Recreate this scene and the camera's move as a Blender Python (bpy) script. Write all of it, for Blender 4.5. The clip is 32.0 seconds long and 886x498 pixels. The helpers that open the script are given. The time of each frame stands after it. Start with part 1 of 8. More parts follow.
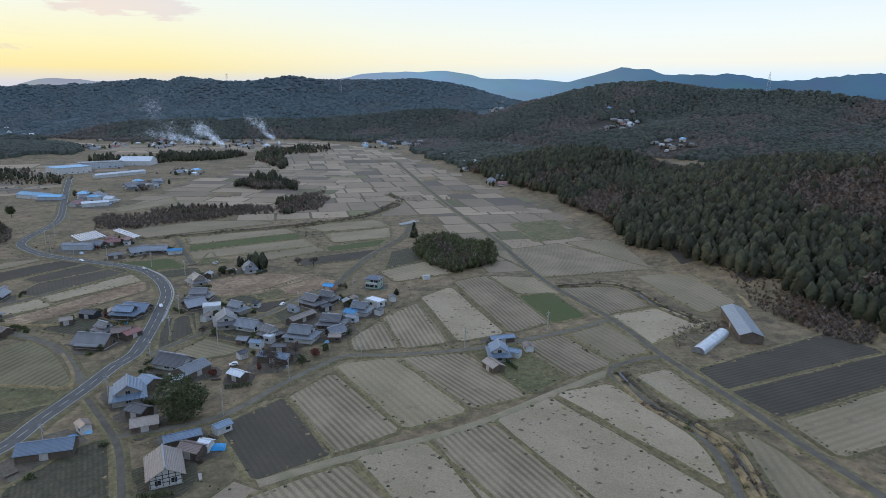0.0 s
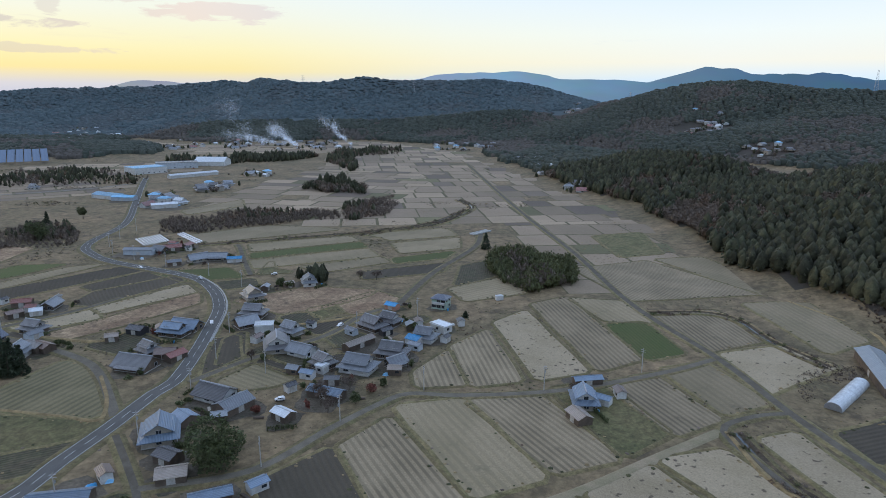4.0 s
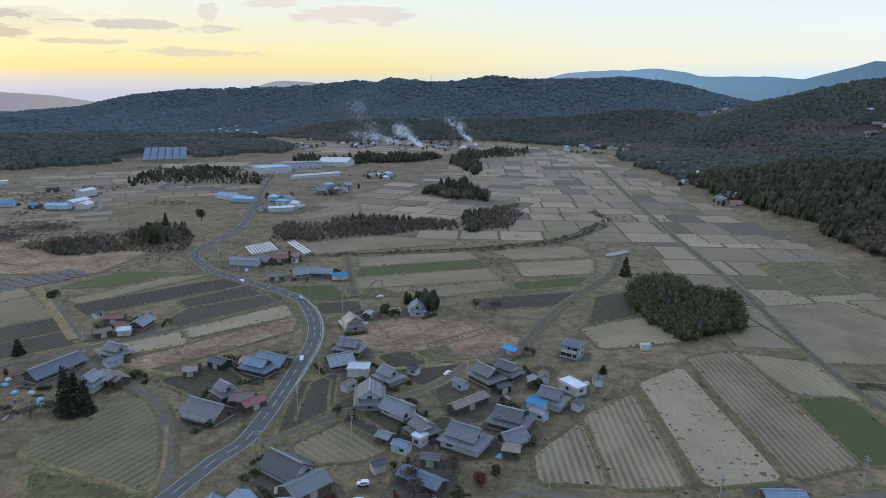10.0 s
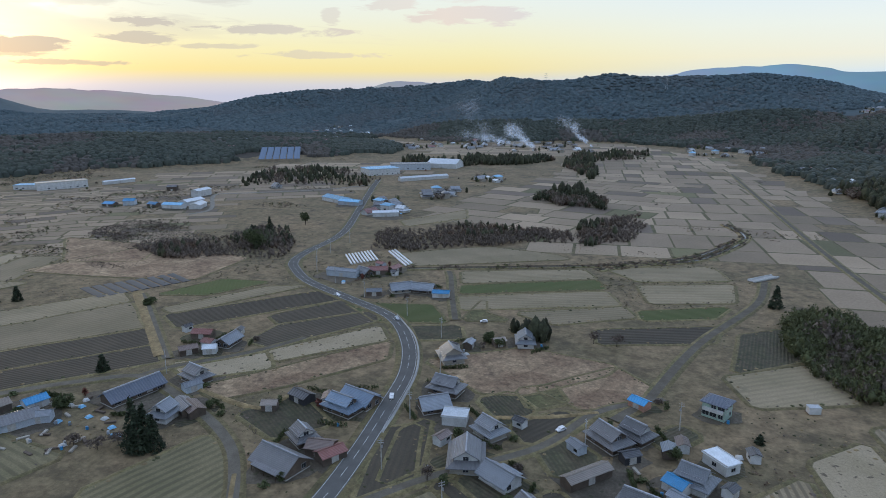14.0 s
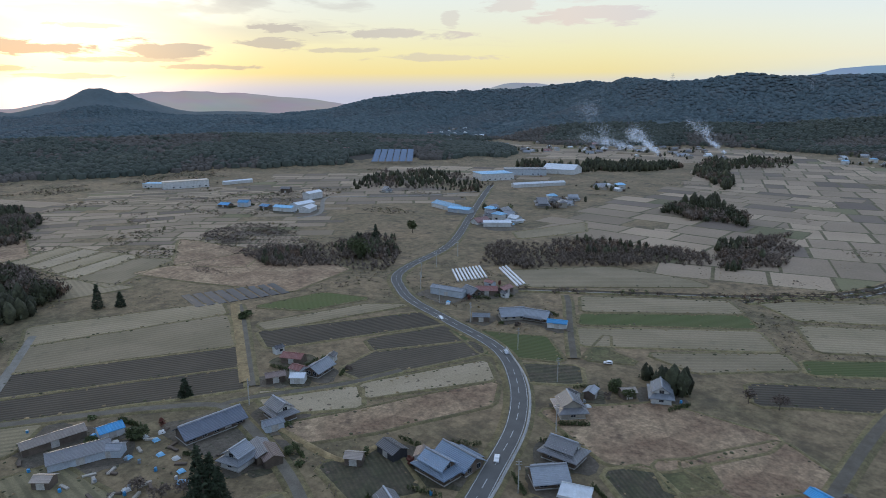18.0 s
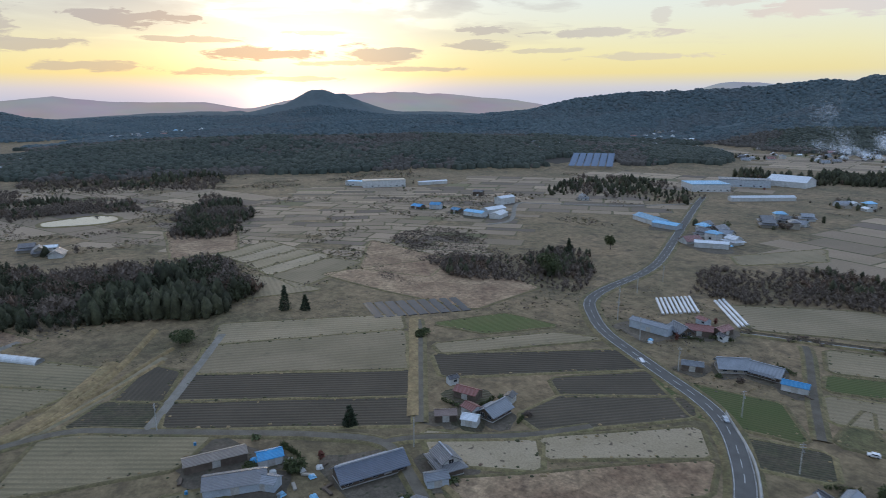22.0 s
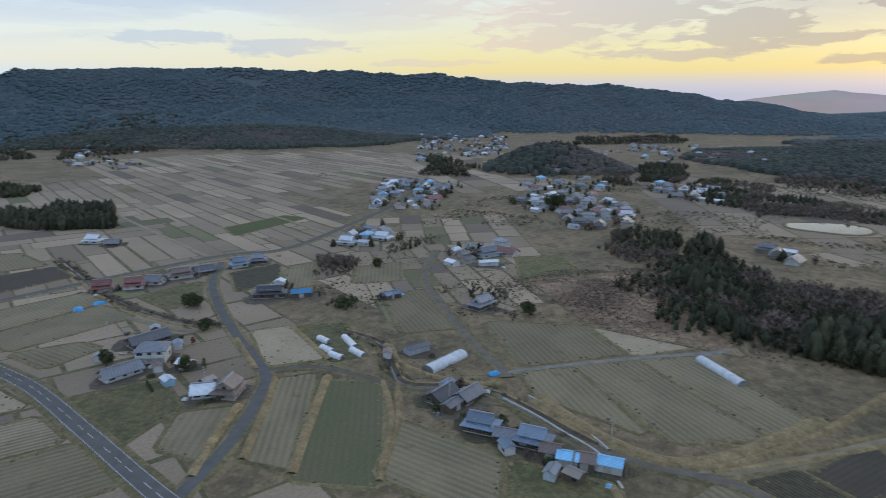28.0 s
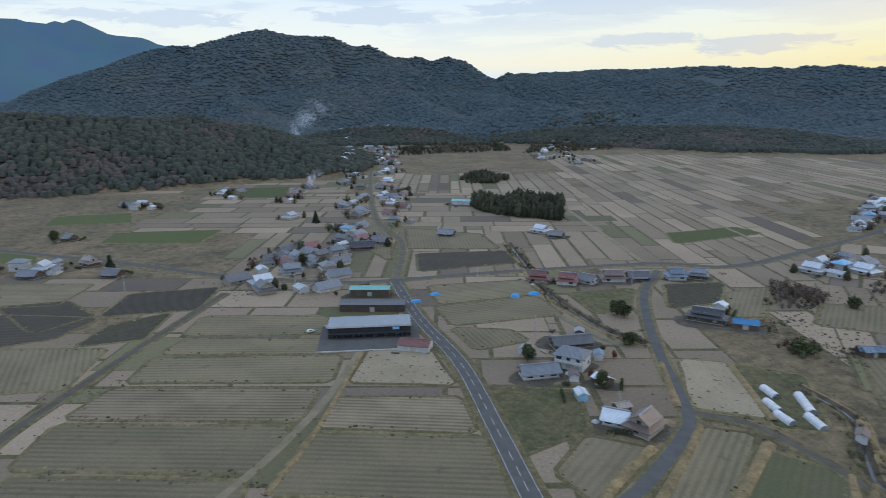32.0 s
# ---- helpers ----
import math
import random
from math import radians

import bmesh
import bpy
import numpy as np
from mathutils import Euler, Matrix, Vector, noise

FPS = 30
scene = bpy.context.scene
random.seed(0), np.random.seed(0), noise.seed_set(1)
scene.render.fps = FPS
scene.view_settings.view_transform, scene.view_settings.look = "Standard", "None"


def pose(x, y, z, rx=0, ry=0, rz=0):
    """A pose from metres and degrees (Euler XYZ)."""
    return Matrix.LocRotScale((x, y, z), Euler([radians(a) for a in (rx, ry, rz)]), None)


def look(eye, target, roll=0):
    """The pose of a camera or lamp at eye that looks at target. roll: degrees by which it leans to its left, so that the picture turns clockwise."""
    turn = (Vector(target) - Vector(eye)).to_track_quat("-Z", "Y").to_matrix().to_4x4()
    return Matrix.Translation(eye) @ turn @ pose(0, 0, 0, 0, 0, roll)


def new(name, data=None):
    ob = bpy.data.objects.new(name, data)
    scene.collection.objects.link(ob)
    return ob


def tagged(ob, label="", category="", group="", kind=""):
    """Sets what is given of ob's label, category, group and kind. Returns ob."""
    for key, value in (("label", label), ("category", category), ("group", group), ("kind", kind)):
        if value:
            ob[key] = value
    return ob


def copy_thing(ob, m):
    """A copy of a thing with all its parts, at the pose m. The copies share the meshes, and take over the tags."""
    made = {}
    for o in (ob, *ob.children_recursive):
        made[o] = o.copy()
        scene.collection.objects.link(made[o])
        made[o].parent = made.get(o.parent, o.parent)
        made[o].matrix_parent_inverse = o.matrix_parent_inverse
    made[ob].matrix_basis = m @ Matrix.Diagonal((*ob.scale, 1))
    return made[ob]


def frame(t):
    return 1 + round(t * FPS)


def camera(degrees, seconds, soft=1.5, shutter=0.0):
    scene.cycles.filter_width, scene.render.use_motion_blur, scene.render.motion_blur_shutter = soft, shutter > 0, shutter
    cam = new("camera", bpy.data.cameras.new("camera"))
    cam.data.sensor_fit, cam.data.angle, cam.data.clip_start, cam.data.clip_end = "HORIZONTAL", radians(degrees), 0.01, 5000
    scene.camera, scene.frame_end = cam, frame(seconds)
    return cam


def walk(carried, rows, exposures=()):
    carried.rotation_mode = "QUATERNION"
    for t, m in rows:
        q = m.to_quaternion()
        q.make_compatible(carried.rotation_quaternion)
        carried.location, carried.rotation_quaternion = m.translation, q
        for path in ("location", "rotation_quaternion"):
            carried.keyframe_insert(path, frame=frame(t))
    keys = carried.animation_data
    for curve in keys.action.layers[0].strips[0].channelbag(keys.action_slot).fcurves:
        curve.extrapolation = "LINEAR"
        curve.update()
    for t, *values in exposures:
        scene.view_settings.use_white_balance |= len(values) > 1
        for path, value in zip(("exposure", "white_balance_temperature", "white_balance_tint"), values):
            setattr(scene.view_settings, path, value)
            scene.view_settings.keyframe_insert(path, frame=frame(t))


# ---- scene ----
cam = camera(68.93, 32.0, soft=0.85, shutter=0.5)


def rig(x, y, z, yaw, down, roll):
    """A gimbal pose: metres, heading to the left, tilt down and roll in degrees."""
    return pose(x, y, z, 90 - down, 0, yaw) @ pose(0, 0, 0, 0, 0, roll)


PATH = [
    (0.0, rig(0.00, 0.00, 108.59, -0.00, 13.26, 0.42)),
    (1.0, rig(-0.27, 9.79, 108.39, 2.21, 13.24, 0.40)),
    (1.5, rig(-0.73, 14.73, 108.20, 3.27, 13.23, 0.41)),
    (2.0, rig(-1.29, 19.69, 108.01, 4.21, 13.22, 0.43)),
    (3.0, rig(-2.10, 29.64, 107.84, 5.30, 13.21, 0.41)),
    (3.5, rig(-2.72, 34.57, 107.92, 5.79, 13.20, 0.38)),
    (5.5, rig(-5.96, 54.05, 108.34, 8.09, 13.31, 0.32)),
    (6.0, rig(-7.15, 59.08, 108.46, 8.65, 13.32, 0.31)),
    (7.0, rig(-9.22, 68.64, 108.56, 9.98, 13.34, 0.32)),
    (8.0, rig(-11.18, 78.13, 108.61, 12.38, 13.34, 0.35)),
    (9.0, rig(-13.18, 88.85, 108.41, 14.87, 13.34, 0.28)),
    (10.0, rig(-15.46, 98.42, 108.41, 17.41, 13.34, 0.20)),
    (11.0, rig(-18.96, 107.95, 108.45, 19.82, 13.37, 0.18)),
    (12.0, rig(-22.41, 117.68, 108.60, 22.25, 13.39, 0.01)),
    (13.0, rig(-26.19, 127.39, 108.66, 24.75, 13.41, -0.10)),
    (14.0, rig(-30.82, 136.42, 108.64, 27.19, 13.39, -0.16)),
    (14.5, rig(-33.29, 141.00, 108.58, 28.35, 13.38, -0.19)),
    (16.5, rig(-44.20, 158.54, 108.20, 33.11, 13.27, -0.29)),
    (17.0, rig(-47.28, 162.93, 108.26, 34.35, 13.24, -0.30)),
    (18.0, rig(-53.00, 170.73, 108.74, 37.19, 13.21, -0.28)),
    (19.0, rig(-59.69, 178.35, 109.13, 41.45, 13.19, -0.21)),
    (20.0, rig(-66.53, 185.12, 109.25, 45.71, 13.12, -0.18)),
    (21.0, rig(-73.95, 191.77, 109.10, 49.98, 13.07, -0.23)),
    (22.0, rig(-81.01, 197.84, 109.50, 54.35, 13.09, -0.27)),
    (22.5, rig(-84.89, 200.67, 109.70, 57.79, 13.10, -0.22)),
    (23.0, rig(-89.69, 202.15, 109.89, 62.59, 13.09, -0.14)),
    (24.0, rig(-97.95, 206.05, 110.35, 72.83, 13.16, -0.07)),
    (25.0, rig(-105.23, 206.56, 111.36, 83.13, 13.24, -0.13)),
    (25.5, rig(-108.65, 207.13, 111.57, 88.50, 13.26, -0.16)),
    (27.5, rig(-126.76, 204.07, 110.91, 110.07, 13.30, -0.26)),
    (28.0, rig(-130.85, 201.92, 110.57, 115.32, 13.30, -0.30)),
    (29.0, rig(-138.52, 196.71, 109.64, 125.10, 13.23, -0.34)),
    (30.0, rig(-145.08, 190.61, 108.90, 134.92, 13.13, -0.33)),
    (31.0, rig(-150.83, 183.43, 108.09, 144.70, 13.04, -0.36)),
    (32.0, rig(-155.81, 175.67, 107.26, 153.64, 12.97, -0.46)),
]
walk(cam, PATH, exposures=[(0, 0.10, 5840, 8), (9, 0.06, 5780, 7.5), (17, -0.05, 5760, 7), (25, -0.11, 5700, 7), (29, -0.06, 5830, 6.8), (32, 0.05, 5950, 7)])

# ---- sky and sun: just after the sun has gone behind the hill in the west ----
SUN_AZ = 69.0          # degrees to the left of +y
SUN_DIR = Vector((-math.sin(radians(SUN_AZ)), math.cos(radians(SUN_AZ)), 0.012)).normalized()

world = bpy.data.worlds.new("evening_sky")
scene.world = world
world.use_nodes = True
wt = world.node_tree
wt.nodes.clear()


def wn(kind, **settings):
    n = wt.nodes.new(kind)
    for k, v in settings.items():
        n.inputs[k].default_value = v
    return n


def wmath(op, a, b=None, clamp=False):
    n = wt.nodes.new("ShaderNodeMath")
    n.operation, n.use_clamp = op, clamp
    for i, v in enumerate((a, b)):
        if v is None:
            continue
        if isinstance(v, (int, float)):
            n.inputs[i].default_value = v
        else:
            wt.links.new(v, n.inputs[i])
    return n.outputs[0]


def wmix(fac, a, b, how="MIX"):
    n = wt.nodes.new("ShaderNodeMix")
    n.data_type, n.blend_type = "RGBA", how
    for i, v in ((0, fac), (6, a), (7, b)):
        if isinstance(v, (int, float)):
            n.inputs[i].default_value = v
        elif isinstance(v, tuple):
            n.inputs[i].default_value = (*v, 1)
        else:
            wt.links.new(v, n.inputs[i])
    return n.outputs[2]


def wramp(fac, *stops):
    n = wt.nodes.new("ShaderNodeValToRGB")
    while len(n.color_ramp.elements) < len(stops):
        n.color_ramp.elements.new(0.5)
    for e, (p, c) in zip(n.color_ramp.elements, stops):
        e.position, e.color = p, (*c, 1)
    wt.links.new(fac, n.inputs[0])
    return n.outputs[0]


coord = wt.nodes.new("ShaderNodeTexCoord").outputs["Generated"]
sep = wt.nodes.new("ShaderNodeSeparateXYZ")
wt.links.new(coord, sep.inputs[0])
height = sep.outputs[2]
toward = wt.nodes.new("ShaderNodeVectorMath")
toward.operation = "DOT_PRODUCT"
wt.links.new(coord, toward.inputs[0])
toward.inputs[1].default_value = SUN_DIR
near_sun = toward.outputs["Value"]

nishita = wt.nodes.new("ShaderNodeTexSky")
nishita.sky_type, nishita.sun_disc = "NISHITA", False
nishita.sun_elevation, nishita.sun_rotation = radians(1.5), radians(-SUN_AZ)
nishita.altitude, nishita.air_density, nishita.dust_density = 200, 1.0, 2.0

plain = wramp(height, (0.0, (0.40, 0.52, 0.66)), (0.022, (0.50, 0.59, 0.66)), (0.05, (0.69, 0.64, 0.53)), (0.09, (0.66, 0.66, 0.60)), (0.20, (0.47, 0.565, 0.70)), (0.45, (0.50, 0.60, 0.79)), (1.0, (0.52, 0.61, 0.82)))
warm_low = wramp(height, (0.0, (0.44, 0.43, 0.48)), (0.016, (0.52, 0.48, 0.46)), (0.036, (0.71, 0.56, 0.23)), (0.065, (0.71, 0.61, 0.32)), (0.11, (0.67, 0.63, 0.48)), (0.16, (0.64, 0.65, 0.60)), (0.40, (0.58, 0.67, 0.84)), (1.0, (0.52, 0.61, 0.82)))
warmth = wramp(near_sun, (0.10, (0, 0, 0)), (0.45, (0.40, 0.40, 0.40)), (0.70, (0.92, 0.92, 0.92)), (0.95, (1, 1, 1)))
base_sky = wmix(warmth, plain, warm_low)


def glow_at(azimuth, lift, power, strength, color, below):
    """Light scattered round one direction of the sky."""
    n = wt.nodes.new("ShaderNodeVectorMath")
    n.operation = "DOT_PRODUCT"
    wt.links.new(coord, n.inputs[0])
    n.inputs[1].default_value = Vector((-math.sin(radians(azimuth)), math.cos(radians(azimuth)), lift)).normalized()
    g = wmath("POWER", wmath("MAXIMUM", n.outputs["Value"], 0.0), power)
    return wmix(wmath("MULTIPLY", g, strength), below, color, "ADD")


base_sky = glow_at(66, 0.125, 90.0, 0.95, (0.70, 0.62, 0.45), base_sky)
base_sky = glow_at(SUN_AZ, 0.012, 2200.0, 0.8, (1.0, 0.42, 0.14), base_sky)

# layered evening clouds, flattened towards the horizon
flat = wt.nodes.new("ShaderNodeCombineXYZ")
lift = wmath("ADD", wmath("MAXIMUM", height, 0.0), 0.05)
wt.links.new(wmath("DIVIDE", sep.outputs[0], lift), flat.inputs[0])
wt.links.new(wmath("DIVIDE", sep.outputs[1], lift), flat.inputs[1])
puff = wn("ShaderNodeTexNoise", Scale=0.75, Detail=8.0, Roughness=0.55, Distortion=0.3)
wt.links.new(flat.outputs[0], puff.inputs["Vector"])
sheet = wn("ShaderNodeTexNoise", Scale=0.16, Detail=4.0, Roughness=0.5)
wt.links.new(flat.outputs[0], sheet.inputs["Vector"])
bias = wt.nodes.new("ShaderNodeVectorMath")
bias.operation = "DOT_PRODUCT"
wt.links.new(coord, bias.inputs[0])
bias.inputs[1].default_value = (-0.088, -0.036, 0.0)     # more cloud towards the south-west
cover = wmath("ADD", wmath("ADD", wmath("MULTIPLY", puff.outputs[0], 0.72), wmath("MULTIPLY", sheet.outputs[0], 0.42)), bias.outputs["Value"])
cloud = wramp(cover, (0.625, (0, 0, 0)), (0.66, (0.6, 0.6, 0.6)), (0.72, (0.9, 0.9, 0.9)))
cloud = wmath("MULTIPLY", cloud, wramp(height, (0.06, (0, 0, 0)), (0.16, (1, 1, 1))))

# single low clouds: (degrees to the left of +y, elevation, half width, half depth, density)
LOW_CLOUDS = [
    (25.5, 6.6, 6.0, 0.75, 0.8), (65.0, 5.4, 3.2, 0.22, 0.6), (75.0, 4.7, 4.0, 0.28, 0.75), (56.0, 2.5, 5.0, 0.24, 0.7), (46.0, 3.9, 4.0, 0.24, 0.6), (86.0, 4.1, 4.0, 0.55, 0.8), (62.0, 3.0, 5.0, 0.25, 0.7), (31.5, 7.4, 2.6, 0.6, 0.6), (36.5, 6.3, 0.9, 0.8, 0.55), (41.5, 5.2, 6.5, 0.42, 0.85), (37.5, 3.3, 6.0, 0.30, 0.6), (50.5, 5.6, 2.6, 0.35, 0.85), (51.0, 4.4, 3.4, 0.40, 0.8),
    (59.5, 3.8, 4.4, 0.75, 0.9), (69.5, 3.7, 5.6, 0.65, 1.0), (72.0, 2.2, 4.5, 0.30, 0.8), (66.0, 1.7, 5.0, 0.22, 0.6), (79.0, 6.2, 5.0, 0.75, 1.0), (82.0, 2.6, 4.0, 0.45, 0.7), (91.0, 5.0, 5.5, 1.9, 0.85), (100.0, 6.6, 12.0, 1.5, 0.8),
    (96.0, 3.2, 8.0, 0.55, 0.75), (106.0, 4.8, 7.0, 1.3, 0.75), (117.0, 2.8, 5.5, 0.32, 0.5), (119.0, 7.2, 10.0, 0.9, 0.6), (128.5, 4.2, 6.5, 0.75, 0.7), (137.0, 4.6, 6.0, 0.60, 0.65), (143.0, 7.3, 9.0, 0.8, 0.6), (159.0, 6.9, 6.0, 0.8, 0.6), (176.0, 6.4, 8.0, 0.7, 0.6),
]
turned = wmath("ARCTAN2", wmath("SUBTRACT", wmath("MULTIPLY", sep.outputs[0], -math.cos(radians(80))), wmath("MULTIPLY", sep.outputs[1], math.sin(radians(80)))), wmath("SUBTRACT", wmath("MULTIPLY", sep.outputs[1], math.cos(radians(80))), wmath("MULTIPLY", sep.outputs[0], math.sin(radians(80)))))
bearing = wmath("MULTIPLY", turned, 180 / math.pi)
rise = wmath("MULTIPLY", wmath("ARCSINE", height), 180 / math.pi)
dome = wt.nodes.new("ShaderNodeCombineXYZ")
wt.links.new(bearing, dome.inputs[0])
wt.links.new(rise, dome.inputs[1])
stretched = wt.nodes.new("ShaderNodeVectorMath")
stretched.operation = "MULTIPLY"
wt.links.new(dome.outputs[0], stretched.inputs[0])
stretched.inputs[1].default_value = (0.30, 1.3, 0)
ragged = wn("ShaderNodeTexNoise", Scale=1.0, Detail=7.0, Roughness=0.62, Distortion=0.5)
wt.links.new(stretched.outputs[0], ragged.inputs["Vector"])
edge_noise = wmath("MULTIPLY", wmath("SUBTRACT", ragged.outputs[0], 0.5), 3.2)
low = None
for c_az, c_el, c_w, c_d, c_k in LOW_CLOUDS:
    off = wt.nodes.new("ShaderNodeVectorMath")
    off.operation = "SUBTRACT"
    wt.links.new(dome.outputs[0], off.inputs[0])
    off.inputs[1].default_value = (c_az - 80, c_el, 0)
    fit = wt.nodes.new("ShaderNodeVectorMath")
    fit.operation = "MULTIPLY"
    wt.links.new(off.outputs[0], fit.inputs[0])
    fit.inputs[1].default_value = (1 / c_w, 1 / c_d, 0)
    far_off = wt.nodes.new("ShaderNodeVectorMath")
    far_off.operation = "LENGTH"
    wt.links.new(fit.outputs[0], far_off.inputs[0])
    body = wmath("MULTIPLY", wmath("SUBTRACT", wmath("ADD", 1.0, edge_noise), far_off.outputs["Value"]), 3.2, True)
    body = wmath("MULTIPLY", body, c_k)
    low = body if low is None else wmath("MAXIMUM", low, body)
cloud = wmath("MAXIMUM", cloud, low)
cloud_tone = wramp(near_sun, (0.1, (0.38, 0.44, 0.55)), (0.45, (0.39, 0.43, 0.51)), (0.74, (0.62, 0.47, 0.40)), (0.88, (0.44, 0.38, 0.34)), (0.975, (0.30, 0.27, 0.26)), (1.0, (0.36, 0.28, 0.22)))
full = wmix(wmath("MULTIPLY", cloud, 0.84), base_sky, cloud_tone)
full = wmix(0.012, full, nishita.outputs[0], "ADD")
back = wt.nodes.new("ShaderNodeBackground")
back.inputs["Strength"].default_value = 1.35
wt.links.new(full, back.inputs["Color"])
out = wt.nodes.new("ShaderNodeOutputWorld")
wt.links.new(back.outputs[0], out.inputs["Surface"])

sun_light = bpy.data.lights.new("sun", "SUN")
sun_light.energy, sun_light.angle, sun_light.color = 0.5, radians(12), (1.0, 0.78, 0.52)
sun_lamp = new("sun", sun_light)
sun_lamp.matrix_world = look((0, 0, 600), Vector((0, 0, 600)) - Vector((SUN_DIR.x, SUN_DIR.y, 0.10)))

# ---- materials ----
MATS = {}


def material(name, color, rough=0.85, metal=0.0, second=None, scale=1.0, detail_scale=12.0, bump=0.0, island=0.0, obj_random=0.0, stripes=None, spots=None, spec=0.3, grain=0.55):
    """A surface with variation at two scales. stripes: (spacing m, colour, strength, wobble) along the object's own x; spots: (size m, colour, share)."""
    if name in MATS:
        return MATS[name]
    m = bpy.data.materials.new(name)
    MATS[name] = m
    m.use_nodes = True
    nt = m.node_tree
    bs = nt.nodes["Principled BSDF"]
    bs.inputs["Roughness"].default_value, bs.inputs["Metallic"].default_value = rough, metal
    bs.inputs["Specular IOR Level"].default_value = spec
    tc = nt.nodes.new("ShaderNodeTexCoord").outputs["Object"]

    def noise_tex(s, det=4.0, rgh=0.55):
        n = nt.nodes.new("ShaderNodeTexNoise")
        n.inputs["Scale"].default_value, n.inputs["Detail"].default_value, n.inputs["Roughness"].default_value = s, det, rgh
        nt.links.new(tc, n.inputs["Vector"])
        return n.outputs[0]

    def ramp(fac, a, b):
        n = nt.nodes.new("ShaderNodeMapRange")
        n.inputs[1].default_value, n.inputs[2].default_value = a, b
        nt.links.new(fac, n.inputs[0])
        return n.outputs[0]

    def mix(fac, a, b, how="MIX"):
        n = nt.nodes.new("ShaderNodeMix")
        n.data_type, n.blend_type = "RGBA", how
        for i, v in ((0, fac), (6, a), (7, b)):
            if isinstance(v, (int, float)):
                n.inputs[i].default_value = v
            elif isinstance(v, tuple):
                n.inputs[i].default_value = (*v, 1)
            else:
                nt.links.new(v, n.inputs[i])
        return n.outputs[2]

    big = noise_tex(scale)
    fine = noise_tex(detail_scale, 6.0, 0.7)
    col = mix(ramp(big, 0.32, 0.68), color, second or tuple(c * 0.72 for c in color))
    col = mix(grain, col, mix(ramp(fine, 0.3, 0.7), (0.62, 0.62, 0.62), (1.30, 1.30, 1.30)), "MULTIPLY")
    if grain > 0.85:
        clump = noise_tex(detail_scale * 0.3, 3.0, 0.6)
        col = mix(1.0, col, mix(ramp(clump, 0.36, 0.64), (0.80, 0.79, 0.77), (1.40, 1.39, 1.37)), "MULTIPLY")
    if spots:
        s = noise_tex(1.0 / spots[0], 2.0 if spots[0] < 5 else 6.0, 0.5 if spots[0] < 5 else 0.65)
        col = mix(ramp(s, 1 - spots[2], 1 - spots[2] + (0.06 if spots[0] < 5 else 0.16)), col, spots[1])
    relief = fine
    if stripes:
        w = nt.nodes.new("ShaderNodeTexWave")
        w.bands_direction = "Y"
        w.inputs["Scale"].default_value = 0.314 / stripes[0]
        w.inputs["Distortion"].default_value, w.inputs["Detail Scale"].default_value = stripes[3], 0.4
        w.inputs["Detail"].default_value = 1.0
        nt.links.new(tc, w.inputs["Vector"])
        wear = noise_tex(0.05, 2.0)
        amount = nt.nodes.new("ShaderNodeMath")
        amount.operation = "MULTIPLY"
        nt.links.new(ramp(w.outputs[1], 0.35, 0.75), amount.inputs[0])
        nt.links.new(ramp(wear, 0.2, 0.6), amount.inputs[1])
        k = nt.nodes.new("ShaderNodeMath")
        k.operation = "MULTIPLY"
        nt.links.new(amount.outputs[0], k.inputs[0])
        k.inputs[1].default_value = stripes[2]
        col = mix(k.outputs[0], col, stripes[1])
        relief = w.outputs[1]
    for node, socket, share in (("ShaderNodeNewGeometry", "Random Per Island", island), ("ShaderNodeObjectInfo", "Random", obj_random)):
        if share:
            r = nt.nodes.new(node).outputs[socket]
            n = nt.nodes.new("ShaderNodeMapRange")
            n.inputs[3].default_value, n.inputs[4].default_value = 1 - share, 1 + share
            nt.links.new(r, n.inputs[0])
            col = mix(1.0, col, n.outputs[0], "MULTIPLY")
    nt.links.new(col, bs.inputs["Base Color"])
    if bump:
        b = nt.nodes.new("ShaderNodeBump")
        b.inputs["Strength"].default_value, b.inputs["Distance"].default_value = bump, 0.3
        nt.links.new(relief, b.inputs["Height"])
        nt.links.new(b.outputs[0], bs.inputs["Normal"])
    return m


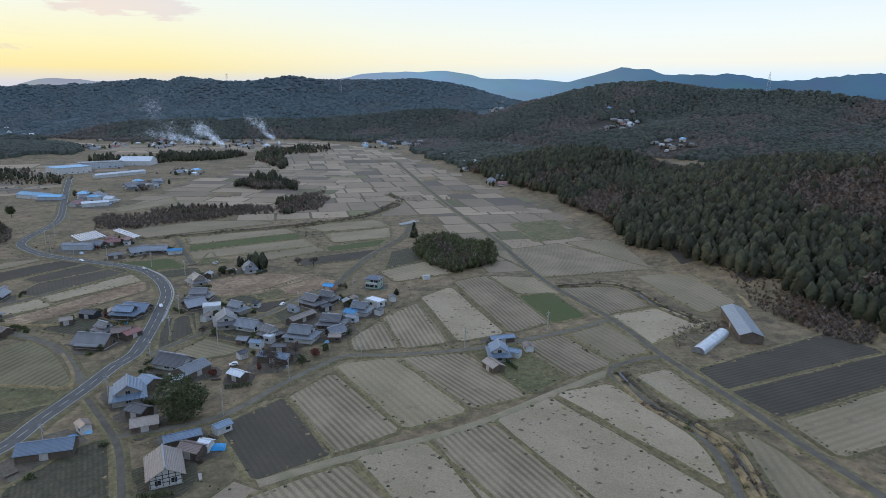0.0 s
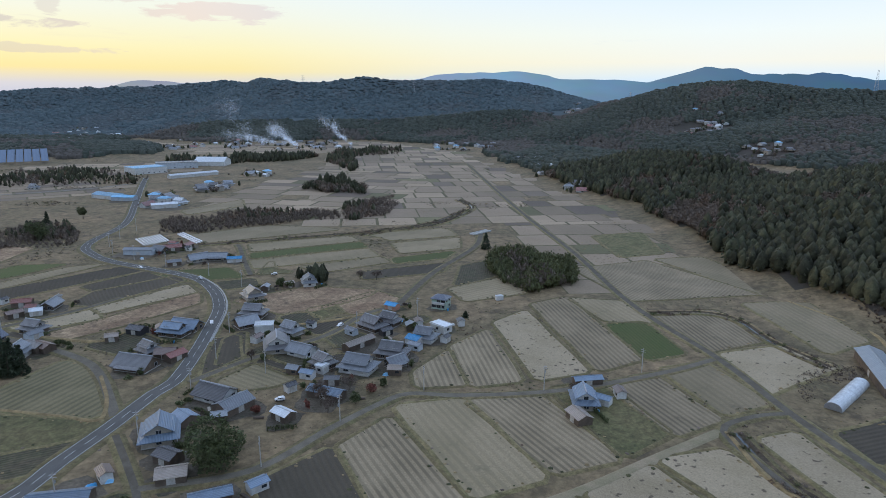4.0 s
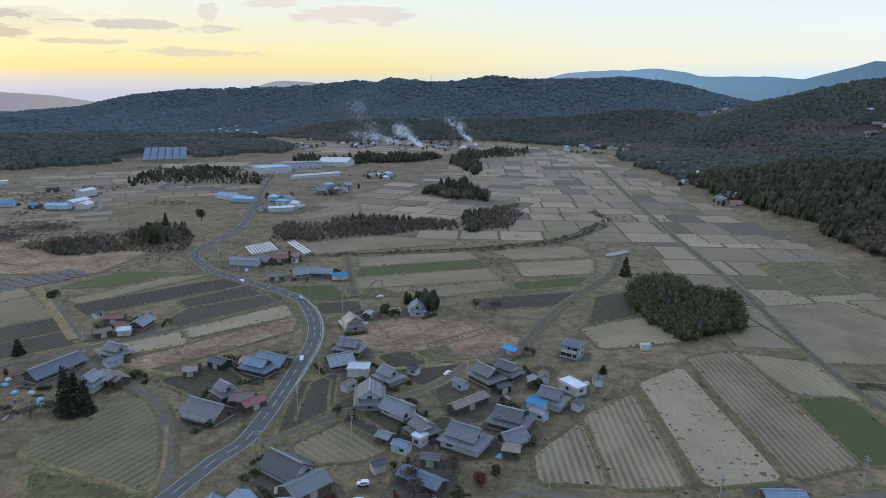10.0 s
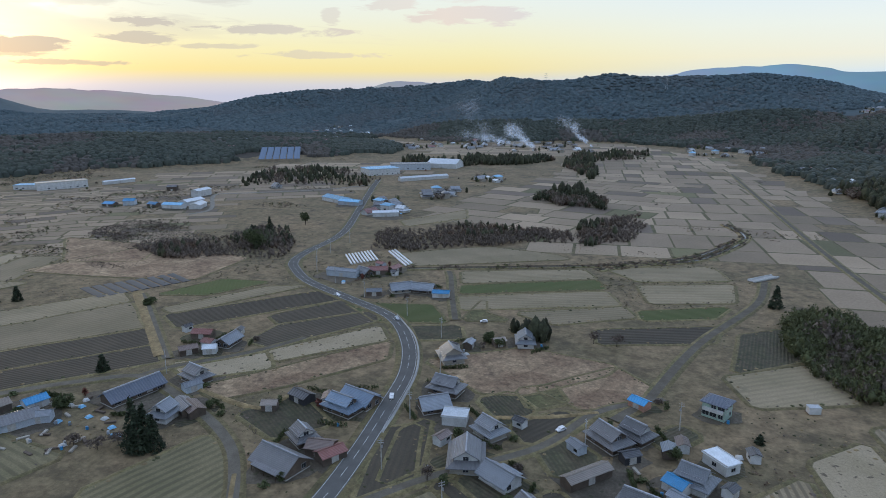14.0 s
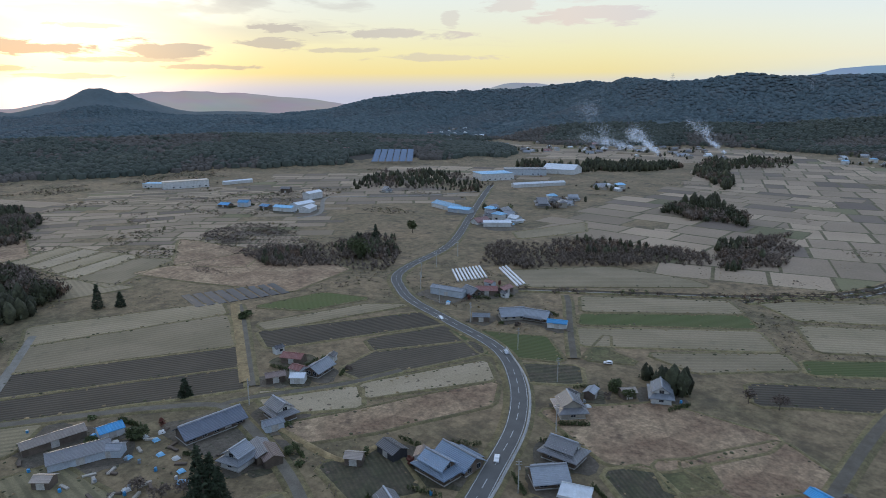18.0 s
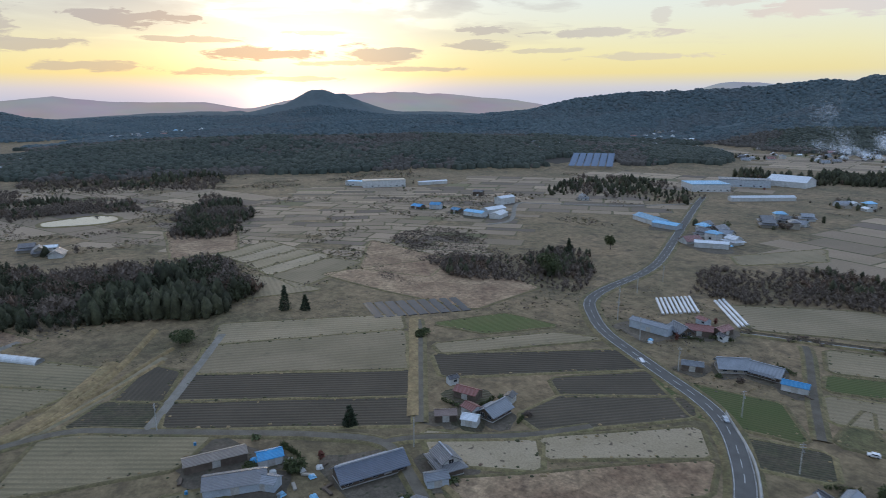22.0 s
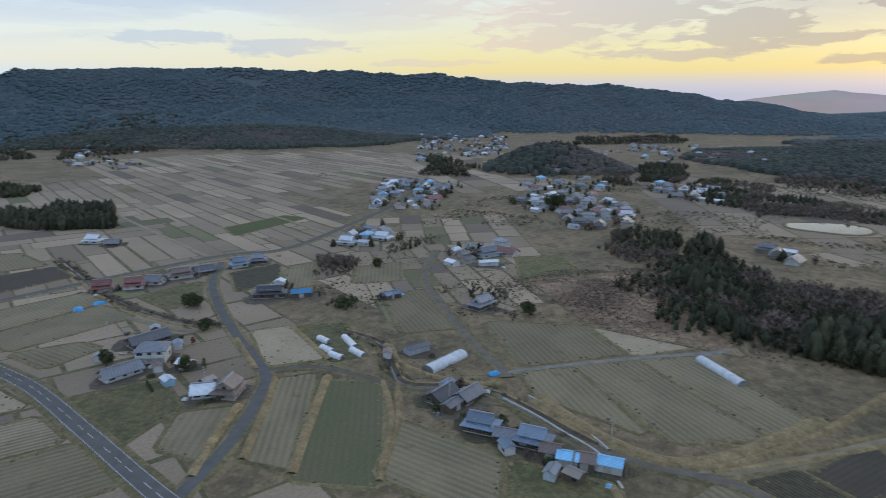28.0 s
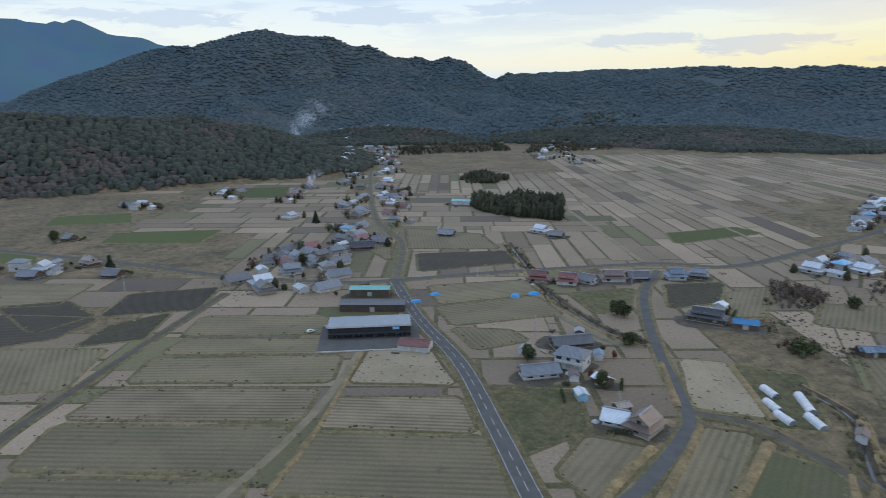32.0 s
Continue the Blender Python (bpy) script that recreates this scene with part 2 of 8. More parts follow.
FIELD = {
    "stubble": material("rice_stubble", (0.290, 0.232, 0.148), second=(0.216, 0.172, 0.104), scale=0.045, detail_scale=2.2, bump=0.35, stripes=(2.3, (0.120, 0.095, 0.060), 0.85, 0.7), spots=(9.0, (0.128, 0.104, 0.064), 0.40), obj_random=0.12, grain=0.7),
    "plain": material("mown_stubble", (0.268, 0.214, 0.134), second=(0.196, 0.160, 0.092), scale=0.03, detail_scale=2.0, bump=0.3, stripes=(3.0, (0.160, 0.130, 0.080), 0.55, 1.4), spots=(12.0, (0.126, 0.106, 0.064), 0.41), obj_random=0.14, grain=0.7),
    "patchy": material("straw_strewn_stubble", (0.330, 0.268, 0.178), second=(0.262, 0.212, 0.132), scale=0.05, detail_scale=2.0, bump=0.35, spots=(2.8, (0.100, 0.078, 0.052), 0.37), obj_random=0.08, grain=0.7),
    "dark": material("tilled_soil", (0.054, 0.045, 0.030), second=(0.074, 0.061, 0.041), scale=0.06, detail_scale=2.2, bump=0.5, stripes=(2.0, (0.040, 0.031, 0.024), 0.28, 0.9), spots=(9.0, (0.082, 0.066, 0.048), 0.34), obj_random=0.15, grain=0.7),
    "green": material("winter_green_crop", (0.070, 0.090, 0.022), second=(0.092, 0.098, 0.030), scale=0.05, detail_scale=2.4, bump=0.3, stripes=(1.7, (0.040, 0.058, 0.017), 0.3, 0.8), obj_random=0.15, grain=0.6),
    "weeds": material("dead_reddish_weeds", (0.132, 0.082, 0.050), second=(0.290, 0.212, 0.130), scale=0.05, detail_scale=1.0, bump=0.9, spots=(11.0, (0.080, 0.052, 0.034), 0.42), obj_random=0.1, grain=1.0),
    "grass": material("rough_winter_grass", (0.128, 0.108, 0.050), second=(0.078, 0.078, 0.032), scale=0.06, detail_scale=0.9, bump=0.7, spots=(8.0, (0.160, 0.130, 0.068), 0.36), obj_random=0.12, grain=0.9),
    "garden": material("vegetable_garden_soil", (0.078, 0.062, 0.042), second=(0.060, 0.058, 0.030), scale=0.14, detail_scale=1.2, bump=0.6, stripes=(1.4, (0.044, 0.046, 0.024), 0.55, 0.5), obj_random=0.15, grain=0.9),
    "terrace": material("contour_mown_terrace", (0.200, 0.166, 0.092), second=(0.142, 0.126, 0.064), scale=0.05, detail_scale=1.8, bump=0.4, stripes=(3.0, (0.092, 0.080, 0.044), 0.8, 3.2), grain=0.8),
    "thin": material("sprouting_winter_field", (0.096, 0.100, 0.044), second=(0.128, 0.112, 0.060), scale=0.03, detail_scale=1.6, bump=0.3, stripes=(2.4, (0.076, 0.078, 0.036), 0.35, 0.8), spots=(14.0, (0.098, 0.080, 0.048), 0.34), grain=0.7),
    "fallow": material("olive_fallow_paddy", (0.225, 0.182, 0.106), second=(0.172, 0.144, 0.082), scale=0.035, detail_scale=1.8, bump=0.3, stripes=(2.6, (0.104, 0.090, 0.052), 0.6, 0.8), spots=(10.0, (0.092, 0.076, 0.046), 0.40), obj_random=0.14, grain=0.75),
    "yard": material("beaten_yard_earth", (0.116, 0.096, 0.072), second=(0.064, 0.056, 0.040), scale=0.16, detail_scale=1.1, bump=0.5, spots=(2.6, (0.053, 0.052, 0.028), 0.38), obj_random=0.2, grain=0.9),
}
GROUND = material("valley_ground", (0.192, 0.140, 0.080), second=(0.104, 0.086, 0.046), scale=0.022, detail_scale=0.6, bump=0.9, spots=(16, (0.068, 0.054, 0.032), 0.47), grain=0.9)
# bluish distance haze is put into the far floor's colour
FAR_HILLSIDE = material("far_floor_haze_tint", (0.062, 0.086, 0.094), second=(0.080, 0.098, 0.100), scale=0.004, detail_scale=0.045, bump=0.5, grain=0.45)
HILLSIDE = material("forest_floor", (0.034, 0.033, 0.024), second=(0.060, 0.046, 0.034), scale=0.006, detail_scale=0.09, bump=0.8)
BUND = material("grassy_bund", (0.168, 0.132, 0.066), second=(0.104, 0.094, 0.042), scale=0.09, detail_scale=1.2, bump=0.8, obj_random=0.2, grain=1.0)
ASPHALT = material("worn_asphalt", (0.126, 0.122, 0.114), second=(0.100, 0.097, 0.090), rough=0.95, spec=0.12, scale=0.2, detail_scale=4.0, bump=0.1)
LANE = material("old_lane_surface", (0.155, 0.137, 0.108), second=(0.110, 0.096, 0.074), rough=0.95, spec=0.12, scale=0.2, detail_scale=3.0, bump=0.15, obj_random=0.15)
DIRT = material("dirt_track", (0.255, 0.205, 0.135), second=(0.17, 0.15, 0.085), scale=0.15, detail_scale=2.0, bump=0.3, obj_random=0.15)
PAINT = material("white_road_paint", (0.58, 0.58, 0.57), scale=0.5, detail_scale=5.0)
PALE_LANE = material("pale_gravel_lane", (0.225, 0.208, 0.178), second=(0.15, 0.14, 0.112), scale=0.2, detail_scale=2.0, bump=0.2)
CONCRETE = material("weathered_concrete", (0.42, 0.41, 0.38), second=(0.30, 0.29, 0.27), scale=0.3, detail_scale=3.0, bump=0.1)
WATER = material("still_water", (0.02, 0.025, 0.022), rough=0.04, scale=0.2, detail_scale=1.0, spec=0.6)
CONIFER = material("cedar_foliage", (0.034, 0.038, 0.020), second=(0.052, 0.051, 0.028), scale=0.012, detail_scale=0.9, island=0.45, bump=0.8, grain=0.9)
# mid cedar: paler and bluer than the near trees, some haze put in
MID_CONIFER = material("mid_cedar_haze_tint", (0.042, 0.051, 0.040), second=(0.058, 0.064, 0.048), scale=0.008, detail_scale=0.4, island=0.22)
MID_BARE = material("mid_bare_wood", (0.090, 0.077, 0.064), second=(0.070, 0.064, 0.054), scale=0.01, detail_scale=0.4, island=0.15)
# far trees: the blue of distance haze is put into both foliage colours
FAR_CONIFER = material("far_cedar_haze_tint", (0.062, 0.088, 0.098), second=(0.078, 0.102, 0.108), scale=0.004, detail_scale=0.03, island=0.09, grain=0.25)
FAR_BARE = material("far_bare_haze_tint", (0.084, 0.098, 0.102), second=(0.074, 0.092, 0.098), scale=0.004, detail_scale=0.03, island=0.09, grain=0.25)
BARE = material("bare_broadleaf_twigs", (0.150, 0.116, 0.090), second=(0.104, 0.084, 0.066), scale=0.02, detail_scale=0.9, island=0.35, bump=0.6)
RUSSET = material("russet_oak_crown", (0.130, 0.084, 0.056), second=(0.096, 0.072, 0.052), scale=0.03, detail_scale=0.9, island=0.3, bump=0.6)
BAMBOO = material("bamboo_foliage", (0.105, 0.108, 0.044), second=(0.066, 0.074, 0.032), scale=0.05, detail_scale=0.8, island=0.35, bump=0.6)
BARK = material("grey_brown_bark", (0.10, 0.08, 0.06), scale=0.5, detail_scale=6, bump=0.4)

# ---- the land: one sheet with the valley floor at z = 0 and the hills round it ----
def value_noise(x, y, size, seed):
    """Smooth lattice noise in -1..1 for arrays of places."""
    gx, gy = np.asarray(x) / size, np.asarray(y) / size
    ix, iy = np.floor(gx), np.floor(gy)
    fx, fy = gx - ix, gy - iy
    fx, fy = fx * fx * (3 - 2 * fx), fy * fy * (3 - 2 * fy)

    def cell(a, b):
        v = np.sin(a * 127.1 + b * 311.7 + seed * 74.7) * 43758.5453
        return (v - np.floor(v)) * 2 - 1
    top = cell(ix, iy) * (1 - fx) + cell(ix + 1, iy) * fx
    low = cell(ix, iy + 1) * (1 - fx) + cell(ix + 1, iy + 1) * fx
    return top * (1 - fy) + low * fy


# crest lines: half width of the foot, then (x, y, height) along the crest
RIDGES = [
    # the long wooded ridge that closes the valley in the north
    (600, [(275, 2233, 81), (218, 2239, 98), (122, 2247, 130), (26, 2250, 163), (-88, 2248, 171), (-202, 2241, 165), (-350, 2223, 169), (-459, 2203, 178), (-582, 2190, 161), (-720, 2200, 166), (-880, 2300, 171), (-960, 2404, 160), (-1127, 2328, 164), (-1296, 2235, 148), (-1543, 2065, 134), (-1683, 1946, 115), (-1772, 1860, 85), (-1921, 1693, 38)]),
    (240, [(-88, 2248, 120), (-130, 1950, 84), (-150, 1780, 40)]),
    (260, [(-582, 2190, 118), (-640, 1960, 82), (-690, 1760, 34)]),
    (260, [(-1127, 2328, 110), (-1130, 2080, 78), (-1120, 1860, 34)]),
    # the hill behind the eastern slope, with a spur down to the valley
    (520, [(145, 1995, 29), (245, 1985, 71), (333, 1921, 113), (445, 1847, 136), (572, 1759, 148), (646, 1680, 137), (688, 1609, 127), (825, 1486, 125), (914, 1374, 106), (1350, 1000, 130), (1700, 500, 130)]),
    (260, [(333, 1921, 105), (205, 1780, 58), (128, 1690, 36), (30, 1560, 10)]),
    (230, [(572, 1759, 120), (540, 1520, 72), (520, 1360, 40)]),
    # the eastern slope above the fields
    (130, [(40, 1350, 14), (95, 1150, 24), (150, 985, 30), (215, 800, 42), (268, 730, 26), (330, 640, 48)]),
    (212, [(330, 640, 48), (345, 480, 62), (410, 330, 80), (560, 160, 92), (700, -100, 90), (800, -500, 80)]),
    (300, [(600, 700, 40), (700, 300, 95), (900, -200, 105)]),
    # the wooded plateau in the west and the peak behind it
    (330, [(-1330, 400, 30), (-1300, 640, 40), (-1150, 930, 40), (-1000, 1180, 26)]),
    (420, [(-1900, 700, 30), (-1700, 1300, 52), (-1300, 1750, 40)]),
    (460, [(-3124, 1218, 70), (-3049, 1421, 122), (-3005, 1520, 164), (-2985, 1570, 174), (-2922, 1691, 130), (-2870, 1787, 80)]),
    (900, [(-3225, 840, 55), (-3000, 1500, 66), (-2679, 2083, 52)]),
    # a wooded hillock among the western hamlets
    (95, [(-1096, -82, 40), (-1098, -40, 36)]),
    # the mountains of the south-west and south
    (650, [(-1623, -2209, 221), (-1852, -2040, 214), (-2024, -1890, 224), (-2200, -1650, 224), (-2331, -1300, 214), (-2450, -974, 198), (-2580, -671, 164), (-2682, -301, 150), (-2721, -20, 120), (-2731, 189, 91)]),
    (330, [(-2147, -1440, 160), (-1780, -1270, 92), (-1480, -1130, 46)]),
    (300, [(-2450, -974, 130), (-2050, -830, 66), (-1750, -720, 26)]),
    (330, [(-1550, -850, 40), (-1350, -1250, 78), (-1250, -1500, 110)]),
    (700, [(-100, -2620, 197), (-288, -2621, 284), (-517, -2601, 357), (-730, -2565, 391), (-923, -2517, 375), (-1096, -2462, 341), (-1226, -2412, 325), (-1375, -2345, 289), (-1480, -2291, 280), (-1623, -2209, 223)]),
    (360, [(-1226, -2412, 240), (-1130, -2050, 150), (-1060, -1700, 70)]),
    (300, [(-620, -2580, 280), (-560, -2200, 170), (-500, -1850, 70)]),
    (220, [(-390, -1090, 50), (-335, -960, 70), (-250, -960, 86), (-150, -920, 85), (-60, -900, 96), (200, -900, 108), (600, -1100, 110)]),
    (170, [(-640, -1500, 34), (-760, -1420, 44), (-900, -1350, 26)]),
]
FAR_RIDGES = [
    (900, [(-900, -4500, 450), (-450, -4450, 500), (0, -4400, 580), (450, -4200, 560), (1200, -4000, 400)]),
    (700, [(-2450, 4050, 215), (-2050, 4150, 195), (-1500, 4300, 190), (-700, 4450, 205)]),
    (800, [(-800, 4350, 215), (-250, 4450, 300), (300, 4400, 255), (900, 4350, 225)]),
    (800, [(700, 4500, 200), (1200, 4450, 318), (1500, 4400, 270), (1900, 4250, 268), (2200, 4100, 235), (2500, 3900, 275), (3000, 3500, 250)]),
    (600, [(-4100, 1900, 120), (-4000, 2400, 172), (-3850, 2900, 165), (-3500, 3300, 110)]),
    (600, [(-4500, 200, 105), (-4450, 600, 145), (-4350, 900, 112), (-4300, 1400, 110)]),
    (900, [(3200, -3000, 300), (3800, 0, 320), (3500, 2600, 280)]),
]


def land(x, y):
    """Height of the land at arrays of places."""
    x, y = np.asarray(x, float), np.asarray(y, float)
    wx = x + 70 * value_noise(x, y, 420, 1) + 22 * value_noise(x, y, 130, 2)
    wy = y + 70 * value_noise(x, y, 420, 3) + 22 * value_noise(x, y, 130, 4)
    z, top = np.zeros_like(x), np.zeros_like(x)
    for foot, crest in RIDGES:
        small = min(1.0, foot / 400) ** 1.5
        px, py = x + (wx - x) * small, y + (wy - y) * small
        for (ax, ay, ah), (bx, by, bh) in zip(crest, crest[1:]):
            dx, dy = bx - ax, by - ay
            s = np.clip(((px - ax) * dx + (py - ay) * dy) / (dx * dx + dy * dy), 0, 1)
            rise = np.clip(1 - np.hypot(px - ax - s * dx, py - ay - s * dy) / foot, 0, 1)
            rise = rise ** 1.1 * (1.3 - 0.3 * rise)
            h = (ah + (bh - ah) * s) * rise
            top = np.where(h > z, rise, top)
            z = np.maximum(z, h)
    spur = (1 - np.abs(value_noise(wx, wy, 640, 41))) ** 2 + 0.5 * (1 - np.abs(value_noise(wx, wy, 280, 42))) ** 2
    z = z * (1 - 0.40 * 4 * top * (1 - top) * spur / 1.5 * np.clip((np.hypot(x + 80, y - 150) - 900) / 500, 0, 1))
    lumps = 0.12 * value_noise(x, y, 260, 5) + 0.04 * value_noise(x, y, 90, 6)
    z = z * (1 + lumps * np.clip(z / 30, 0, 1) * (1 - 0.65 * top))
    return np.where(z < 0.6, z * 0.0, z - 0.6)


def far_range(x, y):
    """Height of the mountains at the edge of sight."""
    z = np.zeros_like(x)
    for foot, crest in FAR_RIDGES:
        for (ax, ay, ah), (bx, by, bh) in zip(crest, crest[1:]):
            dx, dy = bx - ax, by - ay
            s = np.clip(((x - ax) * dx + (y - ay) * dy) / (dx * dx + dy * dy), 0, 1)
            d = np.hypot(x - ax - s * dx, y - ay - s * dy) / foot
            z = np.maximum(z, (ah + (bh - ah) * s) * np.clip(1 - d, 0, 1))
    return z * (1 + 0.05 * value_noise(x, y, 260, 31) + 0.03 * value_noise(x, y, 90, 32)) - 12


def part(name, bm, mat, parent=None, label=""):
    """Links a bmesh (or a mesh) as one object under parent."""
    if isinstance(bm, bpy.types.Mesh):
        me = bm
    else:
        me = bpy.data.meshes.new(name)
        bm.to_mesh(me)
        bm.free()
    if not me.materials:
        for mm in (mat if isinstance(mat, (list, tuple)) else [mat]):
            me.materials.append(mm)
    ob = new(name, me)
    if parent:
        ob.parent = parent
    if label:
        ob["label"] = label
    return ob


def sheet_mesh(name, verts, faces, slots=None, smooth=False):
    """A mesh from numpy arrays of places and of triangles or quads."""
    me = bpy.data.meshes.new(name)
    n, k = faces.shape
    me.vertices.add(len(verts))
    me.vertices.foreach_set("co", np.asarray(verts, np.float32).ravel())
    me.loops.add(n * k)
    me.loops.foreach_set("vertex_index", faces.astype(np.int32).ravel())
    me.polygons.add(n)
    me.polygons.foreach_set("loop_start", np.arange(0, n * k, k, dtype=np.int32))
    me.polygons.foreach_set("loop_total", np.full(n, k, dtype=np.int32))
    if slots is not None:
        me.polygons.foreach_set("material_index", slots.astype(np.int32))
    if smooth:
        me.polygons.foreach_set("use_smooth", np.ones(n, dtype=bool))
    me.update(calc_edges=True)
    return me


def axis_steps():
    inner = np.arange(-1500, 1500, 22.0)
    step, outer = 24.0, [1500.0]
    while outer[-1] < 4880:
        outer.append(outer[-1] + step)
        step = min(step * 1.035, 60)
    outer = np.array(outer)
    return np.concatenate([-outer[::-1], inner[1:], outer])


ax = axis_steps()
gx, gy = np.meshgrid(ax - 300, ax)
gz = land(gx, gy)
n = len(ax)
idx = np.arange(n * n).reshape(n, n)
quads = np.stack([idx[:-1, :-1], idx[:-1, 1:], idx[1:, 1:], idx[1:, :-1]], -1).reshape(-1, 4)
mean_h = gz.ravel()[quads].mean(1)
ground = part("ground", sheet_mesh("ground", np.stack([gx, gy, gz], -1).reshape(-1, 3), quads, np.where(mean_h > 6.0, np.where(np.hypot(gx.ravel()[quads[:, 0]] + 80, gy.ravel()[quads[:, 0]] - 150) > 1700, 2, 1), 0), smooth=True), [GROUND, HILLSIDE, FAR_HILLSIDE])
tagged(ground, "dry winter valley floor rising into wooded hills", "ground", kind="structure")


def ground_z(x, y):
    """Height of the ground sheet itself, between its corners."""
    x, y = np.asarray(x, float) + 300, np.asarray(y, float)
    i = np.clip(np.searchsorted(ax, x) - 1, 0, n - 2)
    j = np.clip(np.searchsorted(ax, y) - 1, 0, n - 2)
    u, v = (x - ax[i]) / (ax[i + 1] - ax[i]), (y - ax[j]) / (ax[j + 1] - ax[j])
    return (gz[j, i] * (1 - u) + gz[j, i + 1] * u) * (1 - v) + (gz[j + 1, i] * (1 - u) + gz[j + 1, i + 1] * u) * v


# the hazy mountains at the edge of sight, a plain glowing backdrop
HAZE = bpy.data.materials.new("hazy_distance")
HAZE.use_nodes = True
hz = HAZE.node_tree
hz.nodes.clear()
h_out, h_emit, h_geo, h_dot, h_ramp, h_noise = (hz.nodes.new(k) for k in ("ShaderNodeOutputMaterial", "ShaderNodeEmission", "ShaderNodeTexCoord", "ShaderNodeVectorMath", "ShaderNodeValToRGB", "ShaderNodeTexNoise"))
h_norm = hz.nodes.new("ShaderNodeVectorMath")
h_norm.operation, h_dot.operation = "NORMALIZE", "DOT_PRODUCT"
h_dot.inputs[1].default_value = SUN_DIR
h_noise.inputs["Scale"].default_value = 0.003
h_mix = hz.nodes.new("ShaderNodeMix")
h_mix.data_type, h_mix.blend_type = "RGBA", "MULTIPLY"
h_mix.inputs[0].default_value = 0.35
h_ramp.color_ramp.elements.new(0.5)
# haze, and a warmer tone towards the sun, are put into the glow colour
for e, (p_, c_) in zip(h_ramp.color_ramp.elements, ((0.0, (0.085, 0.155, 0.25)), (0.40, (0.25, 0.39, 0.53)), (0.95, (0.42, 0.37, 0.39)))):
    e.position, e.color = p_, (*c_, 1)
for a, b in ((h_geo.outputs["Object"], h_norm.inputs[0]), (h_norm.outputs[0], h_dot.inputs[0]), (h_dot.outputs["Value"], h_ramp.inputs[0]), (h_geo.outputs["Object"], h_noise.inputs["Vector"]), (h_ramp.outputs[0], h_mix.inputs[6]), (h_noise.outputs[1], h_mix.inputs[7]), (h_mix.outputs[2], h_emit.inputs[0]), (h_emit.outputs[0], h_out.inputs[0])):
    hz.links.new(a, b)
far_ax = np.arange(-4850, 4850, 45.0)
fx, fy = np.meshgrid(far_ax, far_ax)
fz = far_range(fx, fy)
far_n = len(far_ax)
far_idx = np.arange(far_n * far_n).reshape(far_n, far_n)
far_quads = np.stack([far_idx[:-1, :-1], far_idx[:-1, 1:], far_idx[1:, 1:], far_idx[1:, :-1]], -1).reshape(-1, 4)
far_quads = far_quads[fz.ravel()[far_quads].max(1) > 4]
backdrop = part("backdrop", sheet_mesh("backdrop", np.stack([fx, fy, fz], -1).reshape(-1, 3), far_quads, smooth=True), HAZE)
tagged(backdrop, "blue hazy mountain ranges at the edge of sight", "mountains", kind="structure")


